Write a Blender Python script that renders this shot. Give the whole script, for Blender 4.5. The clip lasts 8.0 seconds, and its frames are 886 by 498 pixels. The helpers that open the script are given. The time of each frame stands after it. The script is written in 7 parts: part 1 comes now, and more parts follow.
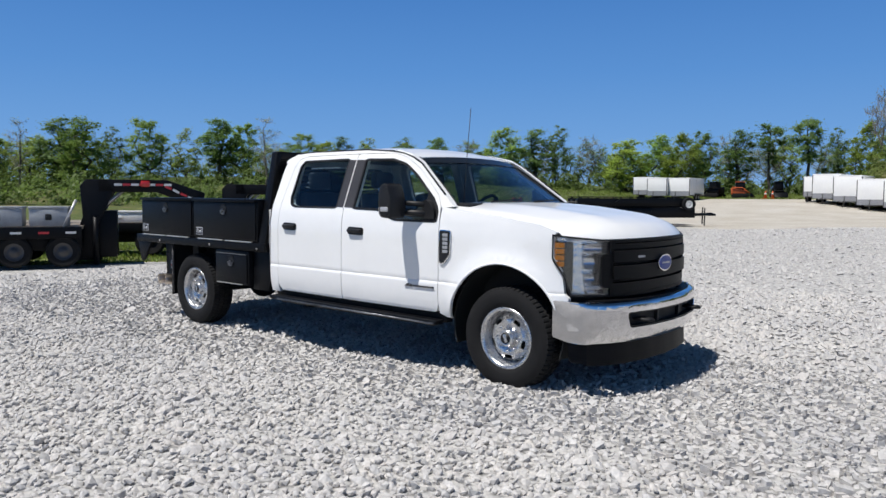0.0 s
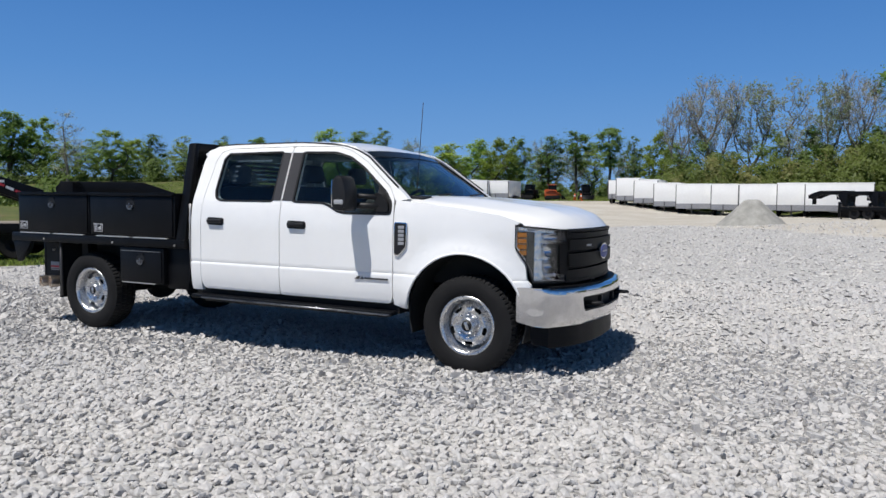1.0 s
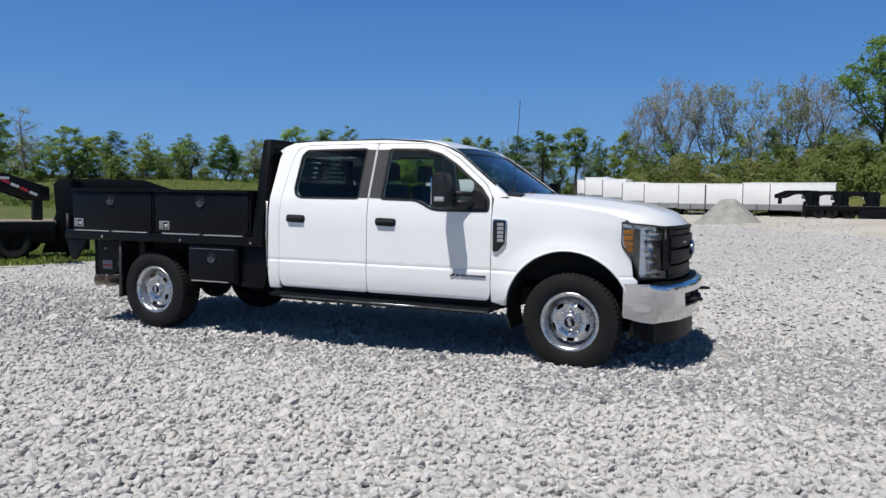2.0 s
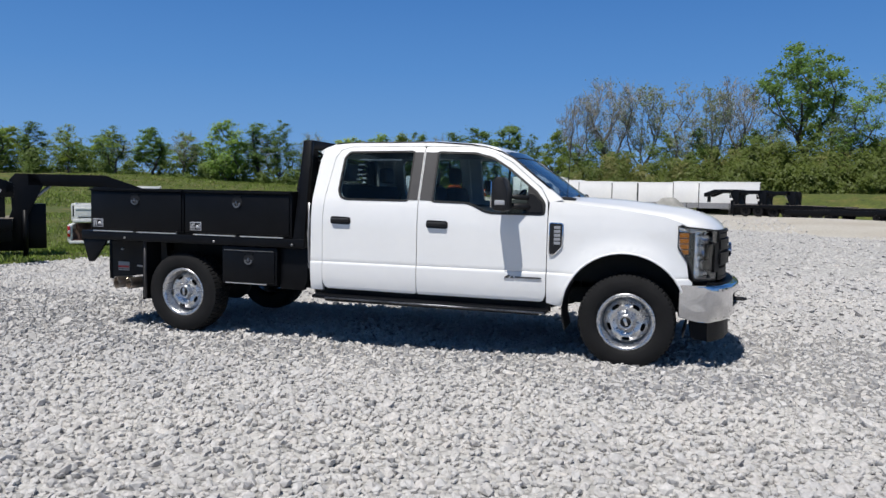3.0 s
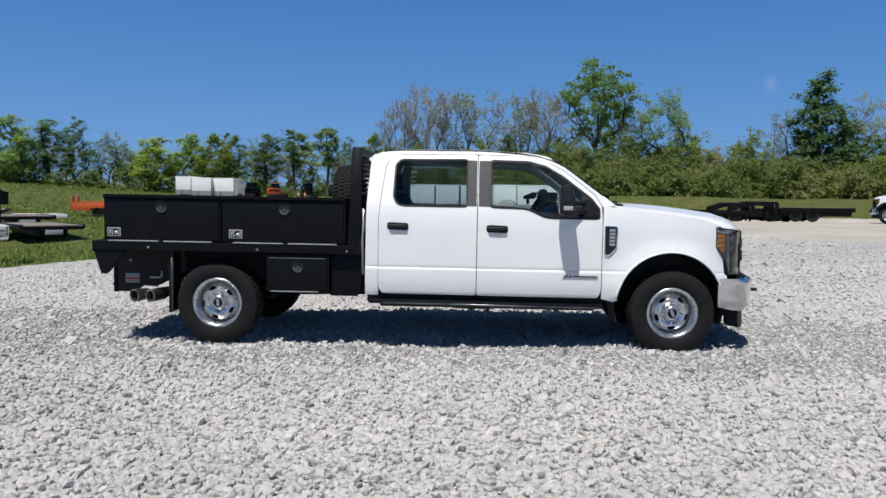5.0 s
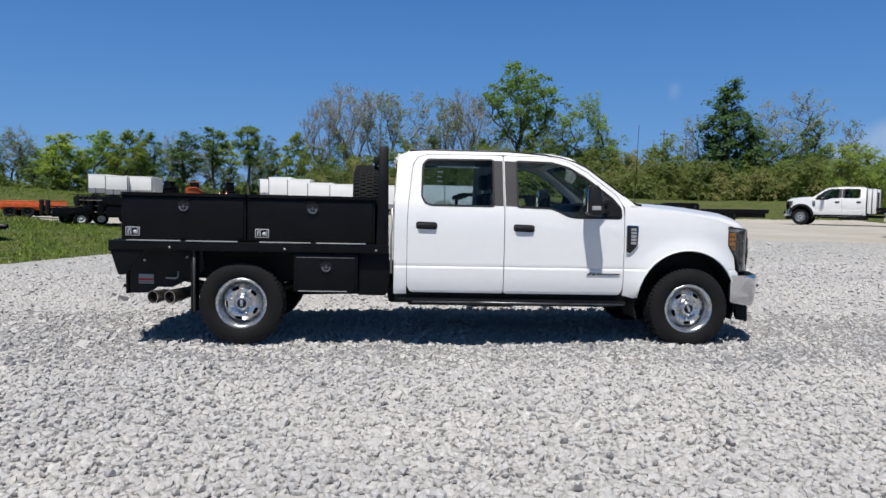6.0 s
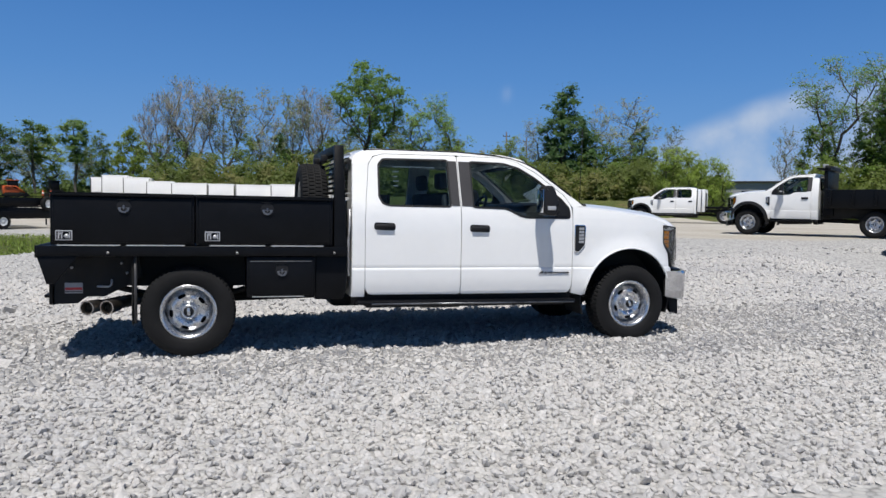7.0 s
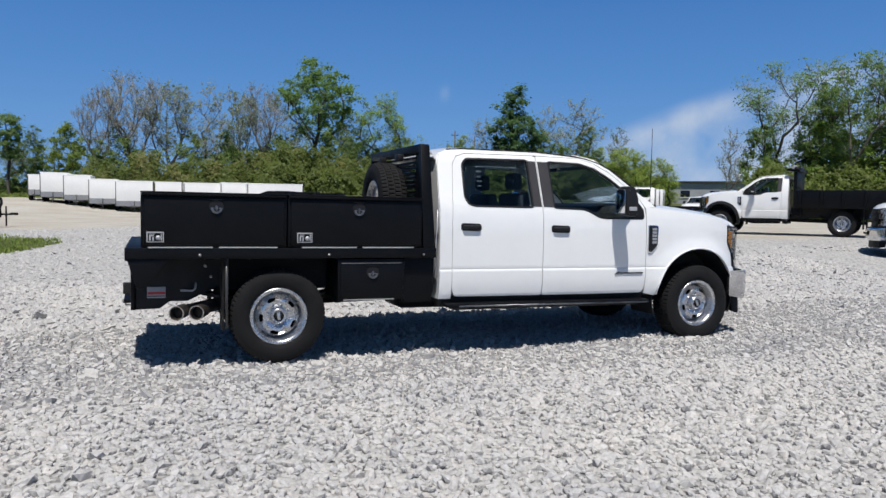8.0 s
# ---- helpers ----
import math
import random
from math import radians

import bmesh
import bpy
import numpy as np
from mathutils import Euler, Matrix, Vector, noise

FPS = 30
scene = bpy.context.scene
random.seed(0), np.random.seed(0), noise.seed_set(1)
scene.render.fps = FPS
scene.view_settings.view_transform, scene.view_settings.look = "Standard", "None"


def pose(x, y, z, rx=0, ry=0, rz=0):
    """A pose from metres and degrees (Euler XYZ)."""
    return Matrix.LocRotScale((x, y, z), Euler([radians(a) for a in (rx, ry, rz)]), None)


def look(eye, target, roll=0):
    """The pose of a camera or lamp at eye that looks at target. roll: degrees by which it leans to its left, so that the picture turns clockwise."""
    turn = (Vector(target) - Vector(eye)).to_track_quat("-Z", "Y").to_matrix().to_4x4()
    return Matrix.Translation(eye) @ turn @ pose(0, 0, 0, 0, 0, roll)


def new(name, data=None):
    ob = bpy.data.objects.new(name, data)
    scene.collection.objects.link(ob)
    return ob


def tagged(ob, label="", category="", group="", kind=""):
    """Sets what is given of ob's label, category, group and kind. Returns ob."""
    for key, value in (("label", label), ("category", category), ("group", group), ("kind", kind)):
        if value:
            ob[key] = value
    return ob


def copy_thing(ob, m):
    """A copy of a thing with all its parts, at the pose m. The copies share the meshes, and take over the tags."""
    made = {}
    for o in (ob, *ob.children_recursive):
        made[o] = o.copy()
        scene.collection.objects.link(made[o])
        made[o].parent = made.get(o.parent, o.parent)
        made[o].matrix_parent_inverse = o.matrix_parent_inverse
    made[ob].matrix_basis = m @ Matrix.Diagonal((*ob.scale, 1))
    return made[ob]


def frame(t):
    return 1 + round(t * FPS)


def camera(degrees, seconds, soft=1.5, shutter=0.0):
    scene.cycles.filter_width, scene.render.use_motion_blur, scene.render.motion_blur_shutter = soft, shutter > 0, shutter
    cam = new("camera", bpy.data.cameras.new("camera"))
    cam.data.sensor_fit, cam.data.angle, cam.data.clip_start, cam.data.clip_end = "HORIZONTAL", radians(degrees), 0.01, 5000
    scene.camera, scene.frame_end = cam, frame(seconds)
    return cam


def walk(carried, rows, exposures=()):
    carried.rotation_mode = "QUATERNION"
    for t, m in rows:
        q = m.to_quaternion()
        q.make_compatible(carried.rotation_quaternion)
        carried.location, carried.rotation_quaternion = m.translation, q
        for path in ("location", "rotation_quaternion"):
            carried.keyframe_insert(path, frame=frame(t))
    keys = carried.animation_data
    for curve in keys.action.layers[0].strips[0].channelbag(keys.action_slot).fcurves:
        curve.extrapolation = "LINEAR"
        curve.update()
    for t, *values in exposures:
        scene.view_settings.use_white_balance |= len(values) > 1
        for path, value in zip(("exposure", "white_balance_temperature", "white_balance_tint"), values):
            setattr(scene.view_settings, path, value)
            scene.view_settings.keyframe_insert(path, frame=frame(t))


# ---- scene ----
import mathutils

cam = camera(61.1, 8.0)
PATH = [
    (0, (7.894, -5.787, 1.474), (6.604, -4.265, 1.339), 0.2),
    (0.5, (7.435, -6.167, 1.445), (6.37, -4.479, 1.314), 0.3),
    (1, (6.999, -6.542, 1.389), (6.115, -4.752, 1.262), 0.3),
    (1.5, (6.404, -6.852, 1.4), (5.67, -4.996, 1.27), 0.5),
    (2, (5.923, -7.059, 1.367), (5.14, -5.223, 1.238), 0.4),
    (2.2, (5.726, -7.138, 1.371), (4.942, -5.303, 1.243), 0.6),
    (3.3, (4.552, -7.687, 1.434), (4.038, -5.76, 1.294), 0.7),
    (3.5, (4.324, -7.774, 1.438), (3.847, -5.837, 1.3), 0.7),
    (4, (3.709, -7.956, 1.415), (3.285, -6.006, 1.287), 0.8),
    (4.5, (3.148, -8.163, 1.413), (2.833, -6.192, 1.284), 0.7),
    (4.7, (2.9, -8.222, 1.428), (2.687, -6.238, 1.299), 0.6),
    (5.8, (1.617, -8.366, 1.422), (1.735, -6.374, 1.299), 0.8),
    (6, (1.42, -8.358, 1.406), (1.567, -6.367, 1.284), 0.8),
    (6.5, (0.91, -8.283, 1.411), (1.25, -6.316, 1.289), 0.9),
    (7, (0.302, -8.078, 1.401), (0.865, -6.163, 1.283), 0.7),
    (7.5, (-0.38, -7.858, 1.412), (0.261, -5.968, 1.291), 0.8),
    (8, (-1.008, -7.529, 1.398), (-0.289, -5.667, 1.279), 0.8),
]
walk(cam, [(t, look(eye, target, roll)) for t, eye, target, roll in PATH], [(0, 0.13), (0.6, 0.09), (1.4, 0.03), (8, 0.0)])

# ---- world, sun and exposure ----
SUN_FROM = Vector((-0.09, -0.27, 0.62)).normalized()
sky_world = bpy.data.worlds.new("sky")
sky_world.use_nodes = True
scene.world = sky_world
_n, _l = sky_world.node_tree.nodes, sky_world.node_tree.links
_sky = _n.new("ShaderNodeTexSky")
_sky.sky_type = "NISHITA"
_sky.sun_disc = False
_sky.sun_elevation = math.asin(SUN_FROM.z)
_sky.sun_rotation = math.atan2(SUN_FROM.x, SUN_FROM.y)
_sky.altitude, _sky.air_density, _sky.dust_density, _sky.ozone_density = 200, 1.0, 0.1, 1.5
_n["Background"].inputs["Strength"].default_value = 0.055
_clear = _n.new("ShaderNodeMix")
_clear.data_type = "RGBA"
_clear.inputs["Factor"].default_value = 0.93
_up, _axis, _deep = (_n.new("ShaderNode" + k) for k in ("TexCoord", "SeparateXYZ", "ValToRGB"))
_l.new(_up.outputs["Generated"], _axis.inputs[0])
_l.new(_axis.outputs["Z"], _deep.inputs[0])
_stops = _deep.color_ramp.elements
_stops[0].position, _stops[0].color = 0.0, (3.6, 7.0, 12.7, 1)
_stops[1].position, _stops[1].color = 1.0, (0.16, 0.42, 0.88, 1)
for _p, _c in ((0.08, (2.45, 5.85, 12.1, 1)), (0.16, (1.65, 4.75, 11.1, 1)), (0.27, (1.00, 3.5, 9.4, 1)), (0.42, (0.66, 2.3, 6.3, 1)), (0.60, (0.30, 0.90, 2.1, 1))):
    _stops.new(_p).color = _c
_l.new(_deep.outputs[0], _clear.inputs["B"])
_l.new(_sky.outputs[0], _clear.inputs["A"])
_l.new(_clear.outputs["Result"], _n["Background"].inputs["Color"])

sun_data = bpy.data.lights.new("sun", "SUN")
sun_data.energy, sun_data.angle, sun_data.color = 5.0, radians(0.55), (1.0, 0.972, 0.938)
sun_lamp = new("sun", sun_data)
sun_lamp.matrix_world = look(SUN_FROM * 60, (0, 0, 0))


# ---- materials ----
def material(name, color, rough=0.5, metal=0.0, vary=0.0, scale=8.0, bump=0.0, bump_scale=40.0, coat=0.0, ior=1.5, island=0.0, rnd=0.0, detail=5.0):
    """A principled surface: colour varied by noise at two scales, by island and by object, and a fine relief."""
    m = bpy.data.materials.new(name)
    m.use_nodes = True
    n, l = m.node_tree.nodes, m.node_tree.links
    b = n["Principled BSDF"]
    b.inputs["Base Color"].default_value = (*color, 1)
    b.inputs["Roughness"].default_value = rough
    b.inputs["Metallic"].default_value = metal
    b.inputs["IOR"].default_value = ior
    b.inputs["Coat Weight"].default_value = coat
    b.inputs["Coat Roughness"].default_value = 0.04
    tc = n.new("ShaderNodeTexCoord")
    if vary or island or rnd:
        total = None
        def add(sock, amount):
            nonlocal total
            mp = n.new("ShaderNodeMapRange")
            mp.inputs["To Min"].default_value, mp.inputs["To Max"].default_value = 1 - amount, 1 + amount
            l.new(sock, mp.inputs["Value"])
            if total is None:
                total = mp.outputs[0]
            else:
                mu = n.new("ShaderNodeMath")
                mu.operation = "MULTIPLY"
                l.new(total, mu.inputs[0]), l.new(mp.outputs[0], mu.inputs[1])
                total = mu.outputs[0]
        if vary:
            for s, a in ((scale, vary), (scale * 7.3, vary * 0.6)):
                t = n.new("ShaderNodeTexNoise")
                t.inputs["Scale"].default_value, t.inputs["Detail"].default_value = s, detail
                l.new(tc.outputs["Object"], t.inputs["Vector"])
                mp = n.new("ShaderNodeMapRange")
                mp.inputs["From Min"].default_value, mp.inputs["From Max"].default_value = 0.3, 0.7
                l.new(t.outputs["Fac"], mp.inputs["Value"])
                add(mp.outputs[0], a)
        if island:
            g = n.new("ShaderNodeNewGeometry")
            add(g.outputs["Random Per Island"], island)
        if rnd:
            o = n.new("ShaderNodeObjectInfo")
            add(o.outputs["Random"], rnd)
        mix = n.new("ShaderNodeMix")
        mix.data_type, mix.blend_type = "RGBA", "MULTIPLY"
        mix.inputs["Factor"].default_value = 1
        mix.inputs["A"].default_value = (*color, 1)
        l.new(total, mix.inputs["B"])
        l.new(mix.outputs["Result"], b.inputs["Base Color"])
        if vary:
            r = n.new("ShaderNodeMapRange")
            r.inputs["To Min"].default_value, r.inputs["To Max"].default_value = max(rough - 0.08, 0.02), min(rough + 0.1, 1)
            l.new(t.outputs["Fac"], r.inputs["Value"])
            l.new(r.outputs[0], b.inputs["Roughness"])
    if bump:
        t = n.new("ShaderNodeTexNoise")
        t.inputs["Scale"].default_value, t.inputs["Detail"].default_value = bump_scale, 4
        l.new(tc.outputs["Object"], t.inputs["Vector"])
        bp = n.new("ShaderNodeBump")
        bp.inputs["Strength"].default_value, bp.inputs["Distance"].default_value = bump, 0.01
        l.new(t.outputs["Fac"], bp.inputs["Height"])
        l.new(bp.outputs[0], b.inputs["Normal"])
    return m


def glass(name, tint, gloss_ior=1.5):
    m = bpy.data.materials.new(name)
    m.use_nodes = True
    n, l = m.node_tree.nodes, m.node_tree.links
    n.remove(n["Principled BSDF"])
    tr, gl, fr, pw, sc, mx = (n.new("ShaderNode" + k) for k in ("BsdfTransparent", "BsdfGlossy", "LayerWeight", "Math", "Math", "MixShader"))
    tr.inputs["Color"].default_value = (*tint, 1)
    gl.inputs["Roughness"].default_value = 0.01
    fr.inputs["Blend"].default_value = 0.5
    base = ((gloss_ior - 1) / (gloss_ior + 1)) ** 2
    pw.operation, sc.operation = "POWER", "MULTIPLY_ADD"
    pw.inputs[1].default_value = 5
    sc.inputs[1].default_value, sc.inputs[2].default_value = 1 - base, base
    l.new(fr.outputs["Facing"], pw.inputs[0]), l.new(pw.outputs[0], sc.inputs[0])
    l.new(sc.outputs[0], mx.inputs[0]), l.new(tr.outputs[0], mx.inputs[1]), l.new(gl.outputs[0], mx.inputs[2])
    l.new(mx.outputs[0], n["Material Output"].inputs[0])
    return m


def foliage(name, color, island=0.35, glow=0.5):
    """Leaves: diffuse with light through them."""
    m = material(name, color, 0.55, island=island, rnd=0.2)
    n, l = m.node_tree.nodes, m.node_tree.links
    b = n["Principled BSDF"]
    src = b.inputs["Base Color"].links[0].from_socket
    tl, mx = n.new("ShaderNodeBsdfTranslucent"), n.new("ShaderNodeMixShader")
    mx.inputs[0].default_value = glow
    l.new(src, tl.inputs["Color"])
    l.new(b.outputs[0], mx.inputs[1]), l.new(tl.outputs[0], mx.inputs[2])
    l.new(mx.outputs[0], n["Material Output"].inputs[0])
    return m


PAINT = material("white_paint", (0.80, 0.80, 0.79), 0.32, vary=0.015, scale=1.5, coat=0.7)
PAINT_OLD = material("old_white_paint", (0.74, 0.74, 0.72), 0.4, vary=0.08, scale=2.0, coat=0.3)
BLACK_STEEL = material("black_powder_coat", (0.0034, 0.0038, 0.0050), 0.42, ior=1.26, vary=0.25, scale=4, bump=0.12, bump_scale=220)
BLACK_TRIM = material("black_plastic", (0.009, 0.009, 0.010), 0.5, ior=1.4, vary=0.15, scale=6, bump=0.06, bump_scale=300)
GREY_TRIM = material("dark_grey_trim", (0.045, 0.043, 0.044), 0.35, vary=0.08, scale=6)
GRILLE_PLASTIC = material("grille_plastic", (0.0035, 0.0035, 0.004), 0.5, ior=1.25, vary=0.12, scale=9)
CHROME = material("chrome", (0.66, 0.66, 0.675), 0.06, 1.0, vary=0.08, scale=9, bump=0.05, bump_scale=30)
STEEL = material("polished_wheel_steel", (0.62, 0.62, 0.625), 0.27, 0.95, vary=0.1, scale=14)
DULL_STEEL = material("dull_steel", (0.34, 0.33, 0.32), 0.42, 0.8, vary=0.2, scale=10)
EXHAUST = material("stainless_exhaust", (0.58, 0.51, 0.45), 0.32, 1.0, vary=0.25, scale=18)
RUBBER = material("tyre_rubber", (0.007, 0.007, 0.0075), 0.8, ior=1.35, vary=0.25, scale=7, bump=0.3, bump_scale=120)
# pale metal that paints the sun's glint along the running board
BOARD_GLINT = material("board_glint", (0.16, 0.165, 0.175), 0.32, 0.8, vary=0.5, scale=7, bump=0.1, bump_scale=60)
UNDERBODY = material("underbody", (0.008, 0.008, 0.008), 0.75, vary=0.3, scale=6)
AMBER = material("amber_lens", (0.44, 0.150, 0.004), 0.5, ior=1.25, vary=0.12, scale=30)
RED_LENS = material("red_lens", (0.45, 0.02, 0.015), 0.2, coat=0.5, vary=0.1, scale=20)
RED_TAPE = material("red_reflective_tape", (0.42, 0.025, 0.03), 0.35, vary=0.1, scale=12)
WHITE_TAPE = material("white_reflective_tape", (0.6, 0.6, 0.6), 0.3, vary=0.05, scale=12)
BLUE_BADGE = material("blue_badge", (0.014, 0.045, 0.26), 0.4, coat=0.1, vary=0.05, scale=30)
SMOKED = material("smoked_lens", (0.014, 0.015, 0.009), 0.25, vary=0.2, scale=12, coat=0.3)
LATCH = material("latch_metal", (0.20, 0.20, 0.21), 0.3, 0.9, vary=0.3, scale=30)
DECAL = material("decal_grey", (0.30, 0.31, 0.33), 0.4, vary=0.06, scale=40)
LABEL_SILVER = material("label_silver", (0.45, 0.45, 0.46), 0.35, 0.3, vary=0.05, scale=40)
RIM_ALLOY = material("bright_strip", (0.62, 0.62, 0.6), 0.3, 0.6, vary=0.08, scale=20)
SEAT_CLOTH = material("seat_cloth", (0.075, 0.078, 0.085), 0.85, vary=0.15, scale=20, bump=0.2)
SEAT_GREY = material("headrest_vinyl", (0.16, 0.165, 0.175), 0.6, vary=0.12, scale=20)
DASH = material("dashboard_plastic", (0.02, 0.02, 0.021), 0.6, vary=0.1, scale=10, bump=0.1)
GLASS = glass("window_glass", (0.88, 0.93, 0.93))
TINT = glass("tinted_glass", (0.76, 0.82, 0.84))
SHIELD = glass("windshield_glass", (0.68, 0.74, 0.80), 1.55)
LAMP_SATIN = material("lamp_reflector", (0.88, 0.88, 0.87), 0.16, 1.0, vary=0.06, scale=25, bump=0.9, bump_scale=22)
CLEAR = glass("clear_lens", (0.93, 0.94, 0.95))
TRAILER_WHITE = material("trailer_white_panel", (0.80, 0.80, 0.79), 0.4, vary=0.04, scale=0.8)
TRAILER_TRIM = material("trailer_dark_trim", (0.05, 0.05, 0.05), 0.5, vary=0.2, scale=5)
ALLOY = material("diamond_plate", (0.30, 0.30, 0.31), 0.4, 0.3, vary=0.2, scale=20)
ORANGE = material("orange_paint", (0.50, 0.09, 0.02), 0.45, vary=0.2, scale=4)
RUST = material("rusted_steel", (0.10, 0.055, 0.04), 0.8, vary=0.45, scale=4, bump=0.3)
WOOD = material("weathered_deck_wood", (0.20, 0.17, 0.14), 0.8, vary=0.3, scale=3, bump=0.2, rnd=0.15)
GALVANISED = material("galvanised_bed", (0.62, 0.63, 0.63), 0.42, 0.0, vary=0.15, scale=5)
CHEST_ALLOY = material("dull_chest_alloy", (0.33, 0.34, 0.35), 0.45, 0.2, vary=0.15, scale=5)
SIDING = material("grey_siding", (0.33, 0.34, 0.36), 0.55, vary=0.08, scale=0.4)
DARK_PANE = material("dark_pane", (0.012, 0.014, 0.018), 0.08, vary=0.1, scale=1)
BARK = material("bark", (0.085, 0.075, 0.062), 0.9, vary=0.3, scale=1.2, rnd=0.2)
TWIG = material("bare_twig", (0.13, 0.118, 0.10), 0.9, vary=0.2, scale=1.0, rnd=0.15)
TWIG_GREY = material("grey_brown_twig", (0.270, 0.258, 0.232), 0.9, vary=0.2, scale=1.0, rnd=0.15)
LEAF_LIGHT = foliage("leaf_spring_green", (0.305, 0.395, 0.082), 0.2, 0.6)
LEAF_MID = foliage("leaf_green", (0.240, 0.355, 0.078), 0.2, 0.6)
LEAF_DARK = foliage("leaf_deep_green", (0.158, 0.252, 0.072), 0.2, 0.6)
LEAF_DEEP = foliage("leaf_dark_green", (0.080, 0.165, 0.044), 0.2, 0.5)
LEAF_PALE = foliage("leaf_pale_bud", (0.290, 0.340, 0.175), 0.2, 0.5)
BRUSH = foliage("brush_green", (0.168, 0.222, 0.040), 0.18, 0.55)
BRUSH_DEEP = foliage("brush_deep_green", (0.128, 0.190, 0.040), 0.18, 0.55)
BRUSH_BROWN = foliage("brush_brown", (0.215, 0.215, 0.065), 0.2, 0.5)
BLADE = foliage("grass_blade", (0.185, 0.250, 0.042), 0.5, 0.3)
CONE_ORANGE = material("cone_orange", (0.65, 0.10, 0.02), 0.5, vary=0.05, scale=10)
PILE_STONE = material("pile_grit", (0.27, 0.265, 0.245), 0.9, vary=0.2, scale=3, bump=0.8, bump_scale=25)


def stone_material():
    """Crushed limestone: each stone with a grey, cream or faintly pink tone of its own, and a dusty grain."""
    m = bpy.data.materials.new("crushed_limestone")
    m.use_nodes = True
    n, l = m.node_tree.nodes, m.node_tree.links
    b = n["Principled BSDF"]
    b.inputs["Roughness"].default_value = 0.88
    g, tc, no, ramp, mix, mr = (n.new("ShaderNode" + k) for k in ("NewGeometry", "TexCoord", "TexNoise", "ValToRGB", "Mix", "MapRange"))
    l.new(g.outputs["Random Per Island"], ramp.inputs[0])
    e = ramp.color_ramp.elements
    e[0].position, e[0].color = 0.0, (0.370, 0.366, 0.360, 1)
    e[1].position, e[1].color = 1.0, (0.500, 0.496, 0.487, 1)
    for p, c in ((0.12, (0.415, 0.411, 0.404)), (0.35, (0.440, 0.437, 0.430)), (0.5, (0.450, 0.438, 0.425)), (0.62, (0.438, 0.438, 0.436)), (0.8, (0.475, 0.471, 0.463)), (0.92, (0.462, 0.446, 0.430))):
        x = e.new(p)
        x.color = (*c, 1)
    no.inputs["Scale"].default_value, no.inputs["Detail"].default_value = 45, 6
    l.new(tc.outputs["Object"], no.inputs["Vector"])
    mr.inputs["From Min"].default_value, mr.inputs["From Max"].default_value = 0.3, 0.7
    mr.inputs["To Min"].default_value, mr.inputs["To Max"].default_value = 0.8, 1.15
    l.new(no.outputs["Fac"], mr.inputs["Value"])
    mix.data_type, mix.blend_type = "RGBA", "MULTIPLY"
    mix.inputs["Factor"].default_value = 1
    l.new(ramp.outputs[0], mix.inputs["A"]), l.new(mr.outputs[0], mix.inputs["B"])
    wide, tone, dust = (n.new("ShaderNode" + k) for k in ("TexNoise", "ValToRGB", "Mix"))
    wide.inputs["Scale"].default_value, wide.inputs["Detail"].default_value = 0.7, 5
    l.new(tc.outputs["Object"], wide.inputs["Vector"])
    l.new(wide.outputs["Fac"], tone.inputs[0])
    e = tone.color_ramp.elements
    e[0].position, e[0].color = 0.33, (0.935, 0.925, 0.935, 1)
    e[1].position, e[1].color = 0.68, (1.10, 1.075, 1.05, 1)
    dust.data_type, dust.blend_type = "RGBA", "MULTIPLY"
    dust.inputs["Factor"].default_value = 1
    l.new(mix.outputs["Result"], dust.inputs["A"]), l.new(tone.outputs[0], dust.inputs["B"])
    l.new(dust.outputs["Result"], b.inputs["Base Color"])
    return m


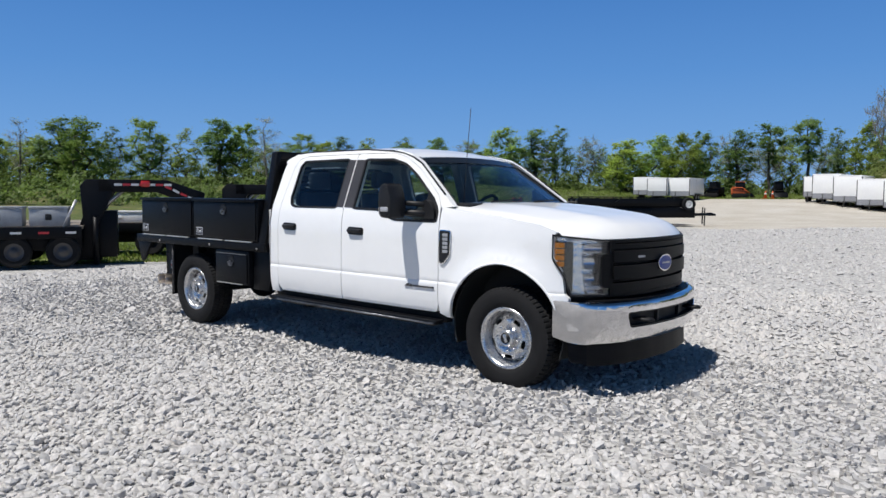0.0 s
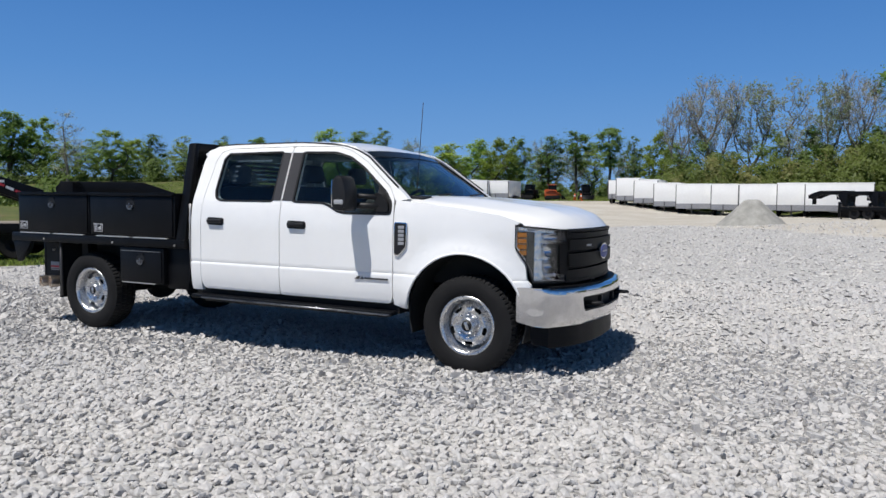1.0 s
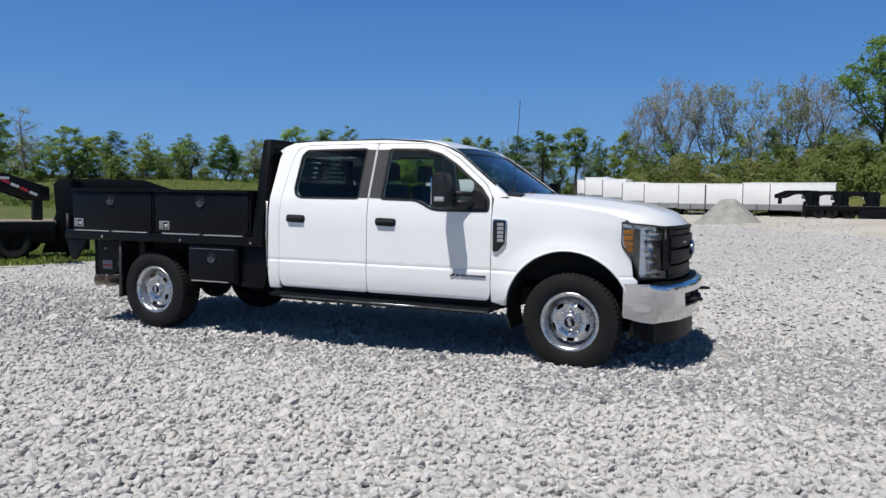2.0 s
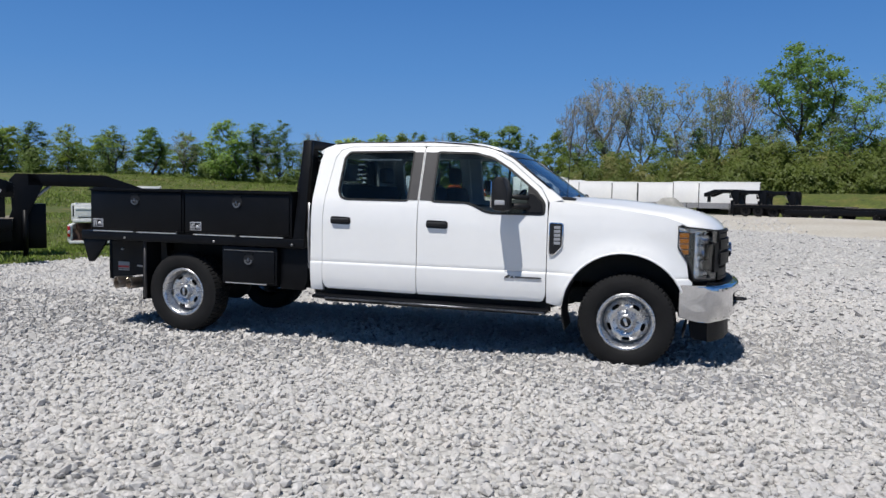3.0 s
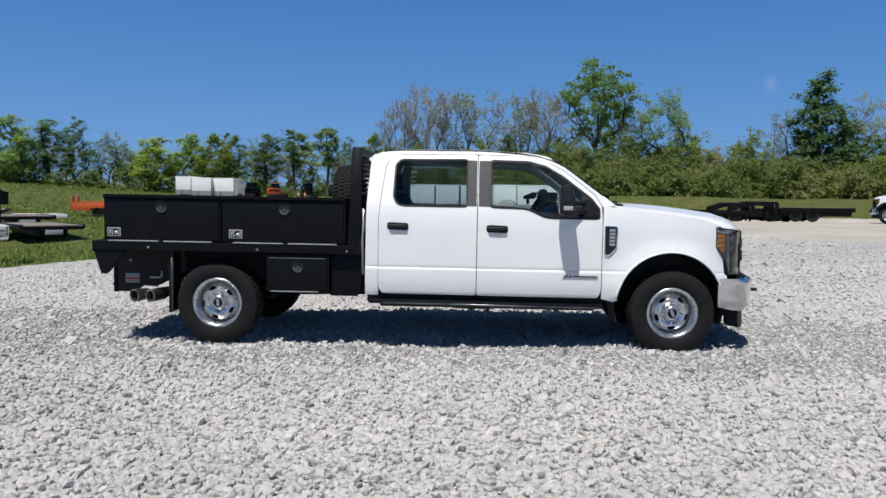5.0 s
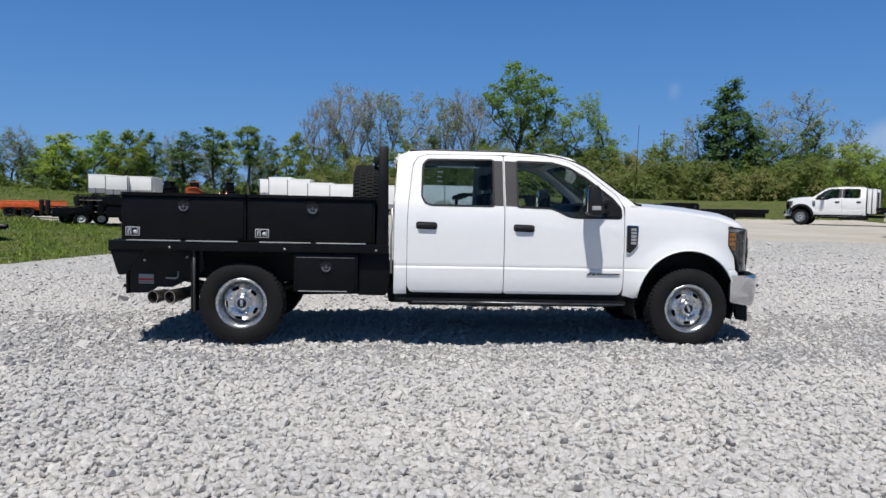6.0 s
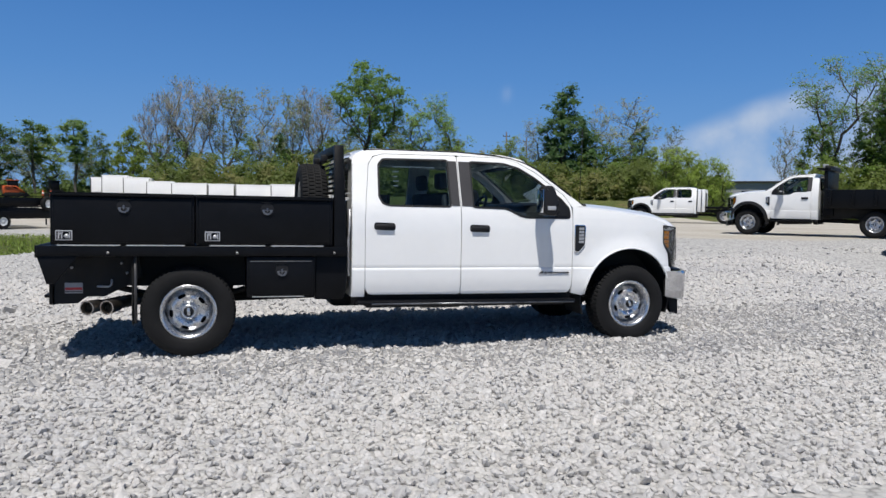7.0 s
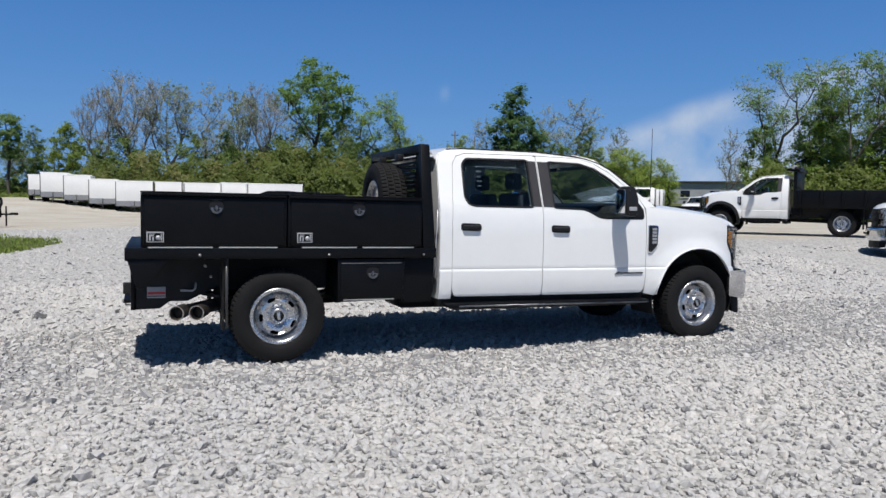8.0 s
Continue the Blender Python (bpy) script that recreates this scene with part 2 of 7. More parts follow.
def ground_material():
    """One sheet: stony gravel, the packed lot further off, and grass where the turf attribute says so."""
    m = bpy.data.materials.new("ground")
    m.use_nodes = True
    n, l = m.node_tree.nodes, m.node_tree.links
    b = n["Principled BSDF"]
    b.inputs["Roughness"].default_value = 0.93
    tc = n.new("ShaderNodeTexCoord")

    def noise_tex(scale, detail=6.0):
        t = n.new("ShaderNodeTexNoise")
        t.inputs["Scale"].default_value, t.inputs["Detail"].default_value = scale, detail
        l.new(tc.outputs["Object"], t.inputs["Vector"])
        return t.outputs["Fac"]

    def ramp(sock, stops):
        r = n.new("ShaderNodeValToRGB")
        l.new(sock, r.inputs[0])
        e = r.color_ramp.elements
        e[0].position, e[0].color = stops[0][0], (*stops[0][1], 1)
        e[1].position, e[1].color = stops[-1][0], (*stops[-1][1], 1)
        for p, c in stops[1:-1]:
            e.new(p).color = (*c, 1)
        return r.outputs[0]

    def mixed(fac, a, c, mode="MIX"):
        x = n.new("ShaderNodeMix")
        x.data_type, x.blend_type = "RGBA", mode
        if isinstance(fac, float):
            x.inputs["Factor"].default_value = fac
        else:
            l.new(fac, x.inputs["Factor"])
        l.new(a, x.inputs["A"]), l.new(c, x.inputs["B"])
        return x.outputs["Result"]

    vor = n.new("ShaderNodeTexVoronoi")
    vor.inputs["Scale"].default_value = 17
    l.new(tc.outputs["Object"], vor.inputs["Vector"])
    cell = n.new("ShaderNodeSeparateColor")
    l.new(vor.outputs["Color"], cell.inputs[0])
    stone = ramp(cell.outputs[0], [(0, (0.36, 0.355, 0.345)), (0.4, (0.44, 0.435, 0.425)), (0.7, (0.455, 0.44, 0.42)), (1, (0.52, 0.51, 0.50))])
    # cell edges darkened: the shade in the gaps between stones, put into colour
    gap_shade = ramp(vor.outputs["Distance"], [(0.0, (1, 1, 1)), (0.5, (0.92, 0.92, 0.92)), (0.8, (0.45, 0.45, 0.45))])
    gravel = mixed(1.0, stone, gap_shade, "MULTIPLY")
    lot = ramp(noise_tex(0.35), [(0.3, (0.38, 0.345, 0.29)), (0.55, (0.435, 0.405, 0.355)), (0.75, (0.48, 0.46, 0.42))])
    grit = ramp(noise_tex(14), [(0.3, (0.78, 0.78, 0.78)), (0.7, (1.12, 1.12, 1.12))])
    lot = mixed(1.0, lot, grit, "MULTIPLY")
    turf = ramp(noise_tex(0.5), [(0.30, (0.15, 0.115, 0.052)), (0.40, (0.094, 0.102, 0.020)), (0.52, (0.063, 0.086, 0.012)), (0.62, (0.085, 0.104, 0.017)), (0.72, (0.135, 0.135, 0.030))])
    turf = mixed(1.0, turf, ramp(noise_tex(2.6), [(0.3, (0.62, 0.66, 0.6)), (0.5, (1, 1, 1)), (0.7, (1.25, 1.18, 1.1))]), "MULTIPLY")
    turf = mixed(1.0, turf, ramp(noise_tex(9), [(0.25, (0.5, 0.5, 0.5)), (0.7, (1.25, 1.25, 1.25))]), "MULTIPLY")

    def mask(name, scale, spread):
        a = n.new("ShaderNodeAttribute")
        a.attribute_name = name
        m1, m2 = n.new("ShaderNodeMath"), n.new("ShaderNodeMapRange")
        m1.operation = "MULTIPLY_ADD"
        l.new(noise_tex(scale), m1.inputs[0])
        m1.inputs[1].default_value = spread
        l.new(a.outputs["Fac"], m1.inputs[2])
        m2.inputs["From Min"].default_value, m2.inputs["From Max"].default_value = 0.44 + spread / 2, 0.56 + spread / 2
        l.new(m1.outputs[0], m2.inputs["Value"])
        return m2.outputs[0]

    far = mask("packed", 0.6, 0.8)
    green = mask("turf", 2.2, 0.7)
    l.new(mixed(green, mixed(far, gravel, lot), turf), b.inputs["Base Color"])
    bp = n.new("ShaderNodeBump")
    bp.inputs["Strength"].default_value, bp.inputs["Distance"].default_value = 0.7, 0.02
    inv = n.new("ShaderNodeMath")
    inv.operation = "SUBTRACT"
    inv.inputs[0].default_value = 1
    l.new(vor.outputs["Distance"], inv.inputs[1])
    l.new(inv.outputs[0], bp.inputs["Height"])
    l.new(bp.outputs[0], b.inputs["Normal"])
    return m


STONE = stone_material()
GROUND = ground_material()


# ---- mesh helpers ----
def part(name, bm, mat, parent=None, label="", sharp=35):
    """Links bm as one mesh object under parent."""
    for f in bm.faces:
        f.smooth = True
    for e in bm.edges:
        if len(e.link_faces) == 2 and e.calc_face_angle(0) > radians(sharp):
            e.smooth = False
    me = bpy.data.meshes.new(name)
    bm.to_mesh(me)
    bm.free()
    me.materials.append(mat)
    ob = new(name, me)
    ob.parent = parent
    return tagged(ob, label)


def thing(name, m, label, category, group="", kind=""):
    ob = new(name)
    ob.matrix_basis = m
    return tagged(ob, label, category, group, kind)


def mesh_from(name, verts, faces, mat, parent=None, smooth=False):
    """A mesh from arrays of verts and equal-sided faces."""
    verts, faces = np.asarray(verts, np.float32), np.asarray(faces, np.int32)
    me = bpy.data.meshes.new(name)
    k = faces.shape[1]
    me.vertices.add(len(verts)), me.loops.add(faces.size), me.polygons.add(len(faces))
    me.vertices.foreach_set("co", verts.ravel())
    me.loops.foreach_set("vertex_index", faces.ravel())
    me.polygons.foreach_set("loop_start", np.arange(0, faces.size, k, dtype=np.int32))
    me.polygons.foreach_set("use_smooth", np.full(len(faces), smooth))
    me.update(calc_edges=True)
    me.materials.append(mat)
    ob = new(name, me)
    ob.parent = parent
    return ob


def box(bm, x0, x1, y0, y1, z0, z1, bevel=0.0, seg=2):
    made = bmesh.ops.create_cube(bm, size=1)["verts"]
    bmesh.ops.scale(bm, vec=(x1 - x0, y1 - y0, z1 - z0), verts=made)
    bmesh.ops.translate(bm, vec=((x0 + x1) / 2, (y0 + y1) / 2, (z0 + z1) / 2), verts=made)
    if bevel:
        edges = {e for v in made for e in v.link_edges}
        bmesh.ops.bevel(bm, geom=list(edges), offset=bevel, segments=seg, profile=0.5, affect="EDGES")
    return bm


def boxed(*a, **k):
    return box(bmesh.new(), *a, **k)


def rod(bm, p0, p1, r0, r1=None, n=12):
    """A tapered, capped cylinder from p0 to p1."""
    p0, p1 = Vector(p0), Vector(p1)
    r1 = r0 if r1 is None else r1
    q = (p1 - p0).to_track_quat("Z", "Y")
    rings = []
    for p, r in ((p0, r0), (p1, r1)):
        rings.append([bm.verts.new(p + q @ Vector((r * math.cos(a), r * math.sin(a), 0))) for a in np.arange(n) * (2 * math.pi / n)])
    for i in range(n):
        bm.faces.new((rings[0][i], rings[0][(i + 1) % n], rings[1][(i + 1) % n], rings[1][i]))
    bm.faces.new(rings[0][::-1]), bm.faces.new(rings[1])
    return bm


def tube(bm, pts, r, n=8):
    """A round tube along pts."""
    pts = [Vector(p) for p in pts]
    rings = []
    for i, p in enumerate(pts):
        d = (pts[min(i + 1, len(pts) - 1)] - pts[max(i - 1, 0)]).normalized()
        q = d.to_track_quat("Z", "Y")
        rings.append([bm.verts.new(p + q @ Vector((r * math.cos(a), r * math.sin(a), 0))) for a in np.arange(n) * (2 * math.pi / n)])
    for a, b in zip(rings, rings[1:]):
        for i in range(n):
            bm.faces.new((a[i], a[(i + 1) % n], b[(i + 1) % n], b[i]))
    bm.faces.new(rings[0][::-1]), bm.faces.new(rings[-1])
    return bm


def lathe(bm, profile, n=48, closed=False):
    """Turns (radius, y) points round the y axis."""
    rings = [[bm.verts.new((r * math.cos(a), y, r * math.sin(a))) for a in np.arange(n) * (2 * math.pi / n)] for r, y in profile]
    pairs = list(zip(rings, rings[1:])) + ([(rings[-1], rings[0])] if closed else [])
    for a, b in pairs:
        for i in range(n):
            bm.faces.new((a[i], a[(i + 1) % n], b[(i + 1) % n], b[i]))
    return bm


def prism(bm, poly, y0, y1, bevel=0.0):
    """An (x, z) outline drawn out from y0 to y1."""
    a = [bm.verts.new((x, y0, z)) for x, z in poly]
    b = [bm.verts.new((x, y1, z)) for x, z in poly]
    fs = [bm.faces.new(a), bm.faces.new(b[::-1])]
    for i in range(len(poly)):
        j = (i + 1) % len(poly)
        fs.append(bm.faces.new((a[j], a[i], b[i], b[j])))
    bmesh.ops.recalc_face_normals(bm, faces=fs)
    if bevel:
        bmesh.ops.bevel(bm, geom=list({e for f in fs for e in f.edges}), offset=bevel, segments=2, profile=0.5, affect="EDGES")
    return bm


def panel(outer, holes, place, thick, step=0.07, lines=()):
    """A sheet with holes, cut on a grid in (u, v) and laid by place(u, v, depth) on a curved form."""
    loops = [outer, *holes]
    flat = [p for lp in loops for p in lp]
    bm = bmesh.new()
    vs = [bm.verts.new((u, v, 0)) for u, v in flat]
    for tri in mathutils.geometry.tessellate_polygon([[Vector((u, v, 0)) for u, v in lp] for lp in loops]):
        if len(set(tri)) == 3:
            try:
                bm.faces.new([vs[i] for i in tri])
            except ValueError:
                pass
    su, sv = (step, step) if not isinstance(step, tuple) else step
    for axis, st in ((0, su), (1, sv)):
        lo, hi = min(p[axis] for p in flat), max(p[axis] for p in flat)
        for k in range(math.floor(lo / st) + 1, math.ceil(hi / st)):
            co, no = [0, 0, 0], [0, 0, 0]
            co[axis], no[axis] = k * st, 1
            bmesh.ops.bisect_plane(bm, geom=bm.verts[:] + bm.edges[:] + bm.faces[:], plane_co=co, plane_no=no, dist=1e-6)
    for v in lines:
        bmesh.ops.bisect_plane(bm, geom=bm.verts[:] + bm.edges[:] + bm.faces[:], plane_co=(0, v, 0), plane_no=(0, 1, 0), dist=1e-6)

    def on_grid(e):
        a, b = e.verts
        for axis, st in ((0, su), (1, sv)):
            if abs(a.co[axis] - b.co[axis]) < 1e-5 and abs(a.co[axis] / st - round(a.co[axis] / st)) < 1e-3:
                return True
        return any(abs(a.co.y - v) < 1e-5 and abs(b.co.y - v) < 1e-5 for v in lines)

    bmesh.ops.dissolve_edges(bm, edges=[e for e in bm.edges if len(e.link_faces) == 2 and not on_grid(e)], use_verts=False)
    front = {v: place(v.co.x, v.co.y, 0.0) for v in bm.verts}
    back = {v: bm.verts.new(place(v.co.x, v.co.y, thick)) for v in list(bm.verts)}
    rim = [e for e in bm.edges if len(e.link_faces) == 1]
    for f in list(bm.faces):
        bm.faces.new([back[v] for v in reversed(f.verts)])
    for e in rim:
        a, b = e.verts
        if e.link_faces[0].verts[(list(e.link_faces[0].verts).index(a) + 1) % len(e.link_faces[0].verts)] is b:
            a, b = b, a
        bm.faces.new((a, b, back[b], back[a]))
    for v, p in front.items():
        v.co = p
    bmesh.ops.recalc_face_normals(bm, faces=bm.faces[:])
    return bm


def grown(poly, d):
    """An outline moved outward by d."""
    area = sum(a[0] * b[1] - b[0] * a[1] for a, b in zip(poly, poly[1:] + poly[:1]))
    s = 1 if area > 0 else -1
    out = []
    for i, p in enumerate(poly):
        a, b = Vector(poly[i - 1]), Vector(poly[(i + 1) % len(poly)])
        p = Vector(p)
        n1 = Vector(((p - a).y, -(p - a).x)).normalized() * s
        n2 = Vector(((b - p).y, -(b - p).x)).normalized() * s
        m = (n1 + n2).normalized()
        out.append(tuple(p + m * (d / max(0.4, m.dot(n1)))))
    return out


def eased(poly, r, n=4, keep=()):
    """An outline with its corners rounded by up to r."""
    out = []
    for i, p in enumerate(poly):
        if i in keep:
            out.append(tuple(p))
            continue
        p, a, b = Vector(p), Vector(poly[i - 1]), Vector(poly[(i + 1) % len(poly)])
        ra, rb = min(r, (a - p).length * 0.45), min(r, (b - p).length * 0.45)
        q0, q1 = p + (a - p).normalized() * ra, p + (b - p).normalized() * rb
        for k in range(n + 1):
            t = k / n
            out.append(tuple(q0 * (1 - t) ** 2 + p * (2 * t * (1 - t)) + q1 * t * t))
    return out


def surface(us, vs, at, thick=0.0):
    """A curved sheet over the grid us x vs, closed behind if thick (moved along z of at's second value)."""
    bm = bmesh.new()
    rows = [[bm.verts.new(at(u, v)) for v in vs] for u in us]
    for i in range(len(us) - 1):
        for j in range(len(vs) - 1):
            bm.faces.new((rows[i][j], rows[i + 1][j], rows[i + 1][j + 1], rows[i][j + 1]))
    bmesh.ops.recalc_face_normals(bm, faces=bm.faces[:])
    if thick:
        bmesh.ops.solidify(bm, geom=bm.faces[:], thickness=thick)
    return bm


def smoothstep(u):
    u = np.clip(u, 0, 1)
    return u * u * (3 - 2 * u)


# ---- ground ----
def land(x, y):
    """Height of the ground: level round the parked truck, rising a little beyond it, with a bank at the far edge."""
    x, y = np.asarray(x, float), np.asarray(y, float)
    S = smoothstep
    h = 0.55 * S((x - 2) / 12) * S((y - 1) / 9) * S((55 - y) / 25)
    h = h + 0.30 * S((y - 15) / 14) * S((x + 6) / 8) * S((16 - x) / 8)
    h = h + 1.1 * S((y - 40) / 28) * S((2 - x) / 14)
    r = np.hypot(x - 3, y + 7)
    az = np.degrees(np.arctan2(y + 7, x - 3))
    h = h + 0.035 * np.clip(r - 70, 0, 60) * S((y - 20) / 20)
    h = h + 2.0 * S((r - 64) / 8) * S((az - 69) / 4) * S((88 - az) / 3)
    h = h + (0.017 + 0.011 * S((az - 122) / 10)) * np.clip(r - 24, 0, 66) * S((az - 109) / 16) * S((y - 4) / 10)
    h = h + 1.7 * S((r - 60) / 14) * S((az - 54) / 4) * S((73 - az) / 4)
    h = h - 0.58 * np.exp(-((x + 15.8) ** 2 + (y - 14.5) ** 2) / 40)
    return h


def turf_of(x, y):
    """1 on grass, 0 on gravel."""
    edge = np.interp(y, [-8, 0, 2, 4.4, 8, 11, 13, 15, 19, 23, 28], [-12.5, -9.9, -8.9, -7.7, -7.0, -6.3, -5.4, -4.5, -3.7, -4.0, -8.0])
    left = smoothstep((edge - x + 0.4) / 0.8) * smoothstep((36 - y + 0.9 * (-x - 14)) / 8 * (x > -22) + (x <= -22))
    left = left * (1 - 0.34 * smoothstep((y - 16.5) / 3) * smoothstep((x + 13) / 4))
    r = np.hypot(x - 3, y + 7)
    az = np.degrees(np.arctan2(y + 7, x - 3))
    back = smoothstep((r - 80 + 17 * smoothstep((92 - az) / 6)) / 3)
    return np.maximum(left, back)


def make_ground():
    rad = np.concatenate([np.arange(0, 30, 0.5), np.geomspace(30, 140, 70)[1:], np.geomspace(140, 3000, 24)[1:]])
    ang = np.linspace(0, 2 * math.pi, 241)[:-1]
    R, A = np.meshgrid(rad, ang, indexing="ij")
    X, Y = 3 + R * np.cos(A), -3 + R * np.sin(A)
    Z = land(X, Y) - 0.015
    near = np.exp(-((X - 3) ** 2 + (Y + 2) ** 2) / 90)
    Z -= 0.005 * near
    Z += near * 0.02 * (np.sin(X * 1.3 + 0.7 * Y) * np.cos(Y * 1.7 - 0.4 * X))
    n, k = R.shape
    idx = np.arange(n * k).reshape(n, k)
    faces = np.stack([idx[:-1], idx[1:], np.roll(idx, -1, 1)[1:], np.roll(idx, -1, 1)[:-1]], -1).reshape(-1, 4)
    ob = mesh_from("ground", np.stack([X, Y, Z], -1).reshape(-1, 3), faces, GROUND, smooth=True)
    for name, val in (("turf", turf_of(X, Y)), ("packed", smoothstep((Y - np.interp(X, [0, 5, 9, 12, 14], [29, 24, 16, 9, 7])) / 5))):
        at = ob.data.attributes.new(name, "FLOAT", "POINT")
        at.data.foreach_set("value", val.astype(np.float32).ravel())
    return tagged(ob, "pale crushed-stone lot with grass verges and banks", "ground", kind="structure")


make_ground()


def stones(name, x0, x1, y0, y1, pitch, size, skip=None, seed=1, fine=True, far=False):
    """Loose crushed stone lying close together over a stretch of the plan."""
    rng = np.random.default_rng(seed)
    gx, gy = np.meshgrid(np.arange(x0, x1, pitch), np.arange(y0, y1, pitch))
    cx = gx.ravel() + rng.uniform(-0.45, 0.45, gx.size) * pitch
    cy = gy.ravel() + rng.uniform(-0.45, 0.45, gx.size) * pitch
    keep = turf_of(cx, cy) < 0.5
    if skip:
        keep &= ~((cx > skip[0]) & (cx < skip[1]) & (cy > skip[2]) & (cy < skip[3]))
    cx, cy = cx[keep], cy[keep]
    n = len(cx)
    bm = bmesh.new()
    if fine:
        bmesh.ops.create_icosphere(bm, subdivisions=1, radius=1)
    elif far:
        bmesh.ops.create_uvsphere(bm, u_segments=4, v_segments=2, radius=1.15)
        bmesh.ops.triangulate(bm, faces=bm.faces[:])
    else:
        bmesh.ops.create_cube(bm, size=1.25)
        bmesh.ops.triangulate(bm, faces=bm.faces[:])
    base = np.array([v.co for v in bm.verts])
    tri = np.array([[v.index for v in f.verts] for f in bm.faces])
    bm.free()
    r = size * np.exp(rng.normal(0, 0.27, n))
    v = base[None] * (1 + rng.uniform(-0.20, 0.20, (n, len(base), 1)))
    v = v * np.stack([rng.uniform(0.85, 1.3, n), rng.uniform(0.75, 1.05, n), rng.uniform(0.62, 0.92, n)], -1)[:, None]
    tip = rng.normal(0, 0.3, (n, 2))
    v[..., 2] += v[..., 0] * tip[:, 0:1] + v[..., 1] * tip[:, 1:2]
    a = rng.uniform(0, 2 * math.pi, n)
    c, s = np.cos(a)[:, None], np.sin(a)[:, None]
    v = np.stack([v[..., 0] * c - v[..., 1] * s, v[..., 0] * s + v[..., 1] * c, v[..., 2]], -1) * r[:, None, None]
    near = np.exp(-((cx - 3) ** 2 + (cy + 2) ** 2) / 90)
    z = land(cx, cy) - 0.015 + near * 0.02 * (np.sin(cx * 1.3 + 0.7 * cy) * np.cos(cy * 1.7 - 0.4 * cx)) + rng.uniform(-0.017, 0.010, n)
    v += np.stack([cx, cy, z], -1)[:, None]
    f = (tri[None] + (np.arange(n) * len(base))[:, None, None]).reshape(-1, 3)
    ob = mesh_from(name, v.reshape(-1, 3), f, STONE)
    return tagged(ob, "loose pale grey crushed limestone gravel", "gravel", kind="stuff")


stones("gravel", -5.5, 10.5, -5.0, -1.9, 0.0440, 0.0230, seed=3)
stones("gravel", -5.5, 10.5, -1.9, 1.2, 0.0440, 0.0230, seed=5, fine=False)
stones("gravel", -7.5, 13, -5.0, 6.5, 0.074, 0.032, skip=(-5.5, 10.5, -5.0, 1.2), seed=4, fine=False, far=True)
stones("gravel", -6, 22, 6.5, 17, 0.20, 0.034, skip=(11.5, 22, 7.5, 17), seed=6, fine=False, far=True)
stones("gravel", -6, 9, 17, 31, 0.24, 0.036, seed=9, fine=False, far=True)


# ---- pickup trucks ----
FRONT_AXLE, HUB_Z, TYRE_R = 4.47, 0.405, 0.415
ARCH = (4.44, 0.475, 0.525)
SIDE_Z = [0.44, 0.50, 0.56, 0.66, 0.785, 0.799, 0.812, 1.00, 1.20, 1.34, 1.40, 1.46, 1.88, 1.93, 1.97]
SIDE_Y = [0.930, 0.965, 0.985, 1.002, 1.004, 0.995, 0.999, 1.000, 0.998, 0.982, 0.968, 0.945, 0.785, 0.745, 0.66]

CREASE = (0.785, 0.799, 0.812)


def side_y(x, z):
    """Half width of the body at x along it and z above ground."""
    y = float(np.interp(z, SIDE_Z, SIDE_Y))
    if x > 4.5:
        y -= 0.085 * ((x - 4.5) / 0.5) ** 2.2
    d = math.hypot(x - ARCH[0], z - ARCH[1]) - ARCH[2]
    if -0.02 < d < 0.5 and z > 0.5:
        y += 0.030 * math.exp(-(d / 0.075) ** 2)
    return y


def on_side(s):
    """Lays (x, z, depth) on the body's side; s is -1 for the right side, +1 for the left."""
    return lambda x, z, d: Vector((x, s * (side_y(x, z) - d), z))


# plan of the nose, half of it, from the fender round to the middle: x at each |y|
NOSE_Y = [0.0, 0.25, 0.45, 0.62, 0.74, 0.84, 0.90, 0.935, 0.955, 0.965]
NOSE_X = [5.300, 5.290, 5.262, 5.215, 5.165, 5.105, 5.045, 4.985, 4.930, 4.870]


def nose_curve(grow=0.0):
    """Points along the nose's plan from the right side to the left, with arc lengths (0 in the middle)."""
    half = [Vector((x, -y)) for x, y in zip(NOSE_X, NOSE_Y)][::-1]
    pts = half + [Vector((p.x, -p.y)) for p in half[-2::-1]]
    out = []
    for i, p in enumerate(pts):
        d = (pts[min(i + 1, len(pts) - 1)] - pts[max(i - 1, 0)]).normalized()
        out.append(p + Vector((d.y, -d.x)) * grow)
    s = [0.0]
    for a, b in zip(pts, pts[1:]):
        s.append(s[-1] + (b - a).length)
    mid = s[len(half) - 1]
    return [v - mid for v in s], out


def on_nose(grow, lean=0.0, z_lean=1.0):
    """Lays (arc, z, depth) on the nose, grown outward, leaning back above z_lean."""
    s0, base = nose_curve(0.0)
    _, unit = nose_curve(1.0)
    bx, by = [p.x for p in base], [p.y for p in base]
    nx, ny = [q.x - p.x for p, q in zip(base, unit)], [q.y - p.y for p, q in zip(base, unit)]

    def place(s, z, d):
        g = grow - d
        return Vector((np.interp(s, s0, bx) + g * np.interp(s, s0, nx) - lean * (z - z_lean), np.interp(s, s0, by) + g * np.interp(s, s0, ny), z))
    return place


def arc_at(y):
    """Arc length on the nose at sideways place y."""
    s0, base = nose_curve(0.0)
    return float(np.interp(y, [p.y for p in base], s0))


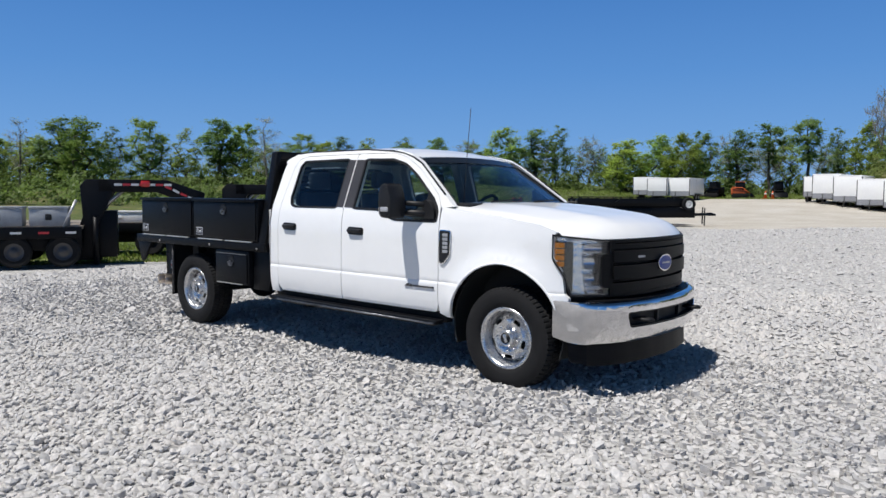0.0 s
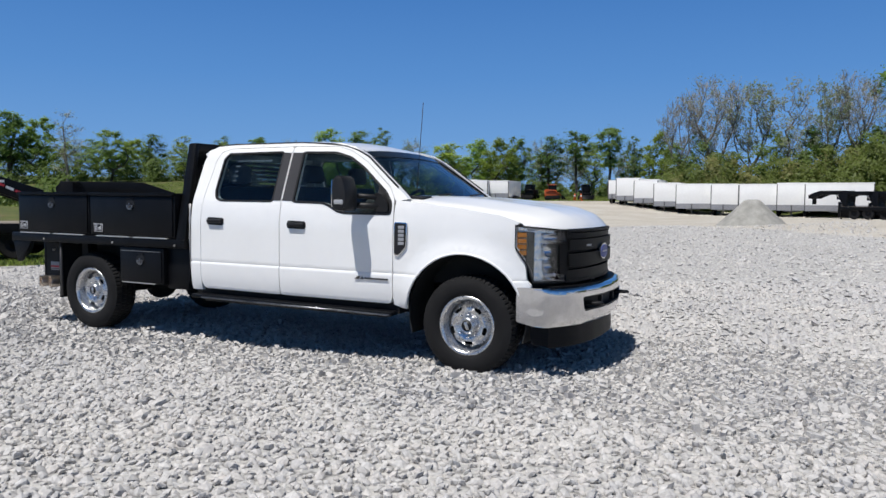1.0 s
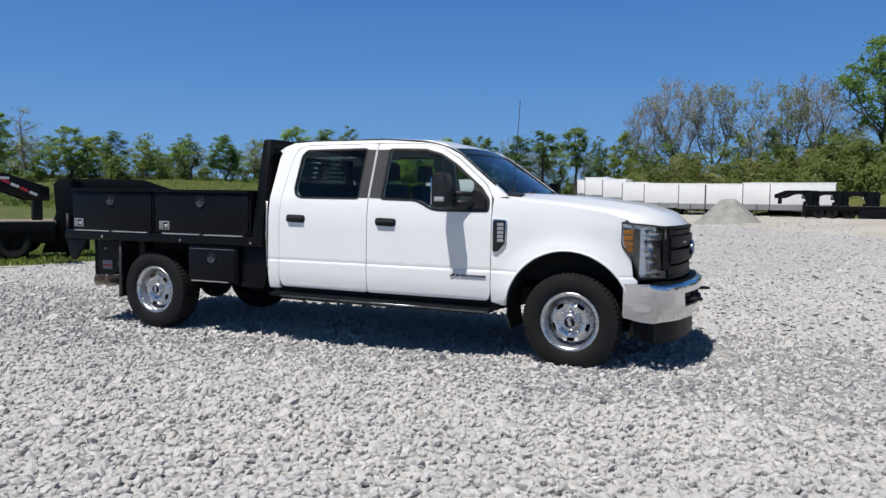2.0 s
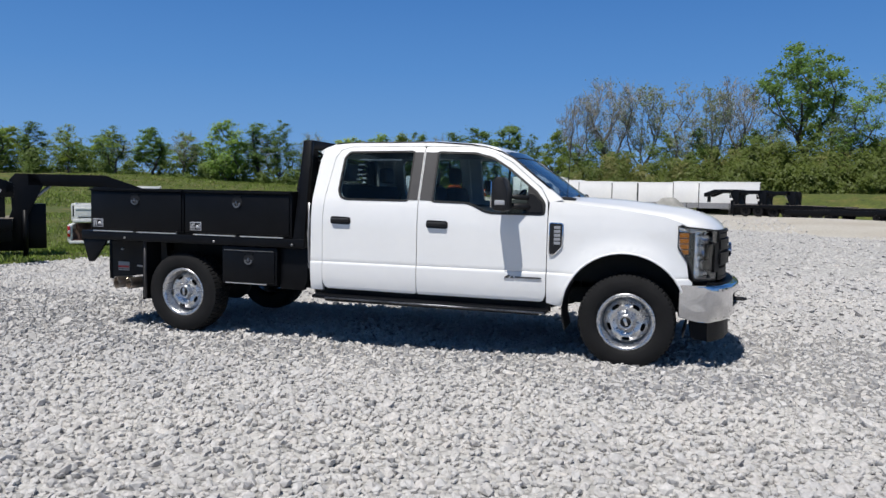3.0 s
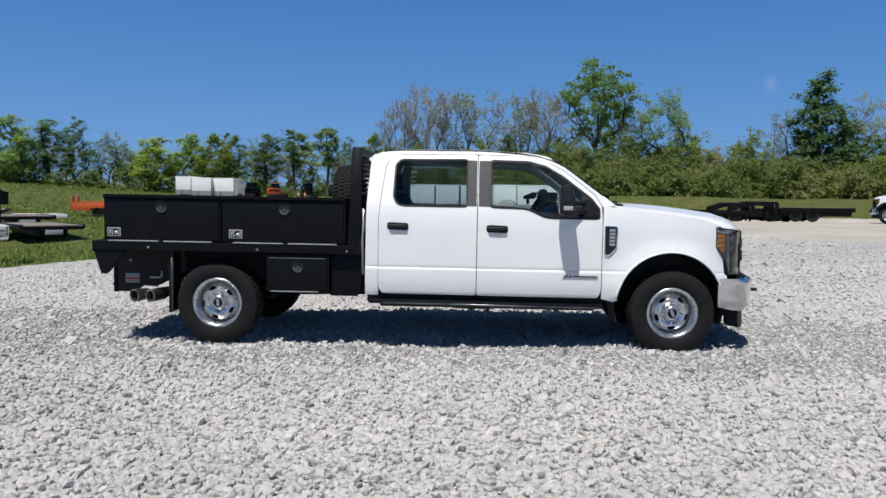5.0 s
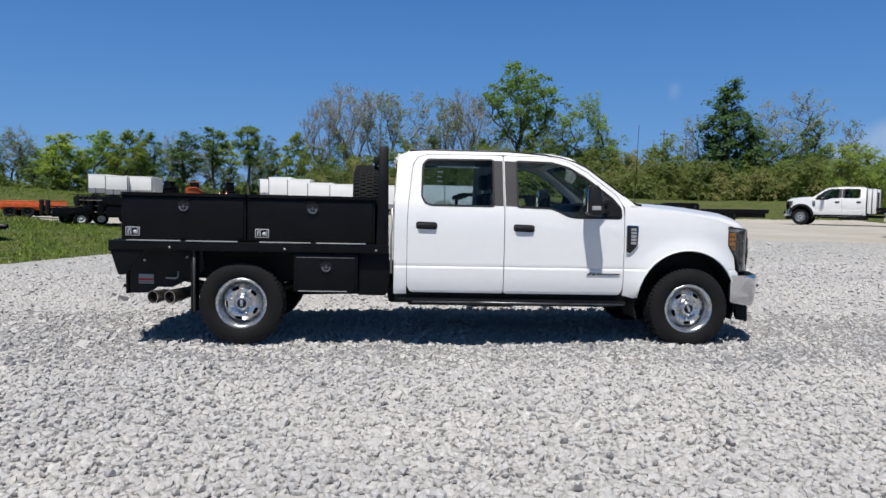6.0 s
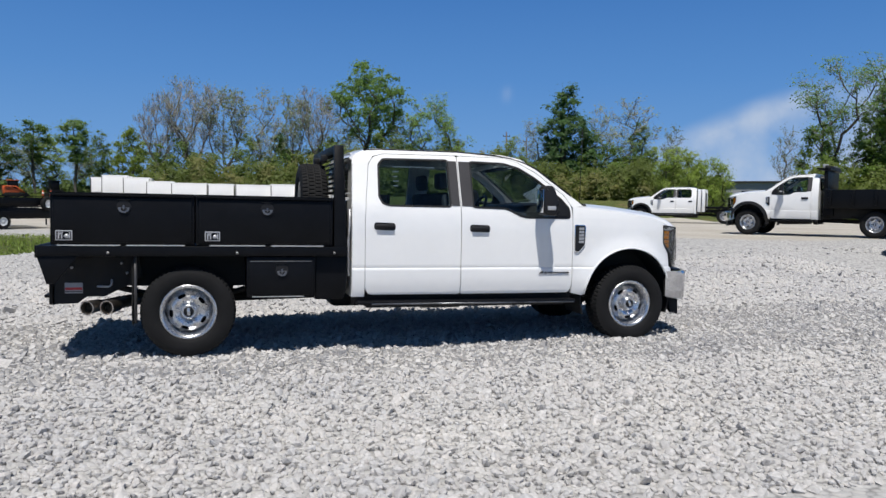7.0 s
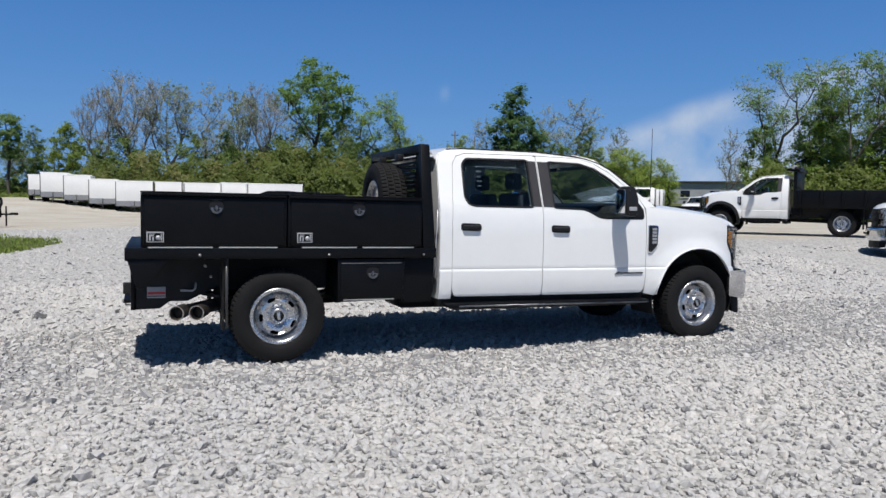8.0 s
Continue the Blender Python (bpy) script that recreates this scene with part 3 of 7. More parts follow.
def hood_at(u, y):
    """The hood's skin: u runs from the cowl to the nose, y across."""
    tip = float(np.interp(abs(y), NOSE_Y, NOSE_X)) - 0.015
    edge = float(np.interp(u, [0, 0.13, 0.47, 0.70, 0.815, 0.90, 0.945, 0.98, 1.0], [1.434, 1.424, 1.378, 1.340, 1.318, 1.290, 1.268, 1.238, 1.208]))
    rise = float(np.interp(u, [0, 0.45, 0.8, 0.93, 1.0], [0.040, 0.055, 0.050, 0.035, 0.004]))
    k = abs(y) / 0.93
    dome = 0.014 * math.exp(-((abs(y) - 0.50) / 0.15) ** 2) * float(np.interp(u, [0.1, 0.3, 0.8, 0.97], [0.3, 1, 1, 0]))
    return (3.80 + u * (tip - 3.80), y, edge + rise * (1 - k ** 3) + dome - 0.012 * max(0, k - 0.95) / 0.05)


ROOF_X = [1.47, 1.52, 1.62, 1.80, 2.60, 3.00, 3.15, 3.30]
ROOF_EDGE = [1.860, 1.900, 1.938, 1.952, 1.955, 1.930, 1.905, 1.862]


def tyre_mesh(bm, width=0.275, radius=TYRE_R, rim=0.232, blocks=52):
    """A tyre round the y axis: sidewalls, shoulders, and staggered tread lugs raised out of the one skin."""
    h = width / 2
    r = radius - 0.009
    n = blocks * 4
    smooth = [(rim, -0.72), (rim + 0.012, -0.86), (rim + 0.05, -0.98), ((rim + r) / 2 + 0.02, -1.02), (r - 0.045, -0.97), (r - 0.030, -0.935)]
    tread = [-0.90, -0.88, -0.54, -0.52, -0.44, -0.42, -0.06, -0.04, 0.04, 0.06, 0.42, 0.44, 0.52, 0.54, 0.88, 0.90]
    rows = []
    for rr, y in smooth:
        rows.append([(rr, y)] * n)
    for k, y in enumerate(tread):
        band, inside = k // 4, k % 4 in (1, 2)
        ring = []
        for i in range(n):
            lug = (i + (2 if band % 2 else 0)) % 4 in (0, 1, 2)
            up = inside and lug
            drop = 0.016 if abs(y) > 0.85 else 0.0
            ring.append((r + (0.009 if up else -0.001) - drop, y))
        rows.append(ring)
    for rr, y in smooth[::-1]:
        rows.append([(rr, -y)] * n)
    made = []
    for ring in rows:
        made.append([bm.verts.new((q * math.cos(2 * math.pi * i / n), y * h, q * math.sin(2 * math.pi * i / n))) for i, (q, y) in enumerate(ring)])
    for a, b in zip(made, made[1:] + made[:1]):
        for i in range(n):
            bm.faces.new((a[i], a[(i + 1) % n], b[(i + 1) % n], b[i]))
    return bm


def make_wheel(parent, x, y, z, side, name="wheel", spin=0.3, front=False, radius=TYRE_R, blocks=52, lugs=True):
    """A wheel whose outer face looks to side * y: tyre, slotted steel rim, hub cap."""
    w = new(name)
    w.parent = parent
    w.matrix_basis = pose(x, y, z) @ (pose(0, 0, 0, 0, 0, 180) if side < 0 else Matrix()) @ pose(0, 0, 0, 0, math.degrees(spin), 0)
    bm = tyre_mesh(bmesh.new(), radius=radius, blocks=blocks)
    bmesh.ops.recalc_face_normals(bm, faces=bm.faces[:])
    part("tyre", bm, RUBBER, w, "black all-terrain tyre")
    # rim: barrel and lip, then the slotted disc
    bm = lathe(bmesh.new(), [(0.205, -0.11), (0.212, 0.06), (0.222, 0.088), (0.238, 0.104), (0.249, 0.112), (0.247, 0.121), (0.238, 0.124), (0.222, 0.118), (0.213, 0.098), (0.206, 0.060), (0.198, 0.034)], 48)
    part("rim", bm, STEEL, w, "polished silver steel rim")

    def dish(u, v, d):
        r = math.hypot(u, v)
        y = float(np.interp(r, [0.0, 0.075, 0.10, 0.125, 0.165, 0.186, 0.206], [0.062, 0.062, 0.082, 0.090, 0.080, 0.034, 0.014]))
        return Vector((u, y - d, v))
    ring = [(0.206 * math.cos(a), 0.206 * math.sin(a)) for a in np.linspace(0, 2 * math.pi, 41)[:-1]]
    slots = []
    for k in range(5):
        c = k * 2 * math.pi / 5
        edge = [(abs(math.cos(t)) ** 0.6 * np.sign(math.cos(t)), abs(math.sin(t)) ** 0.6 * np.sign(math.sin(t))) for t in np.linspace(0, 2 * math.pi, 17)[:-1]]
        slots.append([((0.150 + 0.0165 * v) * math.cos(c + 0.235 * u), (0.150 + 0.0165 * v) * math.sin(c + 0.235 * u)) for u, v in edge])
    part("wheel_disc", panel(ring, slots, dish, 0.012, 0.035), STEEL, w, "silver slotted wheel disc")
    deep = 0.125 if front else 0.108
    bm = lathe(bmesh.new(), [(0.070, 0.055), (0.070, deep - 0.02), (0.062, deep - 0.004), (0.052, deep), (0.046, deep - 0.006), (0.0005, deep - 0.006)], 32)
    part("hub_cap", bm, STEEL, w, "silver hub cap")
    bm = rod(bmesh.new(), (0, deep - 0.012, 0), (0, deep - 0.002, 0), 0.044, n=24)
    part("hub_badge", bm, BLACK_TRIM, w, "dark round hub badge")
    part("hub_bar", boxed(-0.013, 0.013, deep - 0.004, deep + 0.003, -0.033, 0.033, 0.003), STEEL, w)
    if lugs:
        for k in range(8):
            a = (k + 0.5) * math.pi / 4
            part("lug_nut", rod(bmesh.new(), (0.098 * math.cos(a), 0.07, 0.098 * math.sin(a)), (0.098 * math.cos(a), 0.096, 0.098 * math.sin(a)), 0.012, 0.010, 6), CHROME, w)
    bm = lathe(bmesh.new(), [(0.0005, 0.0), (0.17, 0.0), (0.17, 0.02), (0.0005, 0.02)], 24)
    part("brake_disc", bm, UNDERBODY, w)
    return w


def make_seat(parent, x, y, width, rest=True, bench=False):
    s = new("rear_bench" if bench else "seat")
    s.parent = parent
    s.matrix_basis = pose(x, y, 0)
    part("cushion", boxed(-0.28, 0.26, -width / 2, width / 2, 0.86, 1.02, 0.05), SEAT_CLOTH, s)
    bm = prism(bmesh.new(), [(-0.24, 0.95), (-0.08, 0.98), (-0.20, 1.55), (-0.33, 1.53)], -width / 2, width / 2, 0.04)
    part("backrest", bm, SEAT_CLOTH, s)
    for dy in ((-width * 0.33, width * 0.33) if bench else (0,)):
        part("headrest", prism(bmesh.new(), [(-0.31, 1.58), (-0.21, 1.58), (-0.23, 1.76), (-0.32, 1.75)], dy - 0.13, dy + 0.13, 0.035), SEAT_GREY if bench else SEAT_CLOTH, s, "grey headrest")
    return s


def make_pickup(m, label, group="", cab="crew", flares=False, main=False):
    """A full-size pickup's chassis cab; x forward from the rear axle of the long one, z up from the ground."""
    t = thing("pickup_truck", m, label, "truck", group)
    back = 1.47 if cab == "crew" else 2.36
    rear_door = cab == "crew"
    gap = 0.004
    step = 0.07 if main else 0.2

    for s in (-1, 1):
        side = on_side(s)
        # front door
        outer = [(2.568, 0.535), (3.745, 0.535), (3.772, 0.60), (3.772, 1.30), (3.765, 1.43), (3.70, 1.535), (3.41, 1.765), (3.22, 1.868), (3.06, 1.908), (2.568, 1.914)]
        win = [(2.70, 1.405), (3.03, 1.398), (3.10, 1.375), (3.20, 1.325), (3.27, 1.312), (3.735, 1.312), (3.735, 1.40), (3.66, 1.495), (3.39, 1.705), (3.23, 1.80), (3.06, 1.846), (2.70, 1.853)]
        win = eased(win, 0.02, 2)
        d = part("door", panel(eased(outer, 0.025, 3), [win], side, 0.05, step, CREASE), PAINT, t, "white painted door")
        cut = [(2.692, 1.397), (3.03, 1.39), (3.10, 1.367), (3.20, 1.317), (3.27, 1.304), (3.575, 1.304), (3.575, 1.572), (3.39, 1.714), (3.235, 1.808), (3.06, 1.854), (2.692, 1.861)]
        part("window_pane", panel(cut, [], lambda x, z, q, f=side: f(x, z, q + 0.016), 0.004, 0.12), GLASS, d)
        part("window_trim", panel(grown(win, 0.016), [grown(win, -0.004)], lambda x, z, q, f=side: f(x, z, q - 0.003), 0.02, 0.12), BLACK_TRIM, d, "black window seal")
        part("mirror_sail", panel([(3.58, 1.316), (3.732, 1.316), (3.732, 1.40), (3.66, 1.49), (3.58, 1.553)], [], lambda x, z, q, f=side: f(x, z, q + 0.006), 0.02, 0.12), BLACK_TRIM, d, "black mirror mount panel")
        part("pillar_trim", panel([(2.575, 1.408), (2.688, 1.405), (2.688, 1.856), (2.575, 1.858)], [], lambda x, z, q, f=side: f(x, z, q - 0.005), 0.01, 0.12), GREY_TRIM, d, "dark grey pillar trim")
        hx = 2.758
        part("handle_recess", panel(eased([(hx - 0.105, 1.155), (hx + 0.105, 1.15), (hx + 0.105, 1.222), (hx - 0.105, 1.228)], 0.03), [], lambda x, z, q, f=side: f(x, z, q - 0.004), 0.01, 0.1), BLACK_TRIM, d)
        part("handle", boxed(hx - 0.09, hx + 0.09, s * 1.002 + (-0.032 if s < 0 else 0), s * 1.002 + (0 if s < 0 else 0.032), 1.175, 1.208, 0.012), BLACK_TRIM, d, "black pull handle")
        if rear_door:
            outer = [(1.605, 0.60), (1.64, 0.54), (2.560, 0.535), (2.560, 1.914), (1.80, 1.906), (1.70, 1.875), (1.655, 1.80), (1.615, 1.45), (1.602, 1.25)]
            win = eased([(1.835, 1.405), (2.455, 1.405), (2.455, 1.862), (1.80, 1.852), (1.755, 1.80), (1.745, 1.49), (1.775, 1.425)], 0.02, 2)
            d = part("door", panel(eased(outer, 0.025, 3), [win], side, 0.05, step, CREASE), PAINT, t, "white painted door")
            part("window_pane", panel(grown(win, 0.008), [], lambda x, z, q, f=side: f(x, z, q + 0.016), 0.004, 0.12), TINT, d)
            part("window_trim", panel(grown(win, 0.014), [grown(win, -0.004)], lambda x, z, q, f=side: f(x, z, q - 0.003), 0.02, 0.12), BLACK_TRIM, d, "black window seal")
            part("pillar_trim", panel([(2.468, 1.408), (2.553, 1.408), (2.553, 1.858), (2.468, 1.860)], [], lambda x, z, q, f=side: f(x, z, q - 0.005), 0.01, 0.12), GREY_TRIM, d, "dark grey pillar trim")
            if main and s < 0:
                for x0, x1, z0 in ((1.90, 1.99, 1.785), (2.01, 2.08, 1.785), (2.10, 2.20, 1.785), (2.22, 2.33, 1.785), (1.895, 1.955, 1.735), (1.895, 1.94, 1.685), (1.895, 1.95, 1.640), (1.895, 1.94, 1.595)):
                    yy = -side_y((x0 + x1) / 2, z0) + 0.022
                    part("window_sticker", boxed(x0, x1, yy, yy + 0.002, z0 - 0.006, z0 + 0.006), DECAL, d, "pale bar of small lettering on glass")
            hx = 1.79
            part("handle_recess", panel(eased([(hx - 0.105, 1.165), (hx + 0.105, 1.16), (hx + 0.105, 1.232), (hx - 0.105, 1.238)], 0.03), [], lambda x, z, q, f=side: f(x, z, q - 0.004), 0.01, 0.1), BLACK_TRIM, d)
            part("handle", boxed(hx - 0.09, hx + 0.09, s * 1.002 + (-0.032 if s < 0 else 0), s * 1.002 + (0 if s < 0 else 0.032), 1.185, 1.218, 0.012), BLACK_TRIM, d, "black pull handle")
        # the cab's own side: corner pillar, roof rail, windshield pillar, sill
        if rear_door:
            pillar = [(1.475, 0.52), (1.60, 0.52), (1.60, 0.60), (1.597, 1.25), (1.610, 1.45), (1.650, 1.803), (1.697, 1.880), (1.80, 1.911), (2.56, 1.919), (3.06, 1.913), (3.22, 1.873), (3.413, 1.770), (3.704, 1.540), (3.769, 1.435), (3.778, 1.42),
                      (3.90, 1.435), (3.86, 1.47), (3.40, 1.822), (3.25, 1.905), (3.06, 1.945), (2.60, 1.960), (1.80, 1.957), (1.62, 1.942), (1.53, 1.895), (1.495, 1.78), (1.478, 1.40)]
        else:
            pillar = [(back, 0.52), (2.563, 0.52), (2.563, 1.919), (3.06, 1.913), (3.22, 1.873), (3.413, 1.770), (3.704, 1.540), (3.769, 1.435), (3.778, 1.42),
                      (3.90, 1.435), (3.86, 1.47), (3.40, 1.822), (3.25, 1.905), (3.06, 1.945), (2.60, 1.960), (2.45, 1.945), (2.40, 1.895), (2.375, 1.78)]
        part("cab_side", panel(pillar, [], side, 0.06, step, CREASE), PAINT, t, "white cab side and roof rail")
        part("sill", panel([(back + 0.02, 0.44), (3.80, 0.44), (3.80, 0.545), (back + 0.02, 0.545)], [], lambda x, z, q, f=side: f(x, z, q + 0.03), 0.08, 0.3), UNDERBODY, t)
        rail = [(x, s * (side_y(x, z) - 0.004), z + 0.004) for x, z in zip(ROOF_X, ROOF_EDGE) if x > back + 0.1] + [(x, s * (side_y(x, z) + 0.001), z) for x, z in ((3.42, 1.81), (3.60, 1.672), (3.78, 1.535))]
        part("drip_moulding", tube(bmesh.new(), rail, 0.0085, 6), BLACK_TRIM, t, "thin black roof drip moulding")
        # fender with the wheel arch cut out
        a = [math.radians(k) for k in np.linspace(192, -12, 26)]
        arc = [(ARCH[0] + ARCH[2] * math.cos(k), ARCH[1] + ARCH[2] * math.sin(k)) for k in a]
        fender = [(3.78, 0.53), (3.90, 0.50)] + [p for p in arc if p[1] > 0.50] + [(4.985, 0.60), (5.0, 0.765), (4.965, 0.80), (4.945, 0.97), (4.885, 1.07), (4.875, 1.235), (4.905, 1.262), (4.75, 1.315), (4.35, 1.372), (3.95, 1.412), (3.785, 1.43), (3.78, 1.30)]
        part("front_fender", panel(fender, [], side, 0.03, step * 0.85, CREASE), PAINT, t, "white front fender with wheel arch")
        lip = [(x, s * (side_y(x, z) + 0.002), z) for x, z in arc if z > 0.5]
        if flares:
            part("wheel_flare", panel([(ARCH[0] + (ARCH[2] + 0.09) * math.cos(k), ARCH[1] + (ARCH[2] + 0.09) * math.sin(k)) for k in a] + arc[::-1], [], lambda x, z, q, f=side, w=s: f(x, z, q) + Vector((0, w * 0.07, 0)), 0.06, 0.1), BLACK_TRIM, t, "black plastic wheel flare")
        else:
            part("arch_lip", tube(bmesh.new(), lip, 0.010, 6), PAINT, t)
        # liner of the wheel well
        inner = surface(np.linspace(200, -20, 18), [0.55, 0.94], lambda k, y, w=s: (ARCH[0] + 0.535 * math.cos(math.radians(k)), w * y, ARCH[1] + 0.535 * math.sin(math.radians(k))), 0.01)
        part("wheel_liner", inner, UNDERBODY, t)
        # side vent with its badge
        v = part("fender_vent", panel(eased([(3.792, 0.955), (3.84, 0.95), (3.912, 1.03), (3.918, 1.238), (3.792, 1.242)], 0.02, 2), [], lambda x, z, q, f=side: f(x, z, q - 0.014), 0.02, 0.1), CHROME, t, "chrome-edged fender vent badge")
        part("vent_mesh", panel(eased([(3.799, 0.966), (3.837, 0.961), (3.904, 1.034), (3.909, 1.230), (3.799, 1.234)], 0.015, 2), [], lambda x, z, q, f=side: f(x, z, q - 0.017), 0.01, 0.1), BLACK_TRIM, v)
        bm = bmesh.new()
        for k in range(5):
            box(bm, 3.838, 3.892, *(sorted((s * 1.012, s * 1.022))), 1.050 + k * 0.034, 1.075 + k * 0.034)
        part("vent_lettering", bm, DECAL, v, "grey bars of badge lettering")
        if main:
            bm = bmesh.new()
            o0, o1 = sorted((s * 1.004, s * 1.0155))
            box(bm, 3.50, 3.735, o0, o1, 0.738, 0.752)
            prism(bm, [(3.40, 0.735), (3.44, 0.735), (3.455, 0.76), (3.43, 0.76)], o0, o1)
            prism(bm, [(3.455, 0.735), (3.49, 0.735), (3.475, 0.758)], o0, o1)
            part("door_emblem", bm, GREY_TRIM, t, "grey engine emblem in plain bars")
        # headlight: housing, reflectors, marker and clear cover
        q0, q1 = (arc_at(-0.97), arc_at(-0.66)) if s < 0 else (arc_at(0.66), arc_at(0.97))
        flip = (lambda l: l) if s < 0 else (lambda l: [(-u, w) for u, w in l][::-1])
        lamp_outline = flip([(q0 if s < 0 else -q1, 1.065), ((q0 if s < 0 else -q1) + 0.10, 0.93), ((q0 if s < 0 else -q1) + 0.155, 0.79), ((q1 if s < 0 else -q0), 0.785), ((q1 if s < 0 else -q0), 1.198), ((q0 if s < 0 else -q1), 1.238)])
        lamp = part("headlight", panel(lamp_outline, [], on_nose(-0.065), 0.03, 0.03), LAMP_SATIN, t, "clear headlight with amber marker")
        part("headlight_cover", panel(lamp_outline, [], on_nose(0.002), 0.004, 0.06), CLEAR, lamp)
        part("headlight_edge", panel(grown(lamp_outline, 0.006), [grown(lamp_outline, -0.008)], on_nose(0.0), 0.07, 0.08), BLACK_TRIM, lamp)
        base = q0 if s < 0 else -q1
        for k in range(4):
            z0 = 1.145 - k * 0.047
            o = flip([(base + 0.018 + 0.012 * max(0, k - 2), z0), (base + 0.095, z0), (base + 0.095, z0 + 0.036), (base + 0.018, z0 + 0.036)])
            part("marker_lens", panel(o, [], on_nose(-0.012), 0.03, 0.06), AMBER, lamp, "amber marker lens")
        part("marker_back", panel(flip([(base + 0.006, 0.985), (base + 0.11, 0.93), (base + 0.150, 0.815), (base + 0.165, 0.815), (base + 0.165, 1.185), (base + 0.006, 1.195)]), [], on_nose(-0.030), 0.02, 0.06), SMOKED, lamp)
        b0 = q1 if s < 0 else -q0
        for z0, z1, u0, u1 in ((1.105, 1.178, -0.215, -0.005), (0.80, 0.858, -0.185, -0.005), (0.872, 0.960, -0.205, -0.098), (0.985, 1.092, -0.215, -0.098)):
            bowl = on_nose(-0.015)
            part("lamp_reflector", panel(eased(flip([(b0 + u0, z0), (b0 + u1, z0), (b0 + u1, z1), (b0 + u0, z1)]), 0.015, 2), [], lambda u, z, q, f=bowl, m=(z0 + z1) / 2, h=(z1 - z0) / 2: f(u, z, q + 0.028 * (1 - ((z - m) / h) ** 2)), 0.02, (0.04, 0.012)), CHROME, lamp)
        part("lamp_block", panel(flip([(b0 - 0.088, 0.868), (b0 - 0.07, 0.845), (b0 + 0.004, 0.845), (b0 + 0.004, 1.10), (b0 - 0.07, 1.10), (b0 - 0.088, 1.08)]), [], on_nose(0.012), 0.06, 0.06), GRILLE_PLASTIC, lamp)
        # door mirror on its arms
        w = new("door_mirror")
        w.parent = t
        w.matrix_basis = pose(0, 0, 0)
        yo, yi = s * 1.275, s * 1.075
        shell = eased([(3.335, 1.335), (3.47, 1.325), (3.475, 1.50), (3.43, 1.625), (3.36, 1.628), (3.325, 1.56)], 0.04, 3)
        part("mirror_shell", prism(bmesh.new(), shell, min(yo, yi), max(yo, yi), 0.022), BLACK_TRIM, w, "black tow mirror shell")
        part("mirror_glass", boxed(3.318, 3.328, min(yo, yi) + 0.02, max(yo, yi) - 0.02, 1.36, 1.59, 0.004), CHROME, w)
        part("mirror_lamp", boxed(3.36, 3.45, *(sorted((yo - s * 0.012, yo + s * 0.006))), 1.385, 1.425, 0.006), LABEL_SILVER, w, "pale marker lamp on the mirror")
        bm = tube(bmesh.new(), [(3.42, yi, 1.375), (3.52, s * 1.02, 1.375), (3.64, s * 0.955, 1.372)], 0.028, 8)
        tube(bm, [(3.42, yi, 1.46), (3.52, s * 1.02, 1.455), (3.64, s * 0.955, 1.445)], 0.022, 8)
        part("mirror_arm", bm, BLACK_TRIM, w)
        part("mirror_foot", prism(bmesh.new(), eased([(3.585, 1.325), (3.725, 1.325), (3.715, 1.40), (3.65, 1.48), (3.59, 1.49)], 0.02, 2), *(sorted((s * 0.93, s * 0.995)))), BLACK_TRIM, w)
        # running board and its brackets
        bm = prism(bmesh.new(), [(back + 0.05, 0.446), (3.80, 0.436), (3.80, 0.474), (back + 0.05, 0.484)], *(sorted((s * 0.93, s * 1.06))), 0.016)
        part("running_board", bm, BLACK_STEEL, t, "black running board")
        if rear_door:
            # dark beam added to stand in for the shade under the board
            part("board_rail", boxed(1.62, 3.72, *(sorted((s * 0.84, s * 0.98))), 0.41, 0.46, 0.015), UNDERBODY, t)
            # pale rod added in place of the sun glint on the board's edge
            part("edge_strip", rod(bmesh.new(), (1.66, s * 1.057, 0.456), (3.78, s * 1.057, 0.447), 0.009, n=8), BOARD_GLINT, t, "pale strip standing in for the sun glint on the running board edge")
        for x in np.linspace(back + 0.2, 3.6, 4):
            part("board_bracket", rod(bmesh.new(), (x, s * 0.95, 0.45), (x, s * 0.7, 0.5), 0.018, n=8), UNDERBODY, t)

    # hood, cowl, roof and screens
    bm = surface([*np.linspace(0, 0.8, 14), 0.85, 0.9, 0.925, 0.95, 0.965, 0.98, 0.99, 1.0], np.linspace(-0.93, 0.93, 33), hood_at, 0.012)
    part("hood", bm, PAINT, t, "white sculpted hood", 50)
    part("cowl", prism(bmesh.new(), [(3.72, 1.40), (3.99, 1.40), (3.99, 1.452), (3.90, 1.468), (3.72, 1.46)], -0.86, 0.86, 0.01), BLACK_TRIM, t)
    xs = [x for x in ROOF_X if x > back - 0.01]
    if not rear_door:
        xs = [2.36, 2.42, 2.52] + [x for x in xs if x > 2.55]

    def roof_at(x, y):
        e = float(np.interp(x, ROOF_X, ROOF_EDGE)) if rear_door else float(np.interp(x, [2.36, 2.42, 2.52, 2.60, 3.00, 3.15, 3.30], [1.87, 1.91, 1.948, 1.955, 1.930, 1.905, 1.862]))
        hw = side_y(x, e) - 0.01
        k = y
        z = e + 0.046 * (1 - abs(k) ** 2.6) * float(np.interp(x, [back, back + 0.3, 3.0, 3.3], [0.3, 1, 1, 0.6]))
        return (x + (0.05 * (1 - k * k) * float(np.interp(x, [3.1, 3.3], [0, 1]))), k * hw, z)
    part("roof", surface([float(v) for v in np.interp(np.linspace(0, len(xs) - 1, 22), range(len(xs)), xs)], np.linspace(-1, 1, 19), roof_at, 0.03), PAINT, t, "white roof", 50)

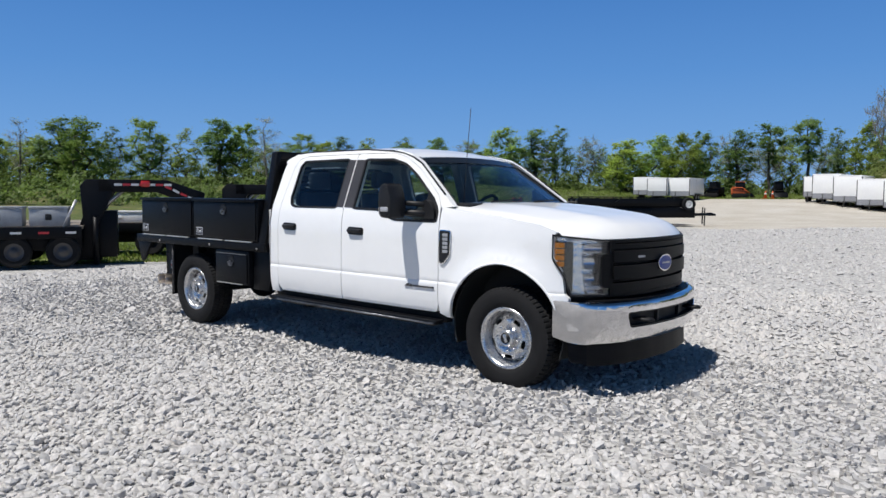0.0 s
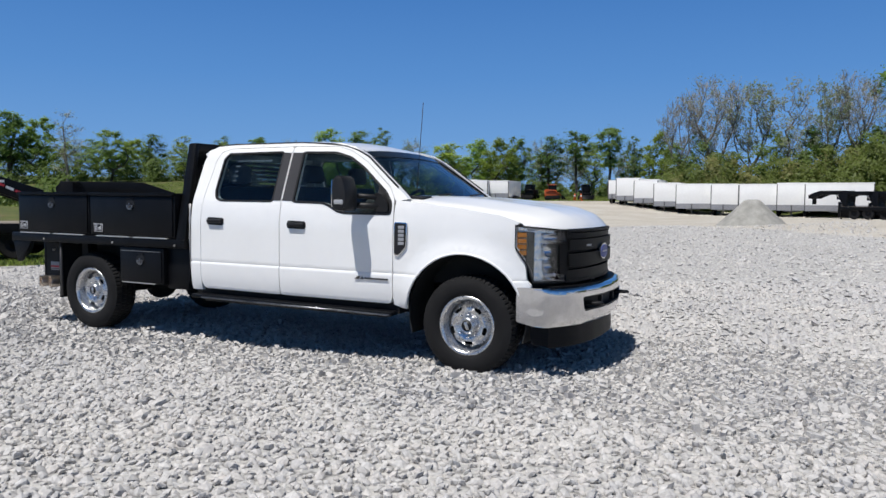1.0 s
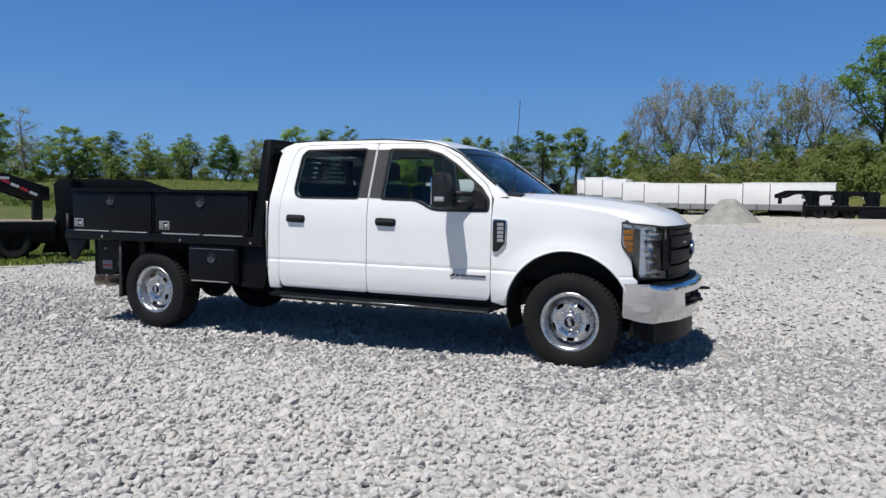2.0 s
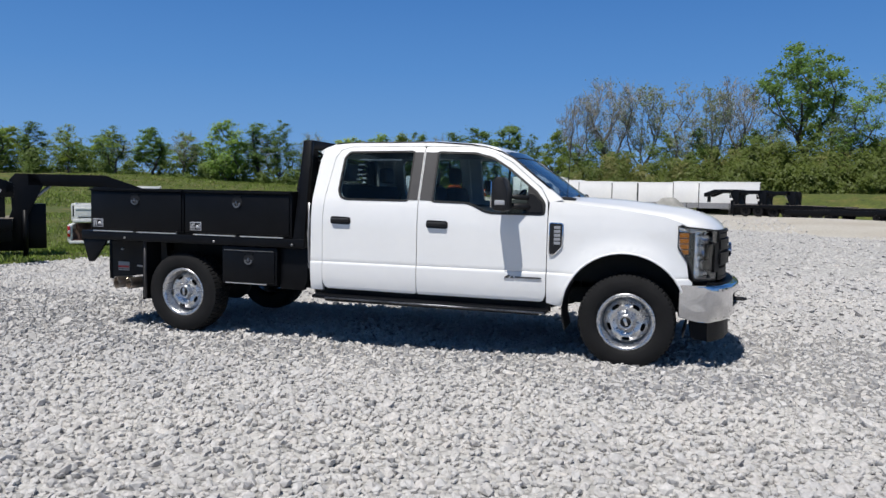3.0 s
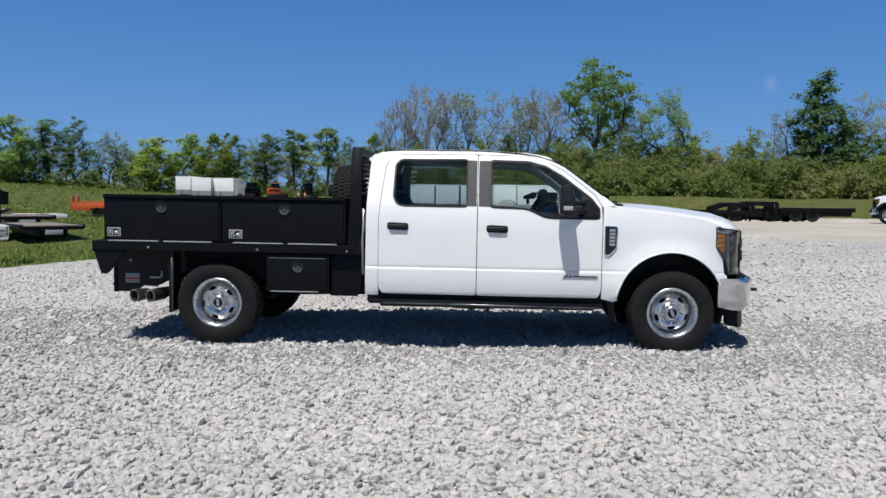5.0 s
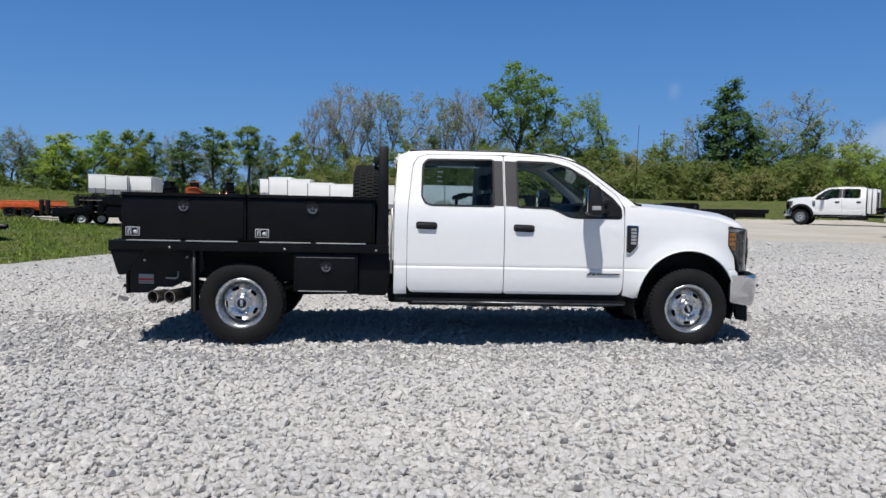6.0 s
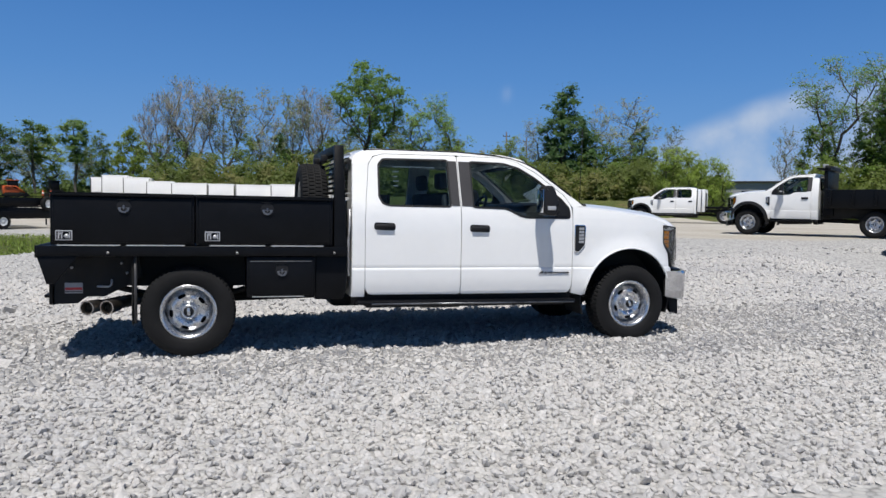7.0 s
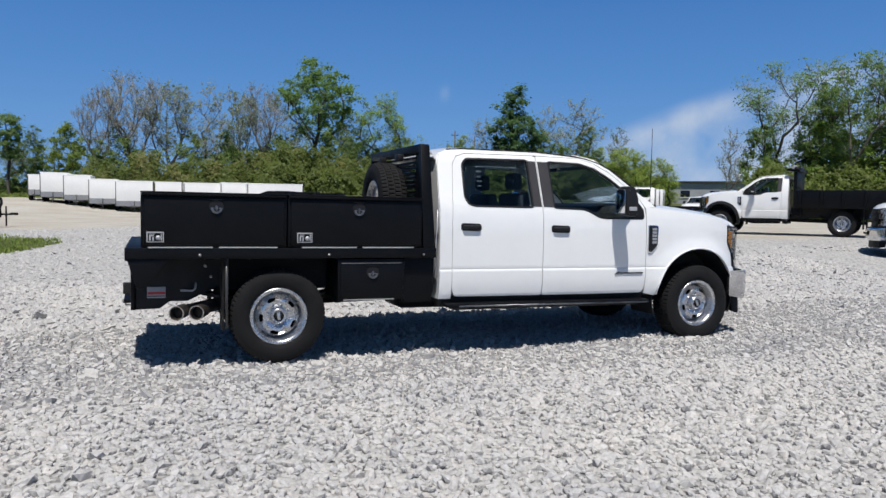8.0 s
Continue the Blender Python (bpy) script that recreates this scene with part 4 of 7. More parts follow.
    def shield(u, v):
        top, low = Vector((3.29, 0.70, 1.868)), Vector((3.865, 0.865, 1.452))
        p = top.lerp(low, u)
        return (p.x + (0.06 + 0.08 * u) * (1 - v * v) + 0.012 * math.sin(math.pi * u), p.y * v, p.z + 0.018 * (1 - v * v) * (1 - u))
    part("windshield", surface(np.linspace(0, 1, 10), np.linspace(-1, 1, 15), shield, 0.005), SHIELD, t, "blue-tinted windshield")
    band = surface(np.linspace(0.0, 0.13, 3), np.linspace(-1, 1, 15), lambda u, v: Vector(shield(u, v)) + Vector((0.004, 0, 0.004)), 0.002)
    part("shade_band", band, DARK_PANE, t)
    for s in (-1, 1):
        edge = [Vector(shield(u, s)) + Vector((0.003, s * 0.004, 0.002)) for u in np.linspace(0, 1, 8)]
        part("windshield_seal", tube(bmesh.new(), edge, 0.010, 6), BLACK_TRIM, t)
    for y0, y1 in ((-0.55, 0.02), (0.12, 0.68)):
        bm = tube(bmesh.new(), [(3.99, y0, 1.475), (3.97 - 0.02, (y0 + y1) / 2, 1.487), (3.90, y1, 1.492)], 0.008, 6)
        part("wiper", bm, BLACK_TRIM, t, "black wiper")
    # back of the cab
    wall = [(-0.93, 0.52), (0.93, 0.52), (0.985, 0.8), (0.985, 1.25), (0.93, 1.45), (0.77, 1.86), (0.60, 1.92), (-0.60, 1.92), (-0.77, 1.86), (-0.93, 1.45), (-0.985, 1.25), (-0.985, 0.8)]
    hole = eased([(-0.66, 1.44), (0.66, 1.44), (0.60, 1.82), (-0.60, 1.82)], 0.05)
    c = part("cab_back", panel(wall, [hole], lambda y, z, q: Vector((back + 0.005 + q + 0.05 * max(0, z - 1.4), y, z)), 0.03, 0.2), PAINT, t, "white back wall of the cab")
    part("rear_window", panel(grown(hole, 0.01), [], lambda y, z, q: Vector((back + 0.02 + q + 0.05 * max(0, z - 1.4), y, z)), 0.004, 0.3), TINT, c)
    part("cab_floor", boxed(back + 0.03, 3.85, -0.93, 0.93, 0.50, 0.58), UNDERBODY, t)
    # dark inner lining of the cab, below the windows
    bm = bmesh.new()
    for s in (-1, 1):
        box(bm, back + 0.06, 3.76, *(sorted((s * 0.88, s * 0.94))), 0.58, 1.36)
    box(bm, back + 0.04, back + 0.10, -0.9, 0.9, 0.58, 1.40)
    part("door_lining", bm, DASH, t)
    part("headliner", surface(np.linspace(back + 0.08, 3.2, 6), np.linspace(-0.66, 0.66, 5), lambda x, y: (x, y, 1.90 - 0.03 * abs(y)), 0.01), SEAT_GREY, t)
    part("dashboard", prism(bmesh.new(), [(3.30, 0.75), (3.86, 0.75), (3.86, 1.42), (3.62, 1.45), (3.42, 1.43), (3.30, 1.25)], -0.88, 0.88, 0.03), DASH, t)
    bm = bmesh.new()
    ring = [Vector((0.19 * math.cos(a), 0.19 * math.sin(a), 0)) for a in np.linspace(0, 2 * math.pi, 29)]
    tilt = pose(3.20, 0.40, 1.36, 0, -62, 0)
    tube(bm, [tilt @ p for p in ring], 0.016, 7)
    for a in (0.5, 2.64, 4.71):
        tube(bm, [tilt @ Vector((0, 0, 0)), tilt @ Vector((0.18 * math.cos(a), 0.18 * math.sin(a), 0))], 0.014, 6)
    rod(bm, tilt @ Vector((0, 0, 0.02)), tilt @ Vector((0, 0, -0.2)), 0.05, n=12)
    part("steering_wheel", bm, DASH, t)
    make_seat(t, 2.78, 0.40, 0.54), make_seat(t, 2.78, -0.40, 0.54)
    if rear_door:
        make_seat(t, 1.93, 0.0, 1.5, bench=True)

    # nose: grille, badge, bumper, air dam
    g0, g1 = arc_at(-0.655), arc_at(0.655)
    g = part("grille", panel([(g0, 0.79), (g1, 0.79), (g1, 1.195), (g0, 1.195)], [], on_nose(-0.06), 0.02, 0.12), UNDERBODY, t, "black plastic grille with broad bars")
    for z0, z1, out, tall in ((1.135, 1.175, 0.004, 0), (1.035, 1.125, 0.022, 1), (0.905, 1.010, 0.026, 1), (0.80, 0.875, 0.006, 1)):
        part("grille_bar", panel(eased([(g0 + 0.01, z0), (g1 - 0.01, z0), (g1 - 0.01, z1), (g0 + 0.01, z1)], 0.015, 2), [], on_nose(out), 0.06, (0.1, 0.05)), GRILLE_PLASTIC, g)
    for z0 in (0.885, 1.015, 1.127):
        part("grille_slat", panel([(g0 + 0.02, z0), (g1 - 0.02, z0), (g1 - 0.02, z0 + 0.010), (g0 + 0.02, z0 + 0.010)], [], on_nose(-0.02), 0.03, 0.15), GRILLE_PLASTIC, g)
    part("grille_surround", panel(eased([(g0 - 0.012, 0.775), (g1 + 0.012, 0.775), (g1 + 0.012, 1.205), (g0 - 0.012, 1.205)], 0.02, 2), [eased([(g0 + 0.012, 0.80), (g1 - 0.012, 0.80), (g1 - 0.012, 1.185), (g0 + 0.012, 1.185)], 0.02, 2)], on_nose(0.012), 0.07, 0.12), GRILLE_PLASTIC, g)
    oval = lambda a, b: [(a * math.cos(k), 1.005 + b * math.sin(k)) for k in np.linspace(0, 2 * math.pi, 33)[:-1]]
    em = part("badge", panel(oval(0.120, 0.068), [], on_nose(0.046), 0.03, 0.1), CHROME, g, "chrome-ringed blue oval badge")
    part("badge_field", panel(oval(0.106, 0.057), [], on_nose(0.050), 0.01, 0.1), BLUE_BADGE, em)
    part("badge_bar", panel(eased([(-0.072, 0.999), (0.072, 0.999), (0.060, 1.012), (-0.060, 1.012)], 0.005, 2), [], on_nose(0.0525), 0.004, 0.1), LABEL_SILVER, em)
    part("grille_emblem", panel([(g0 + 0.28, 1.062), (g0 + 0.37, 1.062), (g0 + 0.37, 1.078), (g0 + 0.28, 1.078)], [], on_nose(0.026), 0.006, 0.1), LABEL_SILVER, g, "small silver emblem bar")
    # lower gap filler behind lamps and bumper
    part("nose_frame", panel([(arc_at(-0.95), 0.70), (arc_at(0.95), 0.70), (arc_at(0.95), 1.20), (arc_at(-0.95), 1.20)], [], on_nose(-0.14), 0.03, 0.15), UNDERBODY, t)
    part("radiator_shroud", boxed(4.2, 5.05, -0.50, 0.50, 0.45, 1.27), UNDERBODY, t)
    part("engine", boxed(3.85, 5.0, -0.62, 0.62, 0.70, 1.22), UNDERBODY, t)

    e0, e1 = -1.255, 1.255

    def on_bumper(u, z, d):
        y = np.interp(u, [-1.255, -1.09, -0.98, -0.60, 0, 0.60, 0.98, 1.09, 1.255], [-0.985, -0.985, -0.93, -0.60, 0, 0.60, 0.93, 0.985, 0.985])
        x = np.interp(abs(u), [0, 0.30, 0.60, 0.80, 0.98, 1.05, 1.09, 1.255], [5.415, 5.400, 5.340, 5.270, 5.170, 5.105, 5.05, 4.90])
        bulge = float(np.interp(z, [0.435, 0.47, 0.56, 0.70, 0.73, 0.742, 0.752], [-0.030, -0.004, 0.010, 0.012, 0.008, -0.008, -0.075]))
        bulge *= float(np.interp(abs(u), [0.90, 1.02], [1, 0.0]))
        nx, ny = (1, 0) if abs(u) < 0.6 else ((0.9, 0.42 * np.sign(u)) if abs(u) < 1.0 else (0.25, 0.97 * np.sign(u)))
        return Vector((x + (bulge - d) * nx, y + (bulge - d) * ny, z))
    outline = [(e0, 0.475), (-1.05, 0.44), (-0.6, 0.435), (0.6, 0.435), (1.05, 0.44), (e1, 0.475), (e1, 0.75), (e0, 0.75)]
    slot = eased([(-0.60, 0.545), (0.60, 0.545), (0.63, 0.665), (-0.63, 0.665)], 0.025, 2)
    bp = part("front_bumper", panel(eased(outline, 0.02, 2), [slot], on_bumper, 0.03, (0.07, 0.03), (0.736, 0.743, 0.748)), CHROME, t, "chrome front bumper")
    # black strip added for the dark reflection in the chrome ledge
    part("bumper_pad", surface(np.linspace(-0.93, 0.93, 25), [0.035, 0.075, 0.115], lambda u, d: on_bumper(u, 0.742, d) + Vector((0, 0, 0.012)), 0.006), GRILLE_PLASTIC, bp, "black strip in place of the dark reflection on the bumper top")
    part("bumper_recess", panel(grown(slot, 0.03), [], lambda u, z, q: on_bumper(u, z, q + 0.06), 0.02, 0.15), UNDERBODY, bp)
    part("bumper_insert", panel(grown(slot, 0.004), [grown(slot, -0.012)], lambda u, z, q: on_bumper(u, z, q + 0.006), 0.05, 0.15), BLACK_TRIM, bp)
    for u in (-0.20, 0.20):
        part("insert_rib", panel([(u - 0.012, 0.545), (u + 0.012, 0.545), (u + 0.012, 0.665), (u - 0.012, 0.665)], [], lambda a, z, q: on_bumper(a, z, q + 0.03), 0.03, 0.15), BLACK_TRIM, bp)
    for y in (-0.45, 0.45):
        part("tow_hook", tube(bmesh.new(), [(5.25, y - 0.03, 0.60), (5.43, y - 0.03, 0.60), (5.46, y, 0.60), (5.43, y + 0.03, 0.60), (5.25, y + 0.03, 0.60)], 0.014, 7), BLACK_TRIM, bp, "black tow hook")
    part("air_dam", panel(eased([(-1.12, 0.29), (-0.9, 0.26), (0.9, 0.26), (1.12, 0.29), (1.14, 0.46), (-1.14, 0.46)], 0.03, 2), [], lambda u, z, q: on_bumper(u, 0.5, q + 0.075 - 0.06 * (0.46 - z)) + Vector((0, 0, z - 0.5)), 0.03, 0.1), GRILLE_PLASTIC, t, "black lower air dam")
    # antenna on the right fender
    if main:
        bm = tube(bmesh.new(), [(3.915, -0.845, 1.40), (3.93, -0.825, 1.8), (3.95, -0.80, 2.26)], 0.003, 6)
        rod(bm, (3.915, -0.845, 1.395), (3.915, -0.845, 1.435), 0.02, 0.012, 10)
        part("antenna", bm, BLACK_TRIM, t, "thin black whip antenna")
    # what hangs below the cab: tank, gearbox and transfer case, cross members
    part("gearbox", prism(bmesh.new(), [(2.75, 0.36), (3.55, 0.34), (3.95, 0.44), (3.95, 0.62), (2.75, 0.62)], -0.24, 0.24, 0.03), UNDERBODY, t)
    part("cross_member", boxed(2.45, 2.60, -0.44, 0.44, 0.36, 0.50, 0.02), UNDERBODY, t)
    if rear_door:
        part("fuel_tank", boxed(1.42, 2.70, 0.06, 0.66, 0.29, 0.62, 0.05), UNDERBODY, t, "black fuel tank")
        part("transfer_case", boxed(2.30, 2.80, -0.36, 0.24, 0.31, 0.60, 0.04), UNDERBODY, t)
    part("drive_shaft", rod(bmesh.new(), (0.15, 0.0, 0.42), (2.6, 0.02, 0.48), 0.05, n=12), UNDERBODY, t)
    # chassis
    tail = -1.10 if cab == "crew" else -0.55
    for s in (-1, 1):
        part("frame_rail", prism(bmesh.new(), [(tail, 0.60), (1.2, 0.58), (3.6, 0.46), (4.9, 0.52), (4.9, 0.66), (3.6, 0.60), (1.2, 0.76), (tail, 0.78)], *(sorted((s * 0.38, s * 0.46)))), UNDERBODY, t)
    rear = 0.0 if cab == "crew" else 0.79
    bm = rod(bmesh.new(), (rear, -0.75, HUB_Z), (rear, 0.75, HUB_Z), 0.065, n=12)
    bmesh.ops.create_uvsphere(bm, u_segments=14, v_segments=8, radius=0.19, matrix=Matrix.Translation((rear, 0.0, HUB_Z)))
    part("rear_axle", bm, UNDERBODY, t)
    bm = rod(bmesh.new(), (FRONT_AXLE, -0.75, HUB_Z), (FRONT_AXLE, 0.75, HUB_Z), 0.06, n=12)
    bmesh.ops.create_uvsphere(bm, u_segments=14, v_segments=8, radius=0.16, matrix=Matrix.Translation((FRONT_AXLE, 0.25, HUB_Z)))
    part("front_axle", bm, UNDERBODY, t)
    part("drive_shaft", rod(bmesh.new(), (rear + 0.1, 0, 0.45), (3.2, 0.0, 0.56), 0.05, n=10), UNDERBODY, t)
    for s in (-1, 1):
        part("leaf_spring", tube(bmesh.new(), [(rear - 0.7, s * 0.5, 0.60), (rear - 0.3, s * 0.5, 0.50), (rear, s * 0.5, 0.47), (rear + 0.3, s * 0.5, 0.50), (rear + 0.7, s * 0.5, 0.62)], 0.03, 6), UNDERBODY, t)
        part("shock_absorber", rod(bmesh.new(), (rear - 0.12, s * 0.55, 0.42), (rear - 0.3, s * 0.48, 0.85), 0.03, n=8), UNDERBODY, t)
    bl = 60 if main else 16
    for s in (-1, 1):
        make_wheel(t, FRONT_AXLE, s * 0.865, HUB_Z, s, spin=0.35, front=True, blocks=bl, lugs=main)
        make_wheel(t, rear, s * 0.855, HUB_Z, s, spin=0.1, blocks=bl, lugs=main)
        if flares:
            make_wheel(t, rear, s * 0.565, HUB_Z, s, spin=0.9, blocks=bl, lugs=False)
    return t


def latch(parent, x, y, z, s=-1):
    """A bright D-shaped folding latch on a dark dish."""
    dish = part("latch_dish", panel([(0.058 * math.cos(k), 0.058 * math.sin(k)) for k in np.linspace(0, 2 * math.pi, 25)[:-1]], [], lambda u, v, d: Vector((x + u, y + s * (0.003 - d), z + v)), 0.008, 0.1), BLACK_TRIM, parent, "dark latch dish")
    bm = panel([(0.046 * math.cos(k), -0.006 + 0.048 * math.sin(k)) for k in np.linspace(math.pi, 2 * math.pi, 15)] , [[(0.026 * math.cos(k), -0.012 + 0.026 * math.sin(k)) for k in np.linspace(math.pi, 2 * math.pi, 11)]], lambda u, v, d: Vector((x + u, y + s * (0.016 - d), z + v)), 0.010, 0.1)
    part("latch_ring", bm, LATCH, parent, "bright folding latch ring")
    part("latch_post", boxed(x - 0.008, x + 0.008, *(sorted((y, y + s * 0.02))), z - 0.03, z + 0.012, 0.004), LATCH, parent)
    part("latch_hood", boxed(x - 0.052, x + 0.052, *(sorted((y, y + s * 0.012))), z + 0.055, z + 0.064, 0.003), BLACK_STEEL, parent)


def maker_label(parent, x, y, z):
    """A silver-framed square mark in plain shapes."""
    p = part("maker_plate", boxed(x - 0.066, x + 0.066, y - 0.004, y + 0.002, z - 0.043, z + 0.043, 0.003), LABEL_SILVER, parent, "silver maker's plate with plain marks")
    part("plate_field", boxed(x - 0.057, x + 0.057, y - 0.0055, y - 0.003, z - 0.034, z + 0.034), BLACK_STEEL, p)
    for x0, x1, z0, z1 in ((-0.046, -0.034, -0.028, 0.018), (-0.034, -0.010, 0.008, 0.018), (-0.046, -0.004, 0.023, 0.028), (-0.022, -0.010, -0.028, 0.004), (0.042, 0.050, -0.028, 0.028)):
        part("plate_mark", boxed(x + x0, x + x1, y - 0.008, y - 0.005, z + z0, z + z1), LABEL_SILVER, p)
    part("plate_mark", rod(bmesh.new(), (x + 0.022, y - 0.0085, z - 0.006), (x + 0.022, y - 0.004, z - 0.006), 0.020, n=12), LABEL_SILVER, p)


def add_flatbed(t):
    """The black steel flatbed with tool boxes, headboard and rear frame."""
    y = -1.035
    # deck: plate, channel rail round it, cross members
    d = part("flatbed_deck", boxed(-1.21, 1.42, -1.03, 1.03, 0.985, 1.000, 0.003), BLACK_STEEL, t, "black steel flatbed deck")
    for s in (-1, 1):
        part("side_rail", prism(bmesh.new(), [(-1.215, 0.915), (1.425, 0.915), (1.425, 1.004), (-1.215, 1.004)], *(sorted((s * 0.99, s * 1.045))), 0.006), BLACK_STEEL, d)
    part("tail_rail", boxed(-1.235, -1.17, -1.03, 1.03, 0.90, 1.004, 0.006), BLACK_STEEL, d)
    for x in np.linspace(-0.95, 1.25, 7):
        part("cross_member", boxed(x - 0.03, x + 0.03, -0.98, 0.98, 0.90, 0.984), BLACK_STEEL, d)
    for x in (-0.66, 0.42, 1.30):
        part("rail_bolt", rod(bmesh.new(), (x, -1.043, 0.945), (x, -1.053, 0.945), 0.012, n=8), DULL_STEEL, d)
    # two tool boxes on the deck, one below it
    for x0, x1, lx, mx in ((-1.115, 0.052, -0.53, -1.005), (0.062, 1.285, 0.685, 0.205)):
        b = part("toolbox", boxed(x0, x1, y + 0.012, -0.56, 1.010, 1.452, 0.008), BLACK_STEEL, t, "black steel side toolbox")
        part("toolbox_door", boxed(x0 + 0.022, x1 - 0.022, y - 0.004, y + 0.016, 1.030, 1.425, 0.008), BLACK_STEEL, b, "textured black toolbox door")
        part("rain_lip", prism(bmesh.new(), [(x0 + 0.004, 1.434), (x1 - 0.004, 1.434), (x1 - 0.004, 1.450), (x0 + 0.004, 1.450)], y - 0.022, y + 0.012, 0.003), BLACK_STEEL, b)
        part("toolbox_lid", boxed(x0 - 0.002, x1 + 0.002, y - 0.004, -0.55, 1.452, 1.464, 0.004), BLACK_STEEL, b)
        latch(b, lx, y - 0.004, 1.345)
        maker_label(b, mx, y - 0.004, 1.093)
        # bright strips added where light shows through the gap above the deck
        for a0, a1 in (((x0 + 0.055, x0 + 0.555), (x0 + 0.605, x1 - 0.08)) if x0 < 0 else ((0.18, 0.668), (0.722, 1.20))):
            part("bright_strip", boxed(a0, a1, y - 0.016, y + 0.01, 1.004, 1.0135, 0.002), RIM_ALLOY, b, "bright strip in place of the light gap under the toolbox")
    b = part("toolbox", boxed(0.505, 1.125, y + 0.012, -0.55, 0.535, 0.905, 0.008), BLACK_STEEL, t, "black underbody toolbox")
    part("toolbox_door", boxed(0.525, 1.105, y - 0.004, y + 0.016, 0.552, 0.868, 0.008), BLACK_STEEL, b)
    latch(b, 0.82, y - 0.004, 0.785)
    part("door_edge", boxed(0.535, 1.09, y - 0.008, y + 0.004, 0.866, 0.871), DULL_STEEL, b)
    part("drip_edge", boxed(0.555, 1.02, y - 0.010, y + 0.004, 0.538, 0.545), RIM_ALLOY, b, "bright strip along the lower edge")
    # front gusset between the cab and the deck
    part("front_skirt", prism(bmesh.new(), [(1.13, 0.50), (1.40, 0.50), (1.43, 0.62), (1.43, 0.92), (1.13, 0.92)], -0.97, -0.93, 0.005), BLACK_STEEL, t)
    part("front_cross_plate", boxed(1.36, 1.40, -0.95, 0.95, 0.52, 0.985), BLACK_STEEL, t)
    # headboard: posts leaning in, top bar, louvred middle, solid foot
    h = part("headboard", boxed(1.335, 1.375, -0.93, 0.93, 1.0, 1.46, 0.005), BLACK_STEEL, t, "black steel headboard with slatted window")
    for s in (-1, 1):
        bm = prism(bmesh.new(), [(1.30, 1.0), (1.42, 1.0), (1.405, 1.965), (1.315, 1.965)], -0.03, 0.03, 0.006)
        for v in bm.verts:
            v.co.y += s * (1.0 - 0.185 * (v.co.z - 1.0))
        part("headboard_post", bm, BLACK_STEEL, h)
        bm = bmesh.new()
        q = [bm.verts.new(c) for c in ((1.35, s * 0.99, 1.0), (1.35, s * 0.62, 1.0), (1.35, s * 0.62, 1.90), (1.35, s * 0.82, 1.95))]
        w = [bm.verts.new(v.co + Vector((0.012, 0, 0))) for v in q]
        bm.faces.new(q), bm.faces.new(w[::-1])
        for i in range(4):
            bm.faces.new((q[i], q[(i + 1) % 4], w[(i + 1) % 4], w[i]))
        bmesh.ops.recalc_face_normals(bm, faces=bm.faces[:])
        part("headboard_wing", bm, BLACK_STEEL, h)
    part("top_bar", boxed(1.315, 1.405, -0.835, 0.835, 1.885, 1.972, 0.008), BLACK_STEEL, h)
    for z in np.linspace(1.50, 1.84, 8):
        part("headboard_slat", prism(bmesh.new(), [(1.33, z), (1.345, z), (1.385, z + 0.030), (1.37, z + 0.030)], -0.63, 0.63), BLACK_STEEL, h)
    for yy in (-0.3, 0.3):
        part("work_lamp", boxed(1.25, 1.315, yy - 0.06, yy + 0.06, 1.83, 1.90, 0.01), BLACK_TRIM, h)
    # tail: tapered gussets, hitch plate, pale plate, mud flaps, twin pipes
    for s in (-1, 1):
        part("tail_gusset", prism(bmesh.new(), [(-1.22, 0.915), (-0.90, 0.915), (-1.06, 0.70), (-1.09, 0.675), (-1.145, 0.675)], *(sorted((s * 1.0, s * 1.03))), 0.004), BLACK_STEEL, t)
        part("hitch_side", prism(bmesh.new(), [(-1.165, 0.90), (-0.45, 0.90), (-0.42, 0.70), (-0.51, 0.635), (-0.74, 0.52), (-0.89, 0.52), (-0.965, 0.46), (-1.17, 0.455)], *(sorted((s * 0.62, s * 0.66)))), UNDERBODY, t)
        part("mud_flap", boxed(-0.475, -0.462, *(sorted((s * 0.72, s * 1.0))), 0.30, 0.90), RUBBER, t, "black rubber mud flap")
        part("flap_hanger", tube(bmesh.new(), [(-0.445, s * 1.0, 0.93), (-0.44, s * 1.0, 0.32)], 0.014, 8), GREY_TRIM, t)
    part("hitch_plate", boxed(-1.20, -1.15, -0.66, 0.66, 0.45, 0.91, 0.006), BLACK_STEEL, t)
    part("hitch_step", boxed(-1.26, -1.10, -0.55, 0.55, 0.50, 0.53, 0.004), BLACK_STEEL, t)
    rp = part("reflector_plate", boxed(-1.07, -0.92, -0.672, -0.664, 0.552, 0.649, 0.004), DECAL, t, "small pale plate with a red band")
    part("red_band", boxed(-1.066, -0.924, -0.6745, -0.671, 0.584, 0.606), RED_TAPE, rp, "red reflective band")
    part("plate_shadow_gap", boxed(-1.066, -0.924, -0.6745, -0.671, 0.566, 0.572), BLACK_TRIM, rp)
    # pale studs added in place of daylight seen through bolt holes
    for x, z in ((-1.01, 0.788), (-0.594, 0.825), (-0.547, 0.734)):
        part("tail_bolt", rod(bmesh.new(), (x, -0.66, z), (x, -0.682, z), 0.013, n=6), LABEL_SILVER, t)
    part("hitch_receiver", boxed(-1.28, -1.10, -0.05, 0.05, 0.52, 0.62), UNDERBODY, t)
